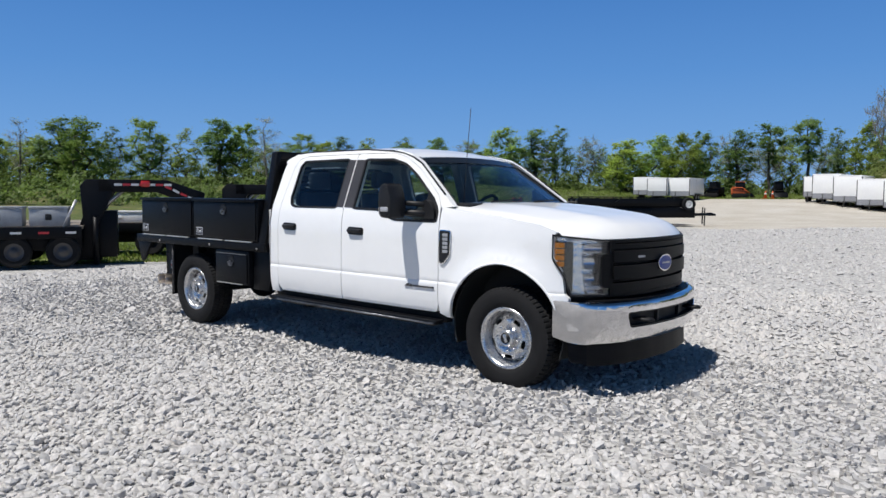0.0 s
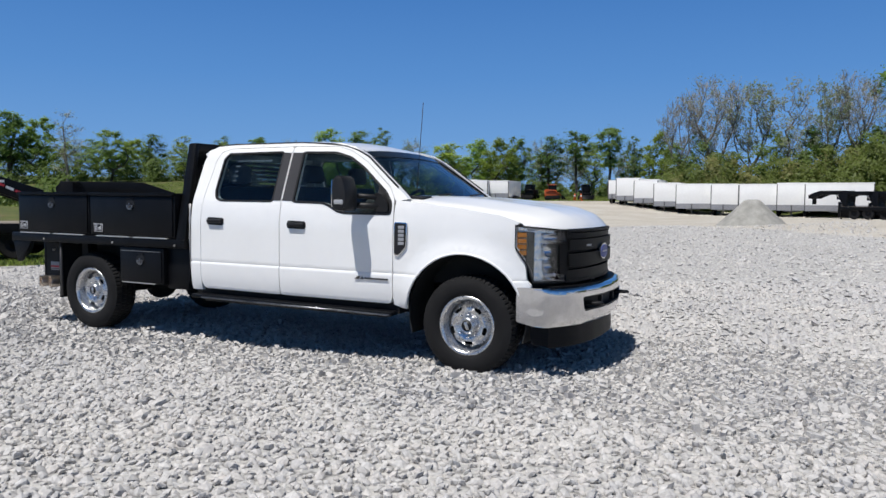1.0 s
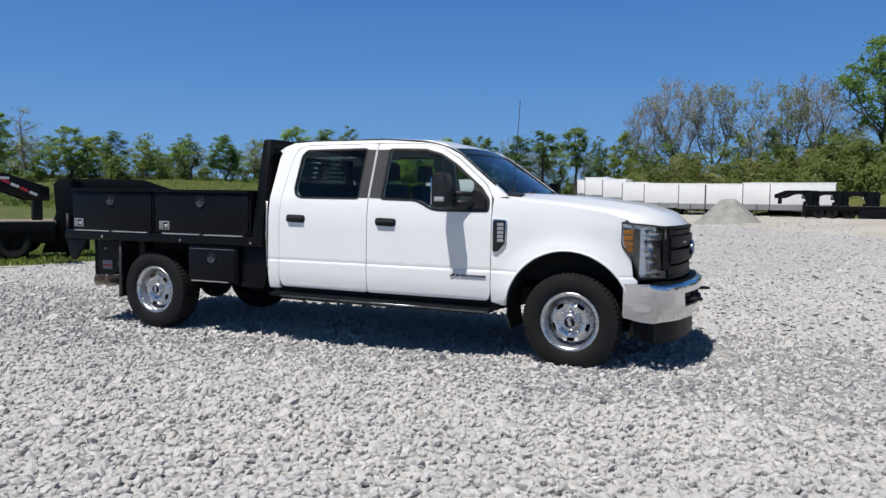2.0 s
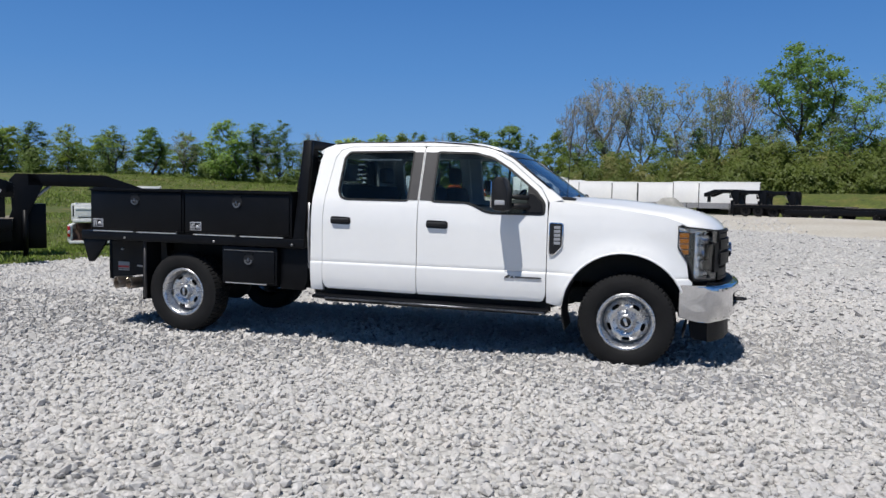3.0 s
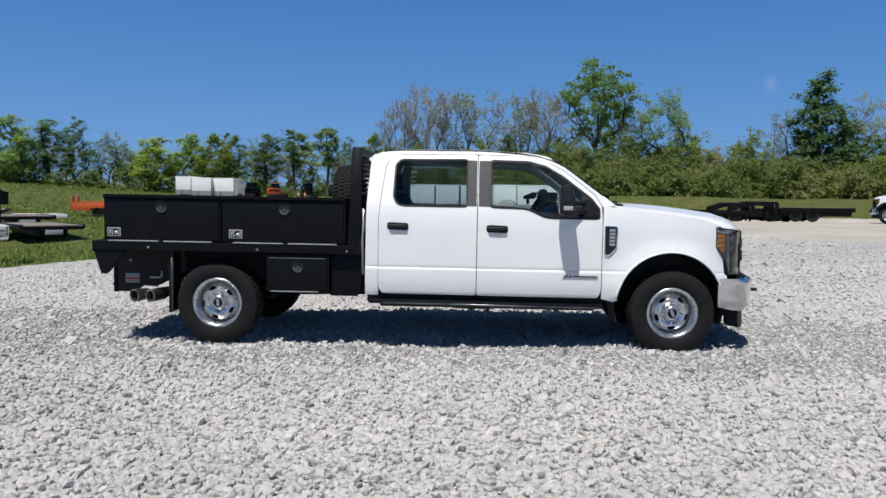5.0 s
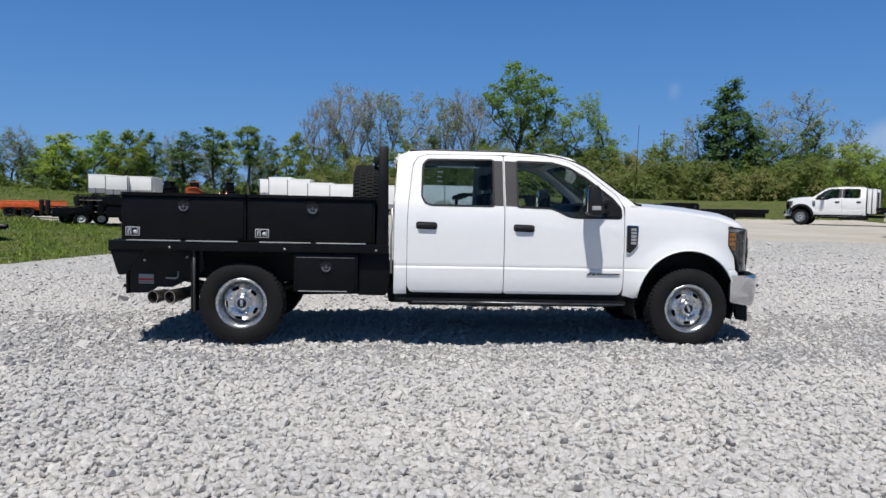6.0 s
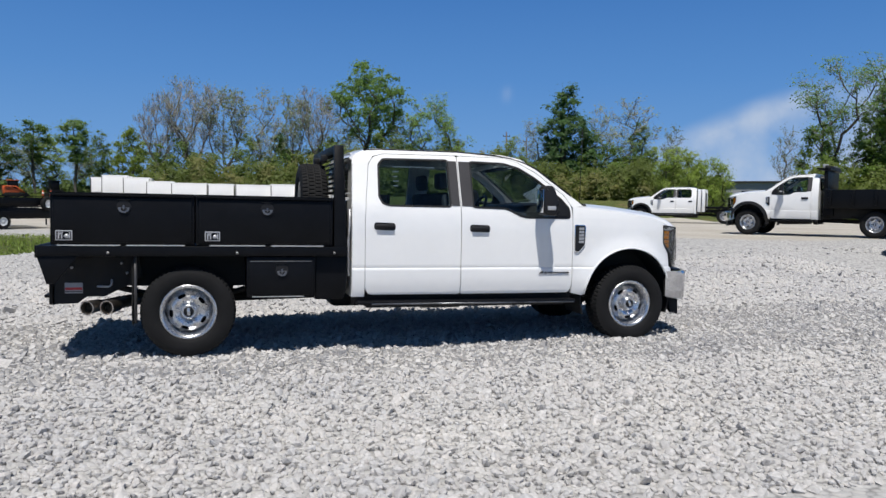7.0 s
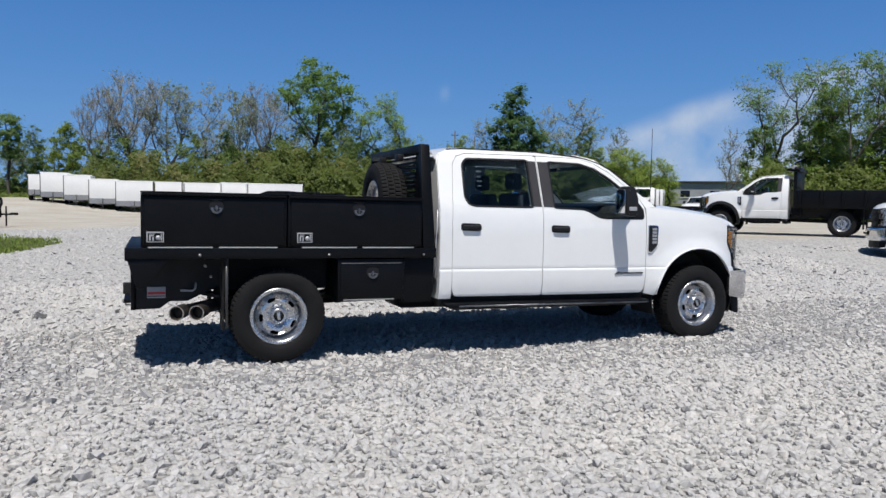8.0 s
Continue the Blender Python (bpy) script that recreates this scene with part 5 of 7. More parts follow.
    part("pintle_lug", tube(bmesh.new(), [(-0.80, -0.69, 0.616), (-0.70, -0.69, 0.612), (-0.678, -0.69, 0.63), (-0.675, -0.69, 0.68)], 0.010, 6), LABEL_SILVER, t)
    for x0 in (-0.835, -0.675):
        tip = Vector((x0, -0.95, 0.456))
        way = Vector((-0.38, -0.92, -0.02)).normalized()
        bm = tube(bmesh.new(), [(-0.05, -0.60, 0.52), (x0 + 0.34, -0.64, 0.50), (x0 + 0.20, -0.70, 0.48), tuple(tip - way * 0.20), tuple(tip - way * 0.14)], 0.040, 14)
        ex = part("exhaust_pipe", bm, EXHAUST, t, "stained twin exhaust pipe")
        bm = bmesh.new()
        qd = way.to_track_quat("Z", "Y")
        ringset = []
        for off, r in ((-0.18, 0.042), (-0.16, 0.055), (0.02, 0.064), (0.02, 0.055), (-0.10, 0.05)):
            ringset.append([bm.verts.new(tip + way * off + qd @ Vector((r * math.cos(a), r * math.sin(a), 0))) for a in np.arange(18) * (2 * math.pi / 18)])
        for a, b2 in zip(ringset, ringset[1:]):
            for i in range(18):
                bm.faces.new((a[i], a[(i + 1) % 18], b2[(i + 1) % 18], b2[i]))
        bm.faces.new(ringset[-1])
        bmesh.ops.recalc_face_normals(bm, faces=bm.faces[:])
        part("exhaust_tip", bm, EXHAUST, ex)
        part("pipe_mouth", rod(bmesh.new(), tip + way * -0.05, tip + way * -0.045, 0.052, n=16), UNDERBODY, ex)
    for s in (-1, 1):
        part("subframe_plate", boxed(-0.44, 1.36, *(sorted((s * 0.50, s * 0.54))), 0.60, 0.985), UNDERBODY, t)
    # pale tube added where the cab's rear edge shows as a light line
    part("wiring_loom", tube(bmesh.new(), [(1.445, -0.98, 1.36), (1.452, -0.985, 1.2), (1.442, -0.98, 1.05), (1.45, -0.97, 0.72)], 0.012, 6), LABEL_SILVER, t, "pale line in place of the cab's rear edge")


truck_pose = pose(0, 0, 0.0, 0, 0.45, 0)
main_truck = make_pickup(truck_pose, "white crew-cab pickup truck with black flatbed on gravel", main=True)
add_flatbed(main_truck)


def spare_tyre(m):
    t = thing("spare_tyre", m, "black spare tyre standing on the flatbed deck", "tyre")
    bm = tyre_mesh(bmesh.new(), blocks=60)
    bmesh.ops.recalc_face_normals(bm, faces=bm.faces[:])
    part("tread", bm, RUBBER, t)
    bm = lathe(bmesh.new(), [(0.205, -0.11), (0.212, 0.06), (0.236, 0.104), (0.228, 0.118), (0.196, 0.052), (0.03, 0.05)], 40)
    part("rim", bm, STEEL, t, "silver rim")
    return t


spare_tyre(truck_pose @ pose(1.18, -0.12, 1.405, 0, 0, 90))


# ---- trailers and other parked things ----
def ground_pose(x, y, turn, lift=0.0):
    return pose(x, y, float(land(x, y)) + lift, 0, 0, turn)


def small_wheel(parent, x, y, z, side, r=0.37, rim=DULL_STEEL):
    w = new("wheel")
    w.parent = parent
    w.matrix_basis = pose(x, y, z) @ (pose(0, 0, 0, 0, 0, 180) if side < 0 else Matrix())
    bm = lathe(bmesh.new(), [(r * 0.56, -0.09), (r * 0.85, -0.11), (r * 0.97, -0.085), (r, 0), (r * 0.97, 0.085), (r * 0.85, 0.11), (r * 0.56, 0.09)], 32, True)
    bmesh.ops.recalc_face_normals(bm, faces=bm.faces[:])
    part("tyre", bm, RUBBER, w)
    part("rim", lathe(bmesh.new(), [(r * 0.57, -0.08), (r * 0.57, 0.085), (r * 0.50, 0.06), (r * 0.30, 0.03), (r * 0.22, 0.07), (0.001, 0.07)], 24), rim, w)


def gooseneck_trailer(m, label, length=6.0, tape=True, group="gooseneck trailers", neck=2.7, top=1.86, axles=(-0.85, -1.75), wheel=0.38, rim=BLACK_STEEL):
    """A flatbed with an arched neck; x forward, the coupler's end at x = neck."""
    t = thing("gooseneck_trailer", m, label, "trailer", group)
    for s in (-1, 1):
        y0, y1 = sorted((s * 0.42, s * 0.55))
        part("neck_upright", prism(bmesh.new(), [(-0.34, 0.12), (0.20, 0.12), (0.24, 0.80), (0.62, top - 0.24), (0.50, top), (0.06, top), (-0.06, top - 0.14), (-0.02, 1.05)], y0, y1, 0.015), BLACK_STEEL, t)
        part("neck_beam", prism(bmesh.new(), [(0.30, top - 0.27), (neck - 1.0, top - 0.27), (neck - 0.28, top - 0.55), (neck, top - 0.55), (neck, top - 0.28), (neck - 0.8, top), (0.30, top)], y0, y1, 0.015), BLACK_STEEL, t)
        part("neck_brace", tube(bmesh.new(), [(0.16, s * 0.48, 1.05), (0.80, s * 0.48, top - 0.22)], 0.035, 8), DULL_STEEL, t)
        part("deck_rail", prism(bmesh.new(), [(-length, 0.62), (0.0, 0.62), (0.0, 0.86), (-length, 0.86)], *(sorted((s * 1.12, s * 1.22))), 0.01), BLACK_STEEL, t)
        if tape:
            for k in range(7):
                x = 0.62 + k * 0.17
                part("reflective_tape", boxed(x, x + 0.155, *(sorted((s * 0.551, s * 0.554))), top - 0.135, top - 0.085), RED_TAPE if k % 2 else WHITE_TAPE, t, "red and white reflective tape")
            for k in range(4):
                x = neck - 0.84 + k * 0.16
                bm = boxed(0, 0.15, *(sorted((s * 0.551, s * 0.554))), -0.025, 0.025)
                bmesh.ops.rotate(bm, verts=bm.verts[:], cent=(0, 0, 0), matrix=Matrix.Rotation(radians(25), 3, "Y"))
                bmesh.ops.translate(bm, verts=bm.verts[:], vec=(x, 0, top - 0.14 - k * 0.078))
                part("reflective_tape", bm, WHITE_TAPE if k % 2 else RED_TAPE, t, "red and white reflective tape")
            for k in range(int(length / 0.5)):
                part("reflective_tape", boxed(-0.3 - k * 0.5, -0.1 - k * 0.5, *(sorted((s * 1.221, s * 1.224))), 0.72, 0.765), RED_TAPE if k % 2 else WHITE_TAPE, t, "red and white reflective tape")
        for x in axles:
            small_wheel(t, x, s * 1.08, wheel + 0.02, s, wheel, rim)
        part("fender_plate", boxed(-2.3, -0.35, *(sorted((s * 0.85, s * 1.16))), 0.80, 0.84, 0.008), BLACK_STEEL, t)
    part("deck", boxed(-length, 0.0, -1.12, 1.12, 0.80, 0.87), WOOD, t, "weathered wooden deck")
    part("front_wall", prism(bmesh.new(), [(-0.25, 0.15), (0.14, 0.15), (0.20, top - 0.35), (-0.02, 1.0)], -0.45, 0.45), BLACK_STEEL, t)
    part("pump_box", boxed(0.02, 0.66, -0.40, 0.40, 0.16, 1.18, 0.02), BLACK_STEEL, t, "black box under the neck")
    for s in (-1, 1):
        part("side_skirt", boxed(-length + 0.1, -0.02, *(sorted((s * 0.90, s * 0.93))), 0.36, 0.80, 0.005), BLACK_STEEL, t)
    part("coupler", boxed(neck - 0.22, neck - 0.05, -0.14, 0.14, top - 0.95, top - 0.40, 0.02), BLACK_STEEL, t)
    part("neck_cross", boxed(neck - 0.14, neck, -0.55, 0.55, top - 0.47, top - 0.28, 0.01), BLACK_STEEL, t)
    part("landing_leg", rod(bmesh.new(), (0.24, 0.70, 0.02), (0.24, 0.70, 1.05), 0.055, n=10), BLACK_STEEL, t)
    part("landing_leg", rod(bmesh.new(), (0.24, -0.70, 0.02), (0.24, -0.70, 1.05), 0.055, n=10), BLACK_STEEL, t)
    return t


n1 = gooseneck_trailer(ground_pose(-8.95, 1.80, 62), "black gooseneck flatbed trailer with red and white tape", 7.0, neck=2.5, axles=(-0.36, -1.25), wheel=0.33, rim=GREY_TRIM)
part("warning_lamp", boxed(1.15, 1.35, -0.60, -0.556, 1.70, 1.84, 0.03), RED_LENS, n1, "bright red warning tag")
part("deck_stake", tube(bmesh.new(), [(-0.34, -1.10, 0.86), (-0.10, -1.06, 1.42)], 0.030, 6), LABEL_SILVER, n1, "leaning silver stake")
gooseneck_trailer(ground_pose(-9.75, 6.0, 46), "black gooseneck flatbed trailer parked on grass", 6.5, False)


def cargo_box(m, lx, ly, h, label):
    """A small aluminium chest."""
    t = thing("storage_chest", m, label, "chest", "chests on the trailer")
    part("body", boxed(-lx / 2, lx / 2, -ly / 2, ly / 2, 0, h, 0.02), CHEST_ALLOY, t)
    part("lid", boxed(-lx / 2 - 0.015, lx / 2 + 0.015, -ly / 2 - 0.015, ly / 2 + 0.015, h, h + 0.05, 0.01), CHEST_ALLOY, t)
    part("latch", boxed(-0.06, 0.06, -ly / 2 - 0.03, -ly / 2, h * 0.35, h * 0.7, 0.02), BLACK_TRIM, t, "dark latch")
    return t


base = ground_pose(-8.95, 1.80, 62)
for x, l in ((-0.62, 0.72), (-1.55, 0.9), (-2.6, 0.9)):
    cargo_box(base @ pose(x, -0.75, 0.872), l, 0.6, 0.36, "dull aluminium chest standing on a trailer deck")


chest = cargo_box(ground_pose(-9.75, 6.0, 46) @ pose(-2.5, -0.70, 0.872), 1.3, 0.6, 0.24, "low white chest standing on a trailer deck")
for o in chest.children:
    o.data.materials[0] = PAINT_OLD


def pickup_bed(m, label, rusty=False, mat=None):
    """A pickup's load bed taken off its truck; its tail looks to -x."""
    t = thing("pickup_bed", m, label, "truck bed", "removed truck beds")
    skin = mat or PAINT_OLD
    for s in (-1, 1):
        part("bed_side", prism(bmesh.new(), [(0, 0.18), (0.35, 0.10), (0.72, 0.40), (1.28, 0.40), (1.6, 0.10), (2.0, 0.12), (2.0, 0.62), (0, 0.62)], *(sorted((s * 0.80, s * 0.95))), 0.02), skin, t)
        if rusty:
            lamp = part("tail_lamp", boxed(-0.05, 0.02, *(sorted((s * 0.86, s * 0.95))), 0.26, 0.58, 0.01), RED_LENS, t, "red and white tail lamp")
            part("reversing_lens", boxed(-0.056, -0.048, *(sorted((s * 0.87, s * 0.94))), 0.36, 0.46, 0.003), WHITE_TAPE, lamp)
        else:
            part("lamp_recess", boxed(-0.036, 0.02, *(sorted((s * 0.855, s * 0.90))), 0.24, 0.56, 0.01), BLACK_TRIM, t)
        part("side_post", boxed(-0.03, 0.0, *(sorted((s * 0.84, s * 0.95))), 0.12, 0.62, 0.01), skin, t)
    part("bed_floor", boxed(0.0, 2.0, -0.82, 0.82, 0.12, 0.18), RUST if rusty else skin, t)
    part("bed_front", boxed(1.95, 2.0, -0.82, 0.82, 0.18, 0.62), RUST if rusty else skin, t)
    if rusty:
        part("bed_lining", boxed(0.15, 0.2, -0.8, 0.8, 0.16, 0.50), RUST, t, "rusty brown inner panel")
    else:
        g = part("tailgate", boxed(-0.035, 0.02, -0.84, 0.84, 0.16, 0.60, 0.015), skin, t, "closed pale tailgate")
        part("tailgate_ridge", boxed(-0.05, -0.03, -0.80, 0.80, 0.44, 0.50, 0.008), skin, g)
        part("tailgate_shadow", boxed(-0.045, -0.03, -0.7, 0.7, 0.20, 0.23, 0.006), BLACK_TRIM, g)
    part("bed_sill", boxed(-0.09, -0.03, -0.90, 0.90, 0.06, 0.15, 0.015), skin, t)
    return t


def polar(az, dist, x=3.0, y=-7.0):
    return x + dist * math.cos(radians(az)), y + dist * math.sin(radians(az))


deep = Matrix.Diagonal((1, 0.90, 1.18, 1))
pickup_bed(ground_pose(-14.88, 14.30, 130) @ Matrix.Diagonal((1, 1.04, 1.18, 1)), "worn white pickup bed with rusty inside lying on grass", True)
pickup_bed(ground_pose(-14.88, 14.30, 130, 0.75) @ deep, "white pickup bed stacked upon another bed")
pickup_bed(ground_pose(-15.49, 18.46, 129), "silver pickup bed lying on grass", mat=GALVANISED)
pickup_bed(ground_pose(-17.40, 19.90, 129), "silver pickup bed beside another bed", mat=GALVANISED)
wider = Matrix.Diagonal((1, 0.9, 1, 1))
pickup_bed(ground_pose(-27.4, 32.4, 128) @ wider, "white pickup bed lying on grass")
pickup_bed(ground_pose(-27.4, 32.4, 128, 0.64) @ wider, "white pickup bed stacked upon another bed")


def deck_trailer(m, label, length=6.5, paint=None, tongue=True, rim=PAINT_OLD, ramps=True, spare=False, axles=True):
    """A low tandem equipment trailer; tongue towards +x."""
    t = thing("equipment_trailer", m, label, "trailer", "equipment trailers")
    paint = paint or BLACK_STEEL
    for s in (-1, 1):
        part("side_beam", prism(bmesh.new(), [(-length / 2, 0.48), (length / 2, 0.48), (length / 2, 0.98), (-length / 2, 0.98)], *(sorted((s * 0.95, s * 1.05))), 0.01), paint, t)
        part("top_rail", tube(bmesh.new(), [(-length / 2, s * 1.0, 1.06), (length / 2, s * 1.0, 1.06)], 0.035, 6), paint, t)
        for x in np.linspace(-length / 2 + 0.2, length / 2 - 0.2, 7):
            part("rail_post", boxed(x - 0.025, x + 0.025, *(sorted((s * 0.975, s * 1.025))), 0.80, 1.05), paint, t)
        for x in (-0.55, 0.40) if axles else ():
            small_wheel(t, x, s * 1.18, 0.36, s, 0.36, rim)
        part("fender", prism(bmesh.new(), [(-1.05, 0.70), (-0.85, 0.84), (0.70, 0.84), (0.92, 0.70), (0.92, 0.66), (-1.05, 0.66)], *(sorted((s * 1.05, s * 1.30)))), paint, t)
        if tongue:
            part("tongue_bar", tube(bmesh.new(), [(length / 2, s * 0.85, 0.62), (length / 2 + 1.35, s * 0.05, 0.60)], 0.05, 6), paint, t)
        if ramps:
            part("ramp", boxed(-length / 2 - 0.10, -length / 2 - 0.02, *(sorted((s * 0.25, s * 0.85))), 0.60, 1.45, 0.01), paint, t)
    if spare:
        small_wheel(t, length / 2 - 0.4, -1.16, 1.20, -1, 0.36, rim)
    part("deck", boxed(-length / 2, length / 2, -0.96, 0.96, 0.70, 0.76), WOOD, t)
    if tongue:
        part("jack", rod(bmesh.new(), (length / 2 + 1.0, 0.0, 0.02), (length / 2 + 1.0, 0.0, 1.0), 0.04, n=8), paint, t)
        part("coupler", boxed(length / 2 + 1.25, length / 2 + 1.6, -0.07, 0.07, 0.56, 0.68, 0.01), paint, t)
    return t


flat = Matrix.Diagonal((1, 1, 0.80, 1))
deck_trailer(ground_pose(-10.7, 32.0, 45), "black low equipment trailer with white wheels", 6.2, spare=True)
deck_trailer(ground_pose(-12.2, 34.8, 42), "black low equipment trailer on the packed lot", 6.6)
deck_trailer(ground_pose(-10.9, 31.8, 45, 0.72) @ flat, "black trailer frame stacked upon another", 6.0, None, False, PAINT_OLD, False, axles=False)
deck_trailer(ground_pose(-12.4, 34.6, 42, 0.72) @ flat, "black trailer frame stacked upon another", 6.2, None, False, PAINT_OLD, False, axles=False)
deck_trailer(ground_pose(-14.0, 31.2, 38) @ Matrix.Diagonal((1, 1, 0.85, 1)), "black low equipment trailer beside others alike", 3.6, None, False)
deck_trailer(ground_pose(-20.3, 38.5, 12) @ Matrix.Diagonal((1, 1, 0.9, 1)), "orange low equipment trailer on grass", 4.2, ORANGE, False, BLACK_STEEL)


def enclosed_trailer(m, width, length, height, label, nose=True):
    """A white box trailer, its front and tongue towards +x."""
    t = thing("enclosed_trailer", m, label, "trailer", "white enclosed trailers")
    z0 = 0.50
    part("box_body", boxed(-length, 0, -width / 2, width / 2, z0, z0 + height, 0.05), TRAILER_WHITE, t)
    part("roof_cap", boxed(-length - 0.01, 0.012, -width / 2 - 0.012, width / 2 + 0.012, z0 + height - 0.09, z0 + height + 0.025, 0.03), TRAILER_WHITE, t)
    for s in (-1, 1):
        part("corner_trim", boxed(-0.05, 0.014, *(sorted((s * (width / 2 - 0.05), s * (width / 2 + 0.014)))), z0, z0 + height - 0.08), TRAILER_TRIM, t, "dark corner trim")
        part("lower_trim", boxed(-length, 0, *(sorted((s * (width / 2), s * (width / 2 + 0.012)))), z0, z0 + 0.09), TRAILER_TRIM, t)
        part("fender", boxed(-length * 0.5 - 0.85, -length * 0.5 + 0.85, *(sorted((s * (width / 2), s * (width / 2 + 0.2)))), 0.62, 0.72, 0.02), TRAILER_TRIM, t)
        for x in (-length * 0.5 - 0.4, -length * 0.5 + 0.4):
            small_wheel(t, x, s * (width / 2 - 0.02), 0.34, s, 0.34)
        part("tongue_bar", tube(bmesh.new(), [(-0.2, s * 0.6, 0.45), (1.25, s * 0.04, 0.45)], 0.05, 6), TRAILER_TRIM, t)
        part("panel_seam", boxed(-length * 0.45, -length * 0.45 + 0.012, *(sorted((s * (width / 2), s * (width / 2 + 0.004)))), z0 + 0.1, z0 + height - 0.1), TRAILER_TRIM, t)
    part("stone_guard", boxed(0.0, 0.018, -width / 2 + 0.05, width / 2 - 0.05, z0, z0 + 0.44), ALLOY, t, "bright stone guard")
    part("jack", rod(bmesh.new(), (1.0, 0, 0.05), (1.0, 0, 0.95), 0.045, n=8), TRAILER_TRIM, t)
    part("coupler", boxed(1.15, 1.45, -0.08, 0.08, 0.40, 0.52, 0.02), TRAILER_TRIM, t)
    return t


# the long row of white trailers, each a little nearer than the one before
row = [(-10.6, 67.0, 1.3, 1.75), (-9.0, 65.4, 2.2, 2.1), (-7.1, 64.4, 2.2, 2.15), (-5.0, 63.2, 2.3, 2.1), (-2.5, 62.0, 3.0, 2.15), (0.2, 60.6, 2.2, 2.15), (2.9, 59.4, 3.0, 2.1), (5.4, 58.2, 2.2, 2.15), (8.6, 56.6, 4.6, 2.1)]
for i, (x, y, w, h) in enumerate(row):
    enclosed_trailer(ground_pose(x, y, -90), w, 5.0 if i else 3.5, h, "white enclosed box trailer parked in a long row" if i else "short white enclosed trailer ending the row")
for x, y, w in ((-26.0, 65.4, 2.0), (-24.1, 64.6, 2.0), (-22.1, 65.2, 2.1)):
    enclosed_trailer(ground_pose(x, y, -86), w, 4.5, 1.72, "white enclosed box trailer beside two alike")

# black goosenecks further off and the low decks beyond them
for k in range(3):
    gooseneck_trailer(ground_pose(9.2 + k * 1.75, 51.5 - k * 0.9, 150), "black gooseneck trailer standing beside others alike", 5.5, False, top=1.95)
for k in range(3):
    x, y = polar(77.4 - k * 3.0, 53 - k * 1.5)
    deck_trailer(ground_pose(x, y, -12 - 6 * k) @ Matrix.Diagonal((1, 1, 0.68, 1)), "black equipment trailer along the grass bank", 6.4, None, k % 2 == 0, BLACK_STEEL, False)
for az, d in ((69.9, 50), (68.3, 48)):
    x, y = polar(az, d)
    gooseneck_trailer(ground_pose(x, y, 170), "black gooseneck trailer near the end of the bank", 4.0, False, top=1.2)


def loose_flatbed(m, label):
    """A flatbed body taken off its truck, lying on the grass."""
    t = thing("loose_flatbed", m, label, "truck bed", "removed truck beds")
    part("deck", boxed(-2.0, 2.0, -1.05, 1.05, 0.42, 0.47, 0.01), WOOD, t, "grey weathered deck")
    for s in (-1, 1):
        part("side_channel", boxed(-2.0, 2.0, *(sorted((s * 1.0, s * 1.1))), 0.34, 0.49, 0.01), BLACK_STEEL, t)
        part("sill_beam", boxed(-1.9, 1.9, *(sorted((s * 0.35, s * 0.5))), 0.05, 0.34, 0.01), BLACK_STEEL, t)
    for x in (-2.0, -1.0, 0.0, 1.0, 1.95):
        part("cross_member", boxed(x - 0.04, x + 0.04, -1.0, 1.0, 0.30, 0.42), BLACK_STEEL, t)
    part("tail_plate", boxed(-2.06, -1.98, -0.3, 0.3, 0.12, 0.30, 0.01), LABEL_SILVER, t)


loose_flatbed(ground_pose(-14.3, 20.2, 135, 0.06), "black flatbed body lying on grass")
loose_flatbed(ground_pose(-17.6, 24.5, 128), "black flatbed body beside another on grass")
loose_flatbed(ground_pose(-22.0, 28.5, 120), "black flatbed body far back on grass")


def board_stack(m):
    t = thing("board_stack", m, "low stack of white boards on grass", "boards")
    for k in range(5):
        part("board", boxed(-2.2 + 0.1 * k, 2.1 - 0.15 * k, -0.45 + 0.2 * k, -0.30 + 0.2 * k, 0.02, 0.24 + 0.03 * (k % 2), 0.01), PAINT_OLD, t)


board_stack(ground_pose(-20.9, 29.9, 32))


def gravel_heap(m, r, h):
    bm = surface(np.linspace(0, 1, 16), np.linspace(0, 2 * math.pi, 41), lambda u, a: (u * r * math.cos(a) * (1 + 0.06 * math.sin(3 * a)), u * r * math.sin(a) * (1 + 0.06 * math.cos(2 * a)), h * (1 - u) ** 1.05 * (1 - 0.25 * math.exp(-(u / 0.12) ** 2)) - 0.05 * u + 0.02 * math.sin(9 * a + 14 * u) * u * (1 - u)))
    bmesh.ops.remove_doubles(bm, verts=bm.verts[:], dist=0.001)
    bmesh.ops.recalc_face_normals(bm, faces=bm.faces[:])
    ob = part("mound", bm, PILE_STONE)
    ob.matrix_basis = m
    return tagged(ob, "grey cone-shaped heap of fine gravel", "heap")


gravel_heap(ground_pose(4.35, 31.8, 0), 1.62, 1.50)


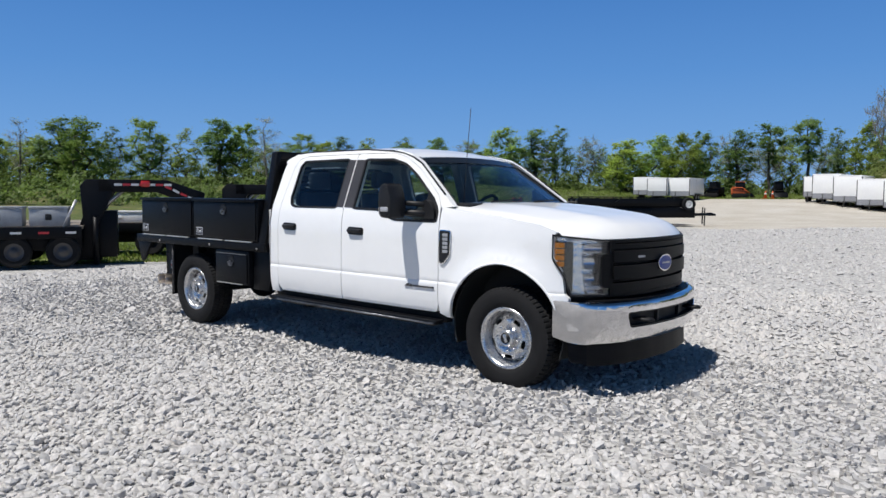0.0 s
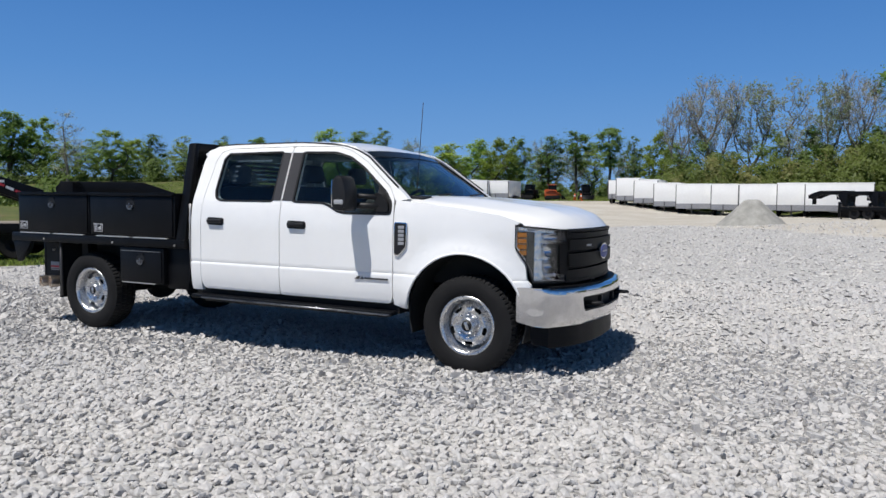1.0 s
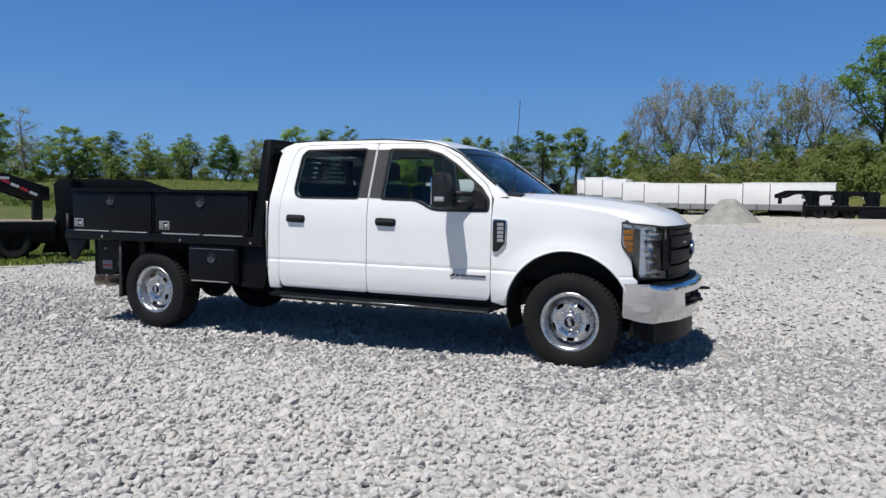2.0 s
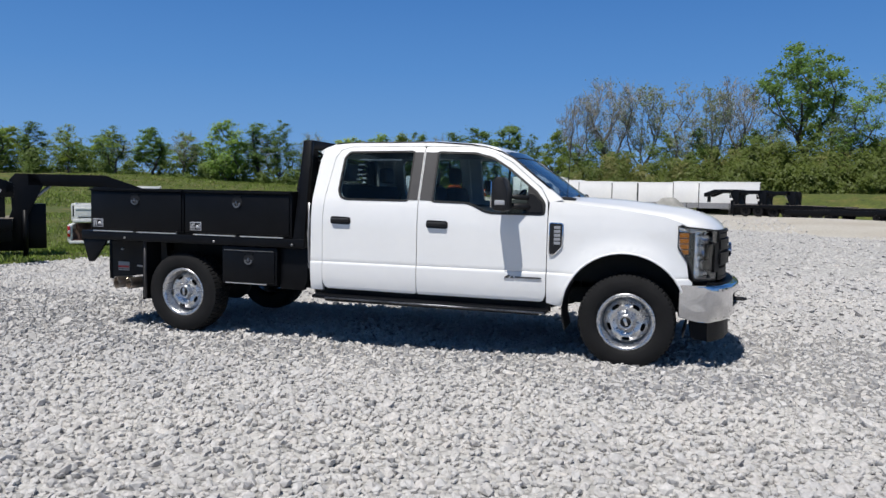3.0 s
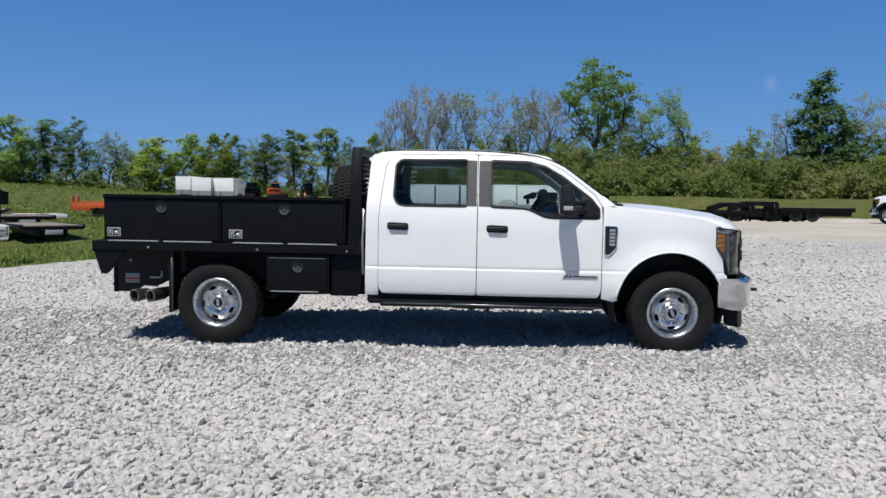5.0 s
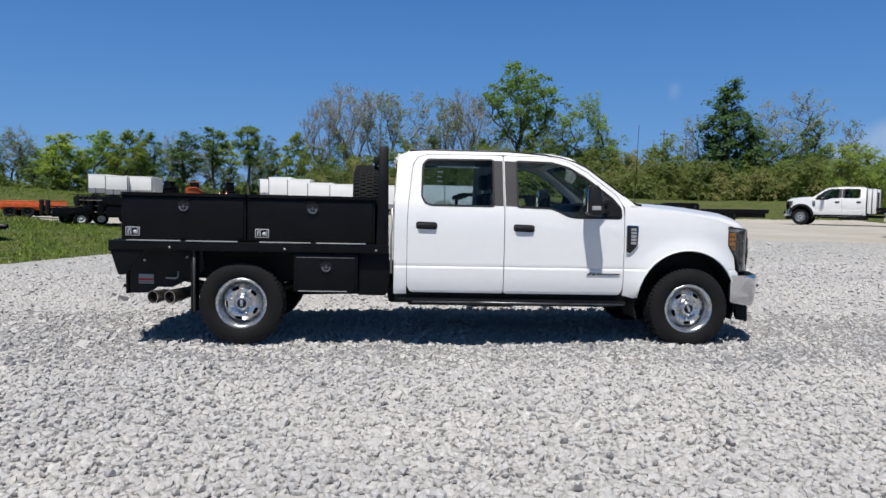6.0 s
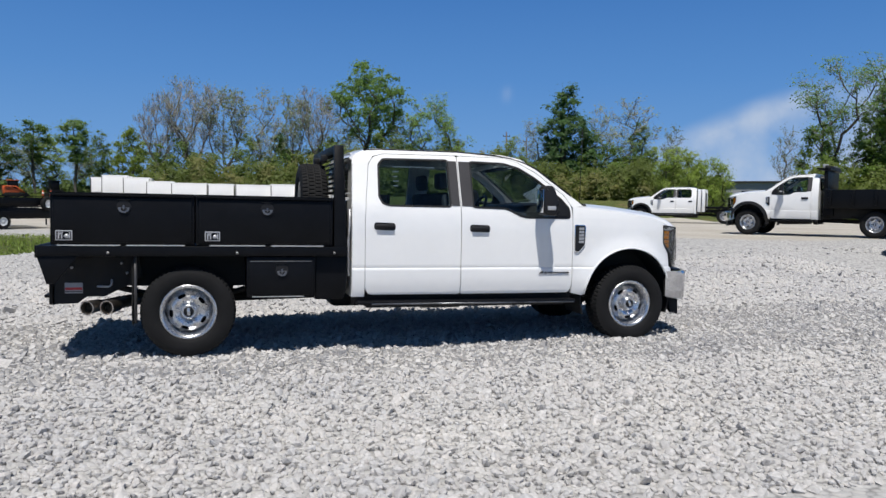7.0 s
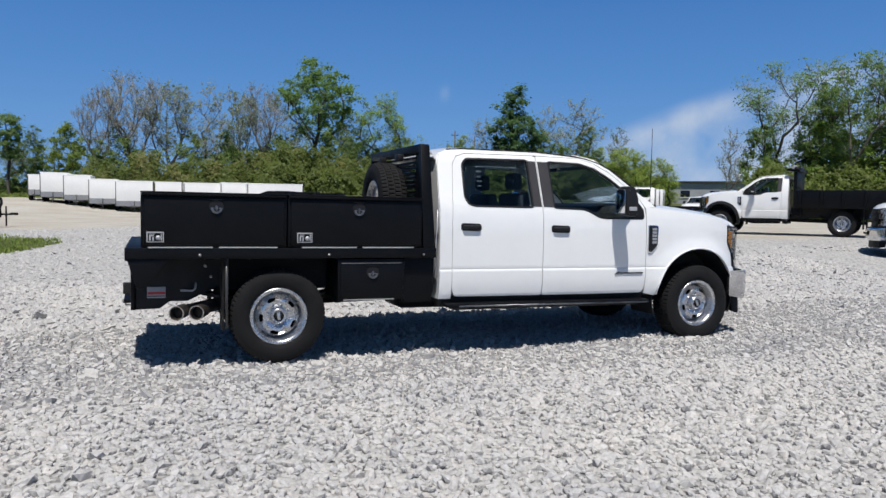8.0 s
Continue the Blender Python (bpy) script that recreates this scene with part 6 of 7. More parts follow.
def compact_loader(m, paint, label):
    """A small tracked loader: cab frame, body, arms and tracks."""
    t = thing("compact_loader", m, label, "machine", "machines")
    part("body", prism(bmesh.new(), [(-1.2, 0.45), (0.6, 0.45), (0.9, 0.9), (-0.2, 1.2), (-1.25, 1.35)], -0.6, 0.6, 0.05), paint, t)
    part("cab_frame", prism(bmesh.new(), [(-0.7, 1.2), (0.5, 1.0), (0.45, 2.1), (-0.65, 2.1)], -0.5, 0.5, 0.04), BLACK_STEEL, t)
    part("cab_roof", boxed(-0.78, 0.55, -0.56, 0.56, 2.08, 2.18, 0.03), paint, t)
    for s in (-1, 1):
        part("track", prism(bmesh.new(), eased([(-1.1, 0.02), (0.9, 0.02), (1.1, 0.35), (0.8, 0.6), (-1.0, 0.6), (-1.25, 0.3)], 0.1), *(sorted((s * 0.55, s * 0.88))), 0.02), RUBBER, t)
        part("lift_arm", tube(bmesh.new(), [(-1.1, s * 0.72, 1.4), (0.2, s * 0.72, 1.35), (1.2, s * 0.72, 0.55)], 0.08, 6), paint, t)
    part("bucket", prism(bmesh.new(), [(1.15, 0.1), (1.85, 0.1), (1.3, 0.7), (1.15, 0.65)], -0.85, 0.85, 0.01), BLACK_STEEL, t)
    return t


for x, y, p, lab, turn in ((-19.4, 74.8, ORANGE, "orange tracked loader standing by the tree line", 20), (-16.0, 76.0, BLACK_STEEL, "black tracked loader standing by the tree line", -60), (-22.2, 74.8, BLACK_STEEL, "black machine standing beside an orange loader", 160)):
    compact_loader(ground_pose(x, y, turn) @ Matrix.Scale(0.78, 4), p, lab)


def traffic_cone(m):
    t = thing("traffic_cone", m, "orange traffic cone with white band", "cone", "traffic cones")
    part("cone_base", boxed(-0.2, 0.2, -0.2, 0.2, 0, 0.04, 0.01), CONE_ORANGE, t)
    part("cone_body", rod(bmesh.new(), (0, 0, 0.04), (0, 0, 0.75), 0.16, 0.04, 14), CONE_ORANGE, t)
    part("white_band", rod(bmesh.new(), (0, 0, 0.40), (0, 0, 0.56), 0.110, 0.085, 14), PAINT_OLD, t)


for x in (-16.6, -15.9):
    traffic_cone(ground_pose(x, 73.8, 0))


# ---- the other trucks ----
def place_truck(fx, fy, turn):
    """Pose that puts the left front wheel at (fx, fy) with that heading."""
    c, s = math.cos(radians(turn)), math.sin(radians(turn))
    ox, oy = FRONT_AXLE, 0.95
    x, y = fx - (c * ox - s * oy), fy - (s * ox + c * oy)
    return pose(x, y, float(land(fx, fy)), 0, 0, turn)


dump = make_pickup(place_truck(16.97, 12.92, 126), "white regular-cab truck with black dump bed", "trucks behind", cab="regular", flares=True)


def add_dump_bed(t):
    for s in (-1, 1):
        part("dump_side", prism(bmesh.new(), [(-1.3, 0.88), (2.18, 0.88), (2.18, 1.46), (-1.3, 1.46)], *(sorted((s * 1.05, s * 1.14))), 0.02), BLACK_STEEL, t)
        for x in np.linspace(-1.1, 2.0, 6):
            part("dump_rib", boxed(x - 0.04, x + 0.04, *(sorted((s * 1.14, s * 1.19))), 0.98, 1.45, 0.01), BLACK_STEEL, t)
        part("mud_flap", boxed(0.20, 0.215, *(sorted((s * 0.5, s * 1.05))), 0.25, 0.85), RUBBER, t)
    part("dump_floor", boxed(-1.3, 2.2, -1.1, 1.1, 0.88, 1.0, 0.02), BLACK_STEEL, t)
    part("dump_subframe", boxed(-1.1, 2.15, -0.48, 0.48, 0.60, 0.90), UNDERBODY, t)
    part("dump_tailgate", boxed(-1.36, -1.28, -1.1, 1.1, 0.95, 1.49, 0.02), BLACK_STEEL, t)
    part("dump_front", boxed(2.08, 2.2, -1.1, 1.1, 0.98, 1.50, 0.02), BLACK_STEEL, t)
    part("cab_guard", boxed(2.13, 2.24, -0.86, 0.86, 1.50, 2.06, 0.015), BLACK_STEEL, t, "black cab guard of the dump bed")
    part("cab_shield", prism(bmesh.new(), [(2.06, 2.05), (2.46, 2.10), (2.46, 2.15), (2.06, 2.13)], -0.9, 0.9, 0.01), BLACK_STEEL, t)
    for y0 in (-0.72, 0.72):
        part("work_lamp", boxed(2.18, 2.30, y0 - 0.12, y0 + 0.12, 2.14, 2.26, 0.02), LABEL_SILVER, t, "silver work lamp")
    part("hoist_box", boxed(2.0, 2.3, -0.6, 0.6, 0.62, 0.9, 0.02), BLACK_STEEL, t)
    part("tarp_roller", rod(bmesh.new(), (2.16, -0.9, 2.16), (2.16, 0.9, 2.16), 0.07, n=10), BLACK_TRIM, t)


add_dump_bed(dump)
service = make_pickup(place_truck(23.0, 29.6, 140), "white crew-cab truck with lockers and a low black deck", "trucks behind", flares=True)


def add_service_body(t):
    """White lockers standing behind the cab, and a low black deck."""
    for s in (-1, 1):
        for x0 in (1.02, 1.24):
            b = part("locker", boxed(x0, x0 + 0.17, *(sorted((s * 0.55, s * 1.0))), 0.62, 1.86, 0.02), PAINT, t, "tall white locker behind the cab")
            part("locker_door", boxed(x0 + 0.03, x0 + 0.14, *(sorted((s * 1.0, s * 1.012))), 0.72, 1.76, 0.008), PAINT, b)
        part("deck_rail", boxed(-1.2, 1.0, *(sorted((s * 0.96, s * 1.04))), 0.80, 0.92, 0.01), BLACK_STEEL, t)
    part("deck", boxed(-1.2, 1.0, -0.97, 0.97, 0.86, 0.92), BLACK_STEEL, t, "low black steel deck")
    part("locker_gap", boxed(1.04, 1.40, -0.54, 0.54, 0.62, 1.70), BLACK_STEEL, t)


add_service_body(service)
make_pickup(place_truck(15.65, 4.97, 130), "white regular-cab truck parked beside a dump truck", "trucks behind", cab="regular", flares=True)
x, y = polar(51.8, 62)
make_pickup(pose(x, y, float(land(x, y)), 0, 0, 215), "white crew-cab pickup far across the lot", "trucks behind")
x, y = polar(49.5, 70)
make_pickup(pose(x, y, float(land(x, y)), 0, 0, 150), "white regular-cab pickup far across the lot", "trucks behind", cab="regular")


# ---- the far building and poles ----
def make_building():
    x, y = polar(46.0, 128)
    z = float(land(x, y))
    t = thing("warehouse", pose(x, y, z - 0.4, 0, 0, -42), "long low grey metal warehouse with dark windows", "building")
    part("wall", boxed(-26, 26, 0, 18, 0, 3.9), SIDING, t)
    part("roof", prism(bmesh.new(), [(-26.4, 3.9), (26.4, 3.9), (26.4, 4.15), (-26.4, 4.15)], -0.5, 18.5, 0.05), TRAILER_TRIM, t, "dark flat roof")
    for k in range(-11, 12):
        part("wall_rib", boxed(k * 2.3 - 0.05, k * 2.3 + 0.05, -0.04, 0.0, 0, 3.88), SIDING, t)
    for k in range(-5, 6):
        w = part("window", boxed(k * 4.6 - 1.15, k * 4.6 + 0.35, -0.06, 0.02, 1.5, 2.6, 0.02), DARK_PANE, t)
        part("window_sill", boxed(k * 4.6 - 1.25, k * 4.6 + 0.45, -0.14, 0.0, 1.40, 1.5), TRAILER_WHITE, w)
    for k, h in ((-6.0, 1.4), (-4.2, 0.9), (3.0, 0.7)):
        part("roof_vent", rod(bmesh.new(), (k, 6, 4.1), (k, 6, 4.15 + h), 0.35, n=12), GALVANISED, t)


make_building()


def utility_pole(az, dist, h):
    x, y = polar(az, dist)
    t = thing("utility_pole", ground_pose(x, y, az), "weathered wooden utility pole with a crossarm", "pole", "utility poles")
    part("pole", rod(bmesh.new(), (0, 0, -0.3), (0, 0, h), 0.11, 0.08, 10), BARK, t)
    part("crossarm", boxed(-0.05, 0.05, -0.45, 0.45, h - 0.6, h - 0.52), BARK, t)
    for y0 in (-0.4, 0.4):
        part("insulator", rod(bmesh.new(), (0, y0, h - 0.52), (0, y0, h - 0.38), 0.04, n=8), GREY_TRIM, t)


utility_pole(70.2, 96, 8.2)
utility_pole(68.6, 100, 7.8)


# ---- trees ----
def skeleton_of(rng, heads, tufts, stem, tip_r, steep):
    """Limbs that reach the head of every lobe and from them every tuft, each joined to the closest point lower down.
    Returns tube vertices, faces and the way in which each tuft points."""
    nodes, parent = [Vector(p) for p in stem], [i - 1 for i in range(len(stem))]
    free = [True] * len(stem)
    ways, last = [None] * len(tufts), [0] * len(tufts)
    root = np.array(stem[-1])
    for goals, pieces, lean in ((heads, 5, steep), (tufts, 2, steep * 0.55)):
        where = np.array(nodes)
        for i in np.argsort(np.linalg.norm(goals - root, axis=1)):
            gap = goals[i] - where
            flat = np.hypot(gap[:, 0], gap[:, 1])
            cost = np.linalg.norm(gap, axis=1) + 1.8 * np.clip(lean * flat - gap[:, 2], 0, None) + 50.0 * ~np.array(free)
            j = int(np.argmin(cost))
            a, b = nodes[j], Vector(goals[i])
            long = (b - a).length
            bow = Vector(rng.normal(0, 0.03, 3)) * long + Vector((b.x - a.x, b.y - a.y, 0)) * 0.10 + Vector((0, 0, -0.06 * long))
            k = j
            for s in range(1, pieces + 1):
                f = s / pieces
                nodes.append(a.lerp(b, f) + bow * (4 * f * (1 - f)))
                parent.append(k)
                free.append(s < pieces)
                k = len(nodes) - 1
            where = np.array(nodes)
            if goals is tufts:
                ways[i], last[i] = (b - a).normalized(), k
        free = [True] * len(nodes)
    load = [0] * len(nodes)
    for k in last:
        while k >= 0:
            load[k] += 1
            k = parent[k]
    verts, quads = [], []
    for k in range(1, len(nodes)):
        a, b = nodes[parent[k]], nodes[k]
        r0, r1 = (tip_r * max(1, load[q]) ** 0.55 for q in (parent[k], k))
        r0 = min(r0, r1 * 1.35)
        sides = 6 if load[k] > 24 else 4 if load[k] > 8 else 3
        q = (b - a).to_track_quat("Z", "Y")
        start = len(verts)
        for p, r in ((a, r0), (b, r1)):
            verts.extend(p + q @ Vector((r * math.cos(t), r * math.sin(t), 0)) for t in np.arange(sides) * (2 * math.pi / sides))
        quads.extend((start + t, start + (t + 1) % sides, start + sides + (t + 1) % sides, start + sides + t) for t in range(sides))
    return verts, quads, ways


def leaf_tufts(rng, centres, per, size, radius, flat=0.8):
    """Loose tufts of leaves; those on the outside of a tuft face outward, more or less to the sky."""
    n = len(centres) * per
    off = rng.normal(0, 1, (n, 3))
    off *= (np.abs(rng.normal(0, 0.75, (n, 1))) + 0.1) / np.linalg.norm(off, axis=1, keepdims=True)
    wide = np.repeat(radius * rng.uniform(0.65, 1.3, len(centres)), per)[:, None]
    c = np.repeat(np.asarray(centres), per, axis=0) + off * wide * np.array([1, 1, flat])
    nor = off * 0.55 + np.array([-0.12, -0.5, 0.7]) + rng.normal(0, 0.24, (n, 3))
    nor /= np.linalg.norm(nor, axis=1, keepdims=True)
    a = np.cross(nor, rng.normal(0, 1, (n, 3)))
    a /= np.linalg.norm(a, axis=1, keepdims=True)
    b = np.cross(nor, a)
    s = size * rng.uniform(0.55, 1.4, (n, 1))
    v = np.stack([c - a * s * 0.55 - b * s * 0.4, c + a * s * 0.6 - b * s * 0.3, c + b * s], 1)
    return v.reshape(-1, 3), np.arange(n * 3).reshape(-1, 3)


def tree_kind(seed, profile, lobes, lobe_r, tufts, tuft_r, per, size, leaf_mat, bark=BARK, fork=3.0, leader=False, tip_r=0.012, twigs=0, twig_len=0.8, flat=0.8, steep=0.8, label=""):
    """One tree ten high standing at the origin, to be copied. profile: the crown's radius at rising heights; its leaves
    hang in tufts, the tufts in lobes, and the limbs grow to them. Returns it with its width."""
    rng = np.random.default_rng(seed)
    hs, rs = [p[0] for p in profile], [p[1] for p in profile]
    fine = np.linspace(hs[0], hs[-1], 200)
    share = np.cumsum(np.interp(fine, hs, rs) ** 1.3 + 0.02)
    share /= share[-1]
    cs, heads = [], []
    turn = rng.uniform(0, 6.28)
    for i in range(lobes):
        h = float(np.interp((i + rng.uniform(0.2, 0.8)) / lobes, share, fine))
        r = float(np.interp(h, hs, rs))
        lr = lobe_r * rng.uniform(0.7, 1.3)
        a = turn + i * 2.4 + rng.normal(0, 0.35)
        d = max(0.0, r - lr * 0.75) * math.sqrt(rng.uniform(0.35, 1))
        p = rng.normal(0, 1, (tufts, 3))
        p *= (rng.uniform(0.2, 1, (tufts, 1)) ** 0.45) / np.linalg.norm(p, axis=1, keepdims=True)
        heads.append((d * math.cos(a), d * math.sin(a), h - 0.3 * lr))
        cs.append(np.array([d * math.cos(a), d * math.sin(a), h]) + p * lr * np.array([1.05, 1.05, flat]))
    cs = np.concatenate(cs)
    cs[:, 2] = np.clip(cs[:, 2], 0.5, 9.9)
    top = 9.3 if leader else fork
    sway = rng.normal(0, 0.12, (8, 2)).cumsum(axis=0) * (0.6 if leader else 1)
    stem = [(float(sway[k, 0]) * (k > 0), float(sway[k, 1]) * (k > 0), -0.2 + (top + 0.2) * k / 7) for k in range(8)]
    verts, quads, ways = skeleton_of(rng, np.array(heads), cs, stem, tip_r, steep)
    t = thing("tree", Matrix(), label, "tree", "tree line")
    mesh_from("trunk", [tuple(v) for v in verts], quads, bark, t, True)
    if twigs:
        n = len(cs) * twigs
        base = np.repeat(cs, twigs, axis=0) + rng.normal(0, 0.10, (n, 3))
        way = np.repeat(np.array([tuple(w) for w in ways]), twigs, axis=0) * 0.8 + rng.normal(0, 0.5, (n, 3)) + np.array([0, 0, 0.45])
        way /= np.linalg.norm(way, axis=1, keepdims=True)
        side = np.cross(way, rng.normal(0, 1, (n, 3)))
        side /= np.linalg.norm(side, axis=1, keepdims=True)
        tip = base + way * twig_len * rng.uniform(0.5, 1.2, (n, 1))
        mesh_from("twig_spray", np.stack([base - side * 0.017, base + side * 0.017, tip], 1).reshape(-1, 3), np.arange(n * 3).reshape(-1, 3), TWIG_GREY, t)
        cs = np.concatenate([cs, tip[rng.random(n) < 0.35]])
    if per:
        v, f = leaf_tufts(rng, cs, per, size, tuft_r, flat)
        mesh_from("crown", v, f, leaf_mat, t)
    return t, 2 * max(rs)


OVAL = [(2.2, 1.1), (3.6, 2.2), (5.6, 2.5), (7.6, 2.0), (9.0, 1.2), (9.8, 0.4)]
SLIM = [(2.6, 0.9), (4.5, 1.5), (6.5, 1.5), (8.4, 1.1), (9.8, 0.3)]
LOW = [(0.8, 1.8), (2.5, 2.7), (5.0, 2.8), (7.4, 2.2), (9.0, 1.3), (9.8, 0.5)]
FAN = [(3.8, 0.7), (5.0, 1.5), (6.5, 2.4), (8.0, 2.7), (9.2, 2.0), (9.8, 0.9)]
KINDS = {
    "dense": tree_kind(11, LOW, 22, 0.95, 9, 0.52, 52, 0.148, LEAF_MID, fork=2.0, label="dense green tree leafed almost to the ground"),
    "bushy": tree_kind(41, LOW, 20, 1.0, 9, 0.55, 52, 0.148, LEAF_LIGHT, fork=2.0, label="full yellow-green tree leafed almost to the ground"),
    "round": tree_kind(12, OVAL, 17, 0.85, 8, 0.48, 48, 0.141, LEAF_MID, fork=2.6, label="green round-headed tree with gaps in its crown"),
    "airy": tree_kind(42, OVAL, 15, 0.8, 7, 0.48, 40, 0.141, LEAF_DARK, fork=3.0, label="open green tree with gaps in its crown"),
    "tall": tree_kind(13, SLIM, 14, 0.65, 8, 0.43, 48, 0.133, LEAF_DARK, fork=4.0, leader=True, label="tall slender green tree with a knobbly crown"),
    "light": tree_kind(14, OVAL, 15, 0.8, 7, 0.49, 36, 0.133, LEAF_LIGHT, fork=2.4, label="yellow-green tree in fresh spring leaf"),
    "dark": tree_kind(16, OVAL, 18, 0.8, 8, 0.46, 52, 0.141, LEAF_DARK, fork=2.6, label="dark green broad-leaved tree"),
    "pine": tree_kind(17, [(4.4, 0.9), (6.2, 1.5), (8.0, 1.7), (9.2, 1.2), (9.8, 0.5)], 10, 0.7, 9, 0.43, 57, 0.133, LEAF_DARK, leader=True, label="slim tree with bare stem and dark tufted top"),
    "thin": tree_kind(18, [(2.4, 0.8), (4.5, 1.9), (7.0, 2.4), (8.8, 1.6), (9.8, 0.6)], 14, 0.9, 7, 0.29, 4, 0.110, LEAF_PALE, TWIG, fork=2.4, twigs=9, twig_len=0.7, label="thin pale tree just coming into leaf"),
    "bare": tree_kind(19, [(1.5, 0.7), (4.0, 1.2), (7.0, 1.1), (9.8, 0.2)], 12, 0.6, 6, 0.26, 3, 0.100, LEAF_PALE, TWIG, leader=True, twigs=9, twig_len=0.6, label="nearly bare grey tree with fine twigs"),
    "fan": tree_kind(15, FAN, 17, 0.8, 9, 0.25, 1, 0.09, LEAF_PALE, TWIG, fork=0.9, tip_r=0.0115, steep=2.4, twigs=12, twig_len=0.75, label="fan-shaped bare tree with dark limbs and hazy twigs"),
    "vase": tree_kind(45, FAN, 15, 0.85, 9, 0.28, 5, 0.120, LEAF_PALE, TWIG, fork=1.0, tip_r=0.0115, steep=2.2, twigs=11, twig_len=0.7, label="fan-shaped tree with dark limbs and first buds"),
    "lobed": tree_kind(23, [(3.9, 0.9), (5.0, 2.0), (6.4, 2.9), (7.8, 3.0), (9.0, 2.3), (9.8, 0.9)], 28, 0.80, 9, 0.40, 38, 0.100, LEAF_DARK, fork=1.6, steep=1.8, tip_r=0.0095, label="large spreading tree with open lobed crown"),
    "spread": tree_kind(24, [(2.6, 1.5), (4.5, 2.7), (6.5, 3.0), (8.2, 2.3), (9.8, 0.7)], 20, 0.75, 8, 0.35, 36, 0.096, LEAF_MID, fork=2.2, tip_r=0.0125, twigs=4, label="spreading tree in thin spring leaf"),
    "cone": tree_kind(26, [(2.0, 1.3), (3.2, 2.0), (5.0, 2.05), (6.6, 1.6), (8.0, 1.05), (9.2, 0.5), (9.9, 0.12)], 30, 0.62, 8, 0.39, 60, 0.111, LEAF_DEEP, leader=True, label="dense dark green tree with a pointed crown"),
    "locust": tree_kind(27, [(3.4, 1.5), (5.0, 2.6), (7.0, 3.2), (8.6, 3.0), (9.6, 1.9)], 22, 0.85, 8, 0.55, 20, 0.080, LEAF_DARK, fork=1.8, steep=1.7, tip_r=0.0105, twigs=5, twig_len=0.6, flat=0.32, label="tall tree with dark limbs and flat layered leaves"),
    "shrub": tree_kind(28, [(0.8, 2.6), (3.0, 4.2), (6.0, 4.4), (8.2, 3.0), (9.6, 1.0)], 26, 1.3, 9, 0.80, 62, 0.155, LEAF_LIGHT, fork=1.2, tip_r=0.02, label="round yellow-green shrubby tree"),
}
used = set()
trng = random.Random(21)


def plant(kind, az, dist, top, width, sink=0.0):
    """Stands a tree on the bearing az at dist, its top at that height and its crown that wide."""
    x, y = polar(az, dist)
    z = float(land(x, y)) - sink
    src, full = KINDS[kind]
    k, turn = (top - z) / 9.9, trng.uniform(0, 360)
    wide = width / full
    if kind not in used:
        used.add(kind)
        src.matrix_basis = pose(x, y, z, 0, 0, turn) @ Matrix.Diagonal((wide, wide, k, 1))
        return
    copy_thing(src, pose(x, y, z, 0, 0, turn)).scale = (wide, wide, k)


# the long line across the back: bearing, height of the top, width
for kind, az, top, width in (
        ("dense", 162.5, 9.3, 8.0), ("bushy", 160.2, 8.6, 7.0), ("bare", 157.9, 10.5, 2.6), ("bushy", 156.6, 8.9, 5.5), ("tall", 155.3, 11.1, 5.4), ("dense", 153.8, 10.9, 6.8), ("airy", 152.1, 10.1, 4.4), ("round", 149.8, 11.6, 6.2),
        ("light", 147.0, 10.3, 4.3), ("tall", 144.6, 11.8, 5.2), ("round", 142.8, 11.3, 5.0), ("bare", 141.1, 11.6, 3.2), ("round", 138.3, 10.0, 4.9), ("tall", 135.5, 9.8, 3.6), ("light", 133.4, 9.3, 3.8), ("airy", 130.6, 9.2, 4.6),
        ("dark", 128.0, 9.4, 4.8), ("thin", 125.6, 8.7, 4.8), ("dense", 122.9, 10.6, 6.0), ("tall", 120.5, 10.8, 4.8), ("airy", 118.8, 11.0, 4.6), ("thin", 116.6, 9.4, 5.3), ("bushy", 113.8, 9.1, 6.3), ("dense", 111.4, 9.5, 6.0),
        ("bushy", 109.7, 9.4, 5.2), ("dark", 108.4, 10.0, 4.6), ("thin", 106.9, 9.2, 4.2), ("tall", 105.7, 9.9, 4.4), ("pine", 103.8, 10.6, 3.8), ("light", 102.8, 9.4, 3.6), ("pine", 101.4, 10.8, 3.8), ("airy", 99.9, 9.7, 3.8), ("bushy", 97.9, 10.2, 4.6)):
    plant(kind, az, 96 + trng.uniform(-3, 3), top, width)
# lower and thinner trees behind that line, seen between its trunks
for k in range(54):
    az = 163.5 - k * 1.22 + trng.uniform(-0.5, 0.5)
    plant(trng.choice(["thin", "light", "airy", "round", "light", "thin", "airy", "bushy"]), az, 105 + trng.uniform(-3, 4), trng.uniform(7.2, 9.6), trng.uniform(4.0, 5.8))
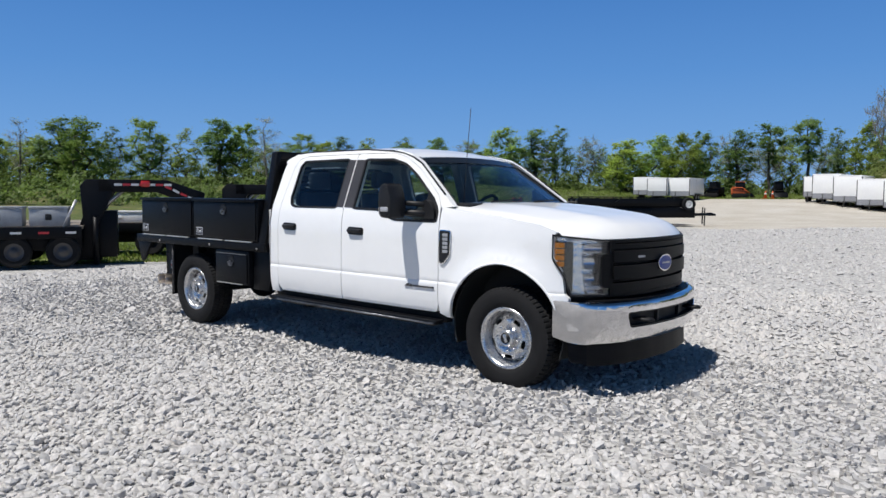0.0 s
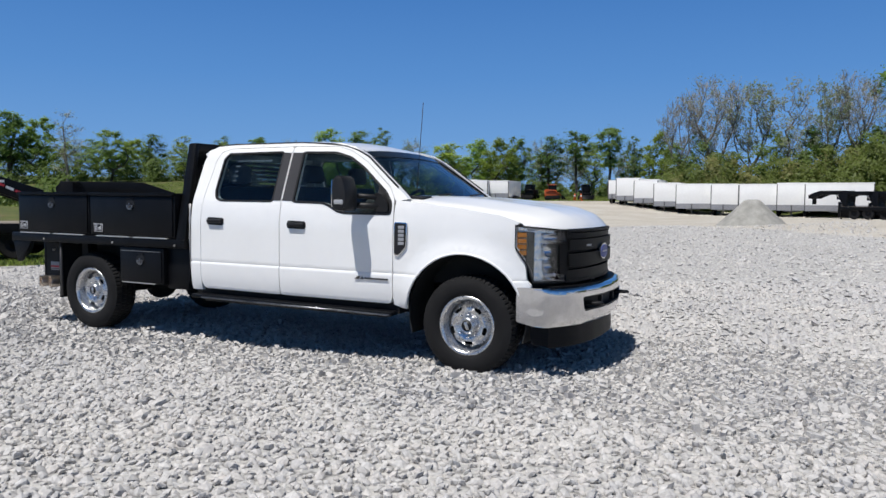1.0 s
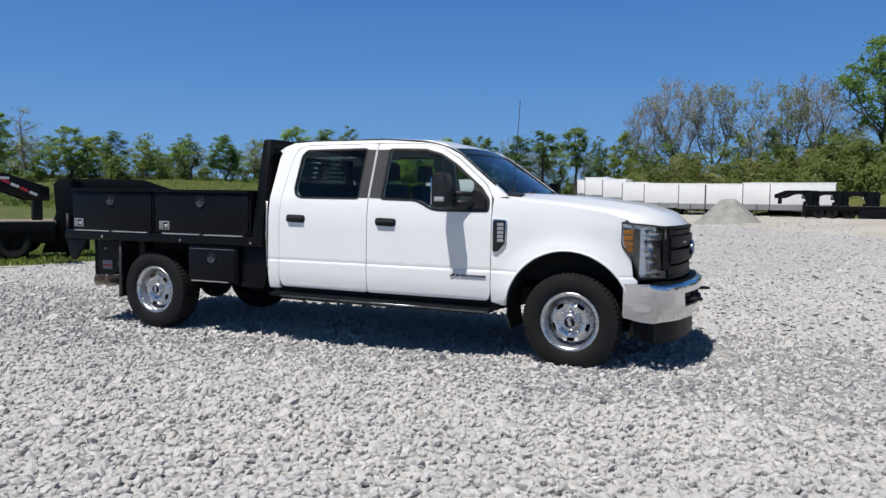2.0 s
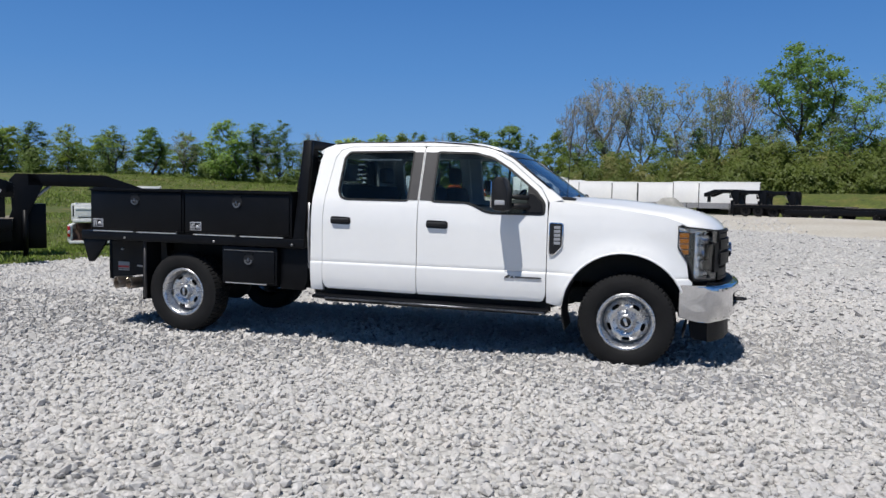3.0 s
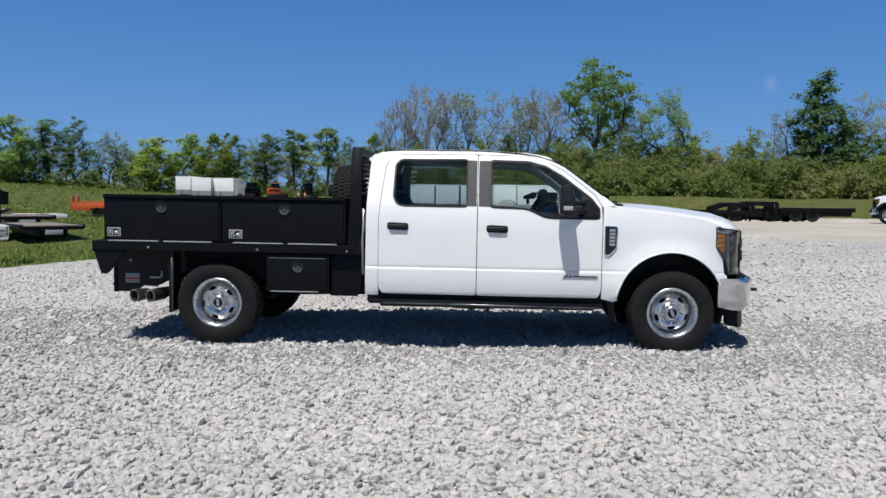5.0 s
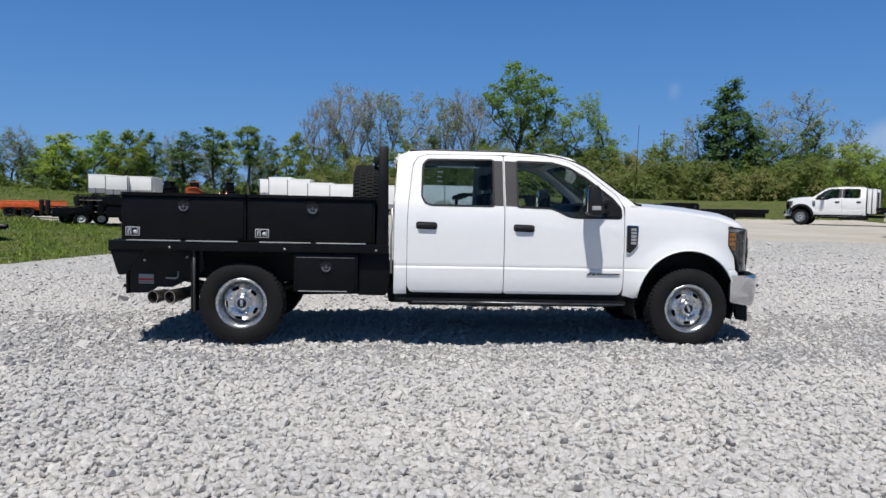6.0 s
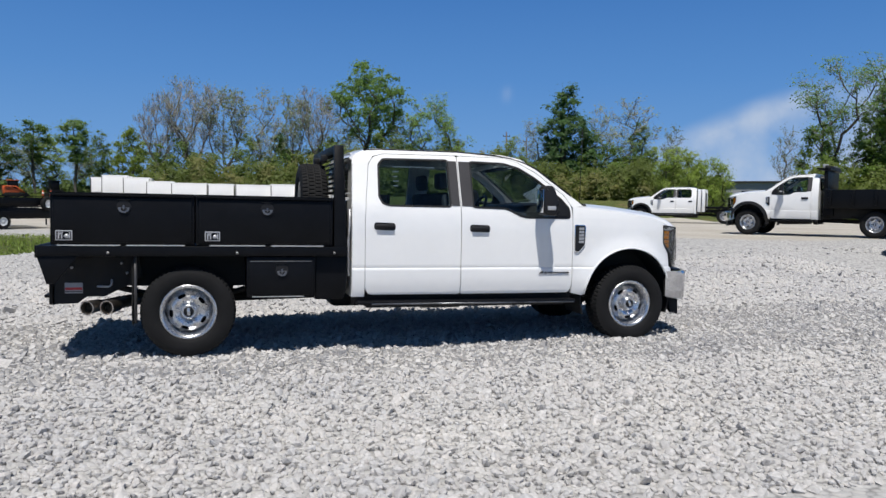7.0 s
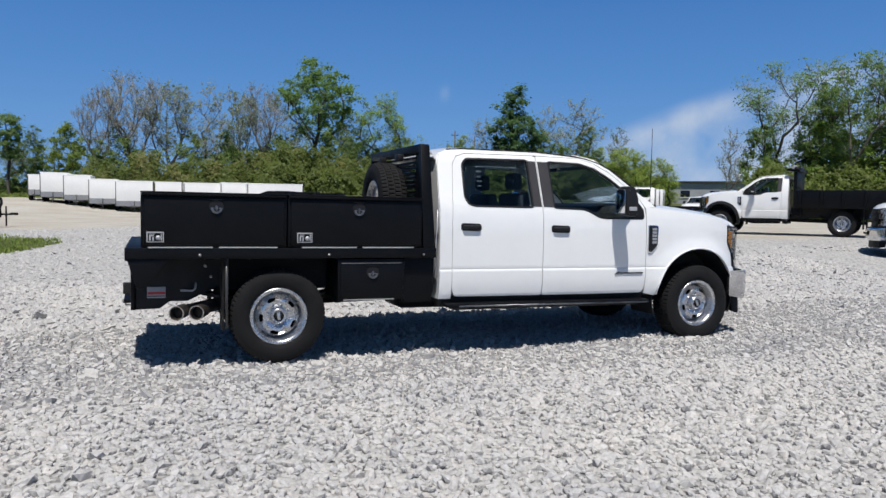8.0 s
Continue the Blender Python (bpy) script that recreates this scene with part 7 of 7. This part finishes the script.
# fan-shaped trees on the bank, the great lobed one, and what stands round them
for kind, az, top, width in (
        ("fan", 96.2, 12.6, 5.4), ("fan", 93.9, 14.4, 8.0), ("vase", 91.4, 13.8, 6.6), ("thin", 88.6, 13.6, 4.8), ("vase", 86.5, 13.2, 4.8), ("fan", 84.8, 13.9, 6.0), ("thin", 82.9, 11.0, 4.4), ("lobed", 80.8, 17.6, 11.0),
        ("thin", 78.6, 11.2, 4.6), ("spread", 76.1, 13.7, 8.0), ("light", 73.8, 8.0, 4.0), ("airy", 95.0, 9.6, 4.6), ("bushy", 89.8, 9.2, 4.8), ("dark", 87.6, 9.4, 4.4), ("bushy", 83.6, 8.8, 4.8), ("airy", 78.0, 9.0, 4.6), ("light", 74.8, 8.8, 4.2)):
    plant(kind, az, 87 + trng.uniform(-1.5, 1.5), top, width)
# beyond the gap: the pointed tree among pale ones
for kind, az, top, width in (
        ("light", 69.8, 10.2, 4.2), ("thin", 68.3, 11.7, 5.0), ("bushy", 66.9, 8.0, 6.0), ("cone", 65.6, 16.3, 7.6), ("light", 63.8, 11.0, 4.2), ("thin", 63.0, 13.0, 4.4), ("dense", 62.3, 9.0, 4.8), ("thin", 60.9, 14.0, 7.8), ("airy", 60.2, 11.4, 4.4),
        ("light", 59.3, 8.8, 4.6), ("thin", 57.9, 10.5, 3.4), ("dense", 64.6, 7.6, 5.0), ("bushy", 61.2, 7.6, 5.4)):
    plant(kind, az, 90 + trng.uniform(-1.5, 1.5), top, width)
plant("shrub", 57.6, 76, 7.4, 5.6)
plant("shrub", 55.3, 76, 6.4, 4.6)
# the tall layered trees past the dump truck
for kind, az, top, width in (
        ("thin", 50.3, 7.8, 2.8), ("dense", 48.4, 8.7, 4.2), ("locust", 46.4, 13.7, 9.0), ("airy", 44.3, 12.0, 5.2), ("locust", 41.9, 13.7, 7.4), ("dense", 45.2, 7.4, 5.6), ("bushy", 43.0, 7.8, 5.6), ("round", 43.4, 10.4, 4.8),
        ("dense", 40.6, 8.2, 5.8), ("locust", 39.4, 13.2, 7.0), ("locust", 36.8, 12.6, 7.0), ("dense", 38.0, 8.4, 6.0), ("dense", 34.6, 9.5, 6.4), ("locust", 33.4, 12.8, 7.0)):
    plant(kind, az, 66 + trng.uniform(-1, 1), top, width)


def thicket(name, spans, bushes, leaves, size, mat, label, seed):
    """Low brush along stretches of bearing (az0, az1, near, far, height): many bushes, each a heap of leafy tufts."""
    rng = np.random.default_rng(seed)
    cs = []
    total = sum(abs(a1 - a0) * (near + far) for a0, a1, near, far, _ in spans)
    for a0, a1, near, far, high in spans:
        n = int(bushes * abs(a1 - a0) * (near + far) / total)
        a = np.radians(rng.uniform(min(a0, a1), max(a0, a1), n))
        d = rng.uniform(near, far, n)
        x, y = 3 + d * np.cos(a), -7 + d * np.sin(a)
        z = land(x, y)
        wide = rng.uniform(0.8, 1.9, n)
        tall = high * rng.uniform(0.3, 1.0, n) ** 1.2
        for k in range(n):
            m = 4 + int(4 * tall[k])
            p = rng.normal(0, 0.5, (m, 3))
            p[:, 2] = rng.random(m) ** 0.9
            taper = np.clip(1.15 - 0.7 * p[:, 2:3], 0.2, 1)
            cs.append(np.concatenate([p[:, :2] * wide[k] * taper, p[:, 2:3] * tall[k]], 1) + np.array([x[k], y[k], z[k]]))
    v, f = leaf_tufts(rng, np.concatenate(cs), leaves, size, 0.62)
    return tagged(mesh_from(name, v, f, mat), label, "brush", kind="stuff")


thicket("brush", [(97, 70, 78, 88, 5.2), (97, 71, 75, 79, 3.0), (70, 54, 80, 90, 4.6), (49, 30, 58, 65, 4.4)], 640, 34, 0.145, BRUSH, "tangled green brush under the trees", 5)
thicket("brush", [(97, 71, 77, 87, 5.4), (70, 55, 80, 90, 3.2)], 110, 30, 0.140, BRUSH_BROWN, "dry brown brush under the trees", 6)
thicket("brush", [(97, 70, 82, 91, 6.8), (165, 97, 94, 104, 2.6), (168, 139, 56, 74, 2.3), (49, 30, 63, 69, 5.2), (70, 54, 86, 94, 5.6)], 620, 28, 0.165, BRUSH_DEEP, "deep green undergrowth between the tree trunks", 7)


def meadow(x0, x1, y0, y1, count, high, seed, broad=1.0):
    """Grass blades on the turf."""
    rng = np.random.default_rng(seed)
    x, y = rng.uniform(x0, x1, count), rng.uniform(y0, y1, count)
    keep = turf_of(x, y) > rng.uniform(0.3, 0.7, count)
    x, y = x[keep], y[keep]
    n = len(x)
    p = np.stack([x, y, land(x, y) - 0.02], -1)
    a = rng.uniform(0, 2 * math.pi, n)
    side = np.stack([np.cos(a), np.sin(a), np.zeros(n)], -1) * (0.012 + 0.014 * rng.random((n, 1))) * broad
    clump = 0.45 + 0.75 * np.clip(np.sin(x * 1.7) * np.cos(y * 1.3 + x) + 0.4, 0, 1)
    tip = np.stack([rng.normal(0, 0.35, n), rng.normal(0, 0.35, n), np.ones(n)], -1) * (high * clump * rng.uniform(0.4, 1.2, n))[:, None]
    v = np.stack([p - side, p + side, p + tip], 1)
    ob = mesh_from("grass", v.reshape(-1, 3), np.arange(n * 3).reshape(-1, 3), BLADE)
    return tagged(ob, "uneven spring grass beside the gravel", "grass", kind="stuff")


meadow(-24, -2, -3, 30, 90000, 0.11, 31)
meadow(-60, -4, 26, 88, 70000, 0.2, 32, 2.0)


# ---- thin cloud far off ----
def far_cloud():
    m = bpy.data.materials.new("thin_cloud")
    m.use_nodes = True
    n, l = m.node_tree.nodes, m.node_tree.links
    n.remove(n["Principled BSDF"])
    tr, em, mx, tc, no, mr = (n.new("ShaderNode" + k) for k in ("BsdfTransparent", "Emission", "MixShader", "TexCoord", "TexNoise", "MapRange"))
    em.inputs["Color"].default_value = (0.80, 0.88, 1.0, 1)
    em.inputs["Strength"].default_value = 0.74
    at = n.new("ShaderNodeAttribute")
    at.attribute_name = "veil"
    no.inputs["Scale"].default_value, no.inputs["Detail"].default_value = 0.006, 7
    l.new(tc.outputs["Object"], no.inputs["Vector"])
    mr.inputs["From Min"].default_value, mr.inputs["From Max"].default_value = 0.30, 0.75
    l.new(no.outputs["Fac"], mr.inputs["Value"])
    mu = n.new("ShaderNodeMath")
    mu.operation = "MULTIPLY"
    l.new(mr.outputs[0], mu.inputs[0]), l.new(at.outputs["Fac"], mu.inputs[1])
    l.new(mu.outputs[0], mx.inputs[0]), l.new(tr.outputs[0], mx.inputs[1]), l.new(em.outputs[0], mx.inputs[2])
    l.new(mx.outputs[0], n["Material Output"].inputs[0])
    azs, els = np.linspace(74, 14, 200), np.linspace(0.5, 13, 60)
    A, E = np.meshgrid(np.radians(azs), np.radians(els), indexing="ij")
    D = 2500
    P = np.stack([3 + D * np.cos(A) * np.cos(E), -7 + D * np.sin(A) * np.cos(E), D * np.sin(E)], -1)
    a, e = np.degrees(A), np.degrees(E)
    top = np.interp(a, [14, 30, 44, 48, 52, 56, 60, 64], [13, 12, 9.8, 9.0, 7.8, 6.2, 4.2, 2.0])
    veil = 0.75 * smoothstep((top - e) / 1.7) * smoothstep((65 - a) / 7) * smoothstep((a - 14) / 6)
    veil += 0.22 * np.exp(-((a - 69.0) / 0.35) ** 2 - ((e - 8.3) / 0.5) ** 2)
    idx = np.arange(A.size).reshape(A.shape)
    f = np.stack([idx[:-1, :-1], idx[1:, :-1], idx[1:, 1:], idx[:-1, 1:]], -1).reshape(-1, 4)
    ob = mesh_from("backdrop", P.reshape(-1, 3), f, m, smooth=True)
    at = ob.data.attributes.new("veil", "FLOAT", "POINT")
    at.data.foreach_set("value", veil.astype(np.float32).ravel())
    return tagged(ob, "thin white cloud low in the blue sky", "sky", kind="structure")


far_cloud()
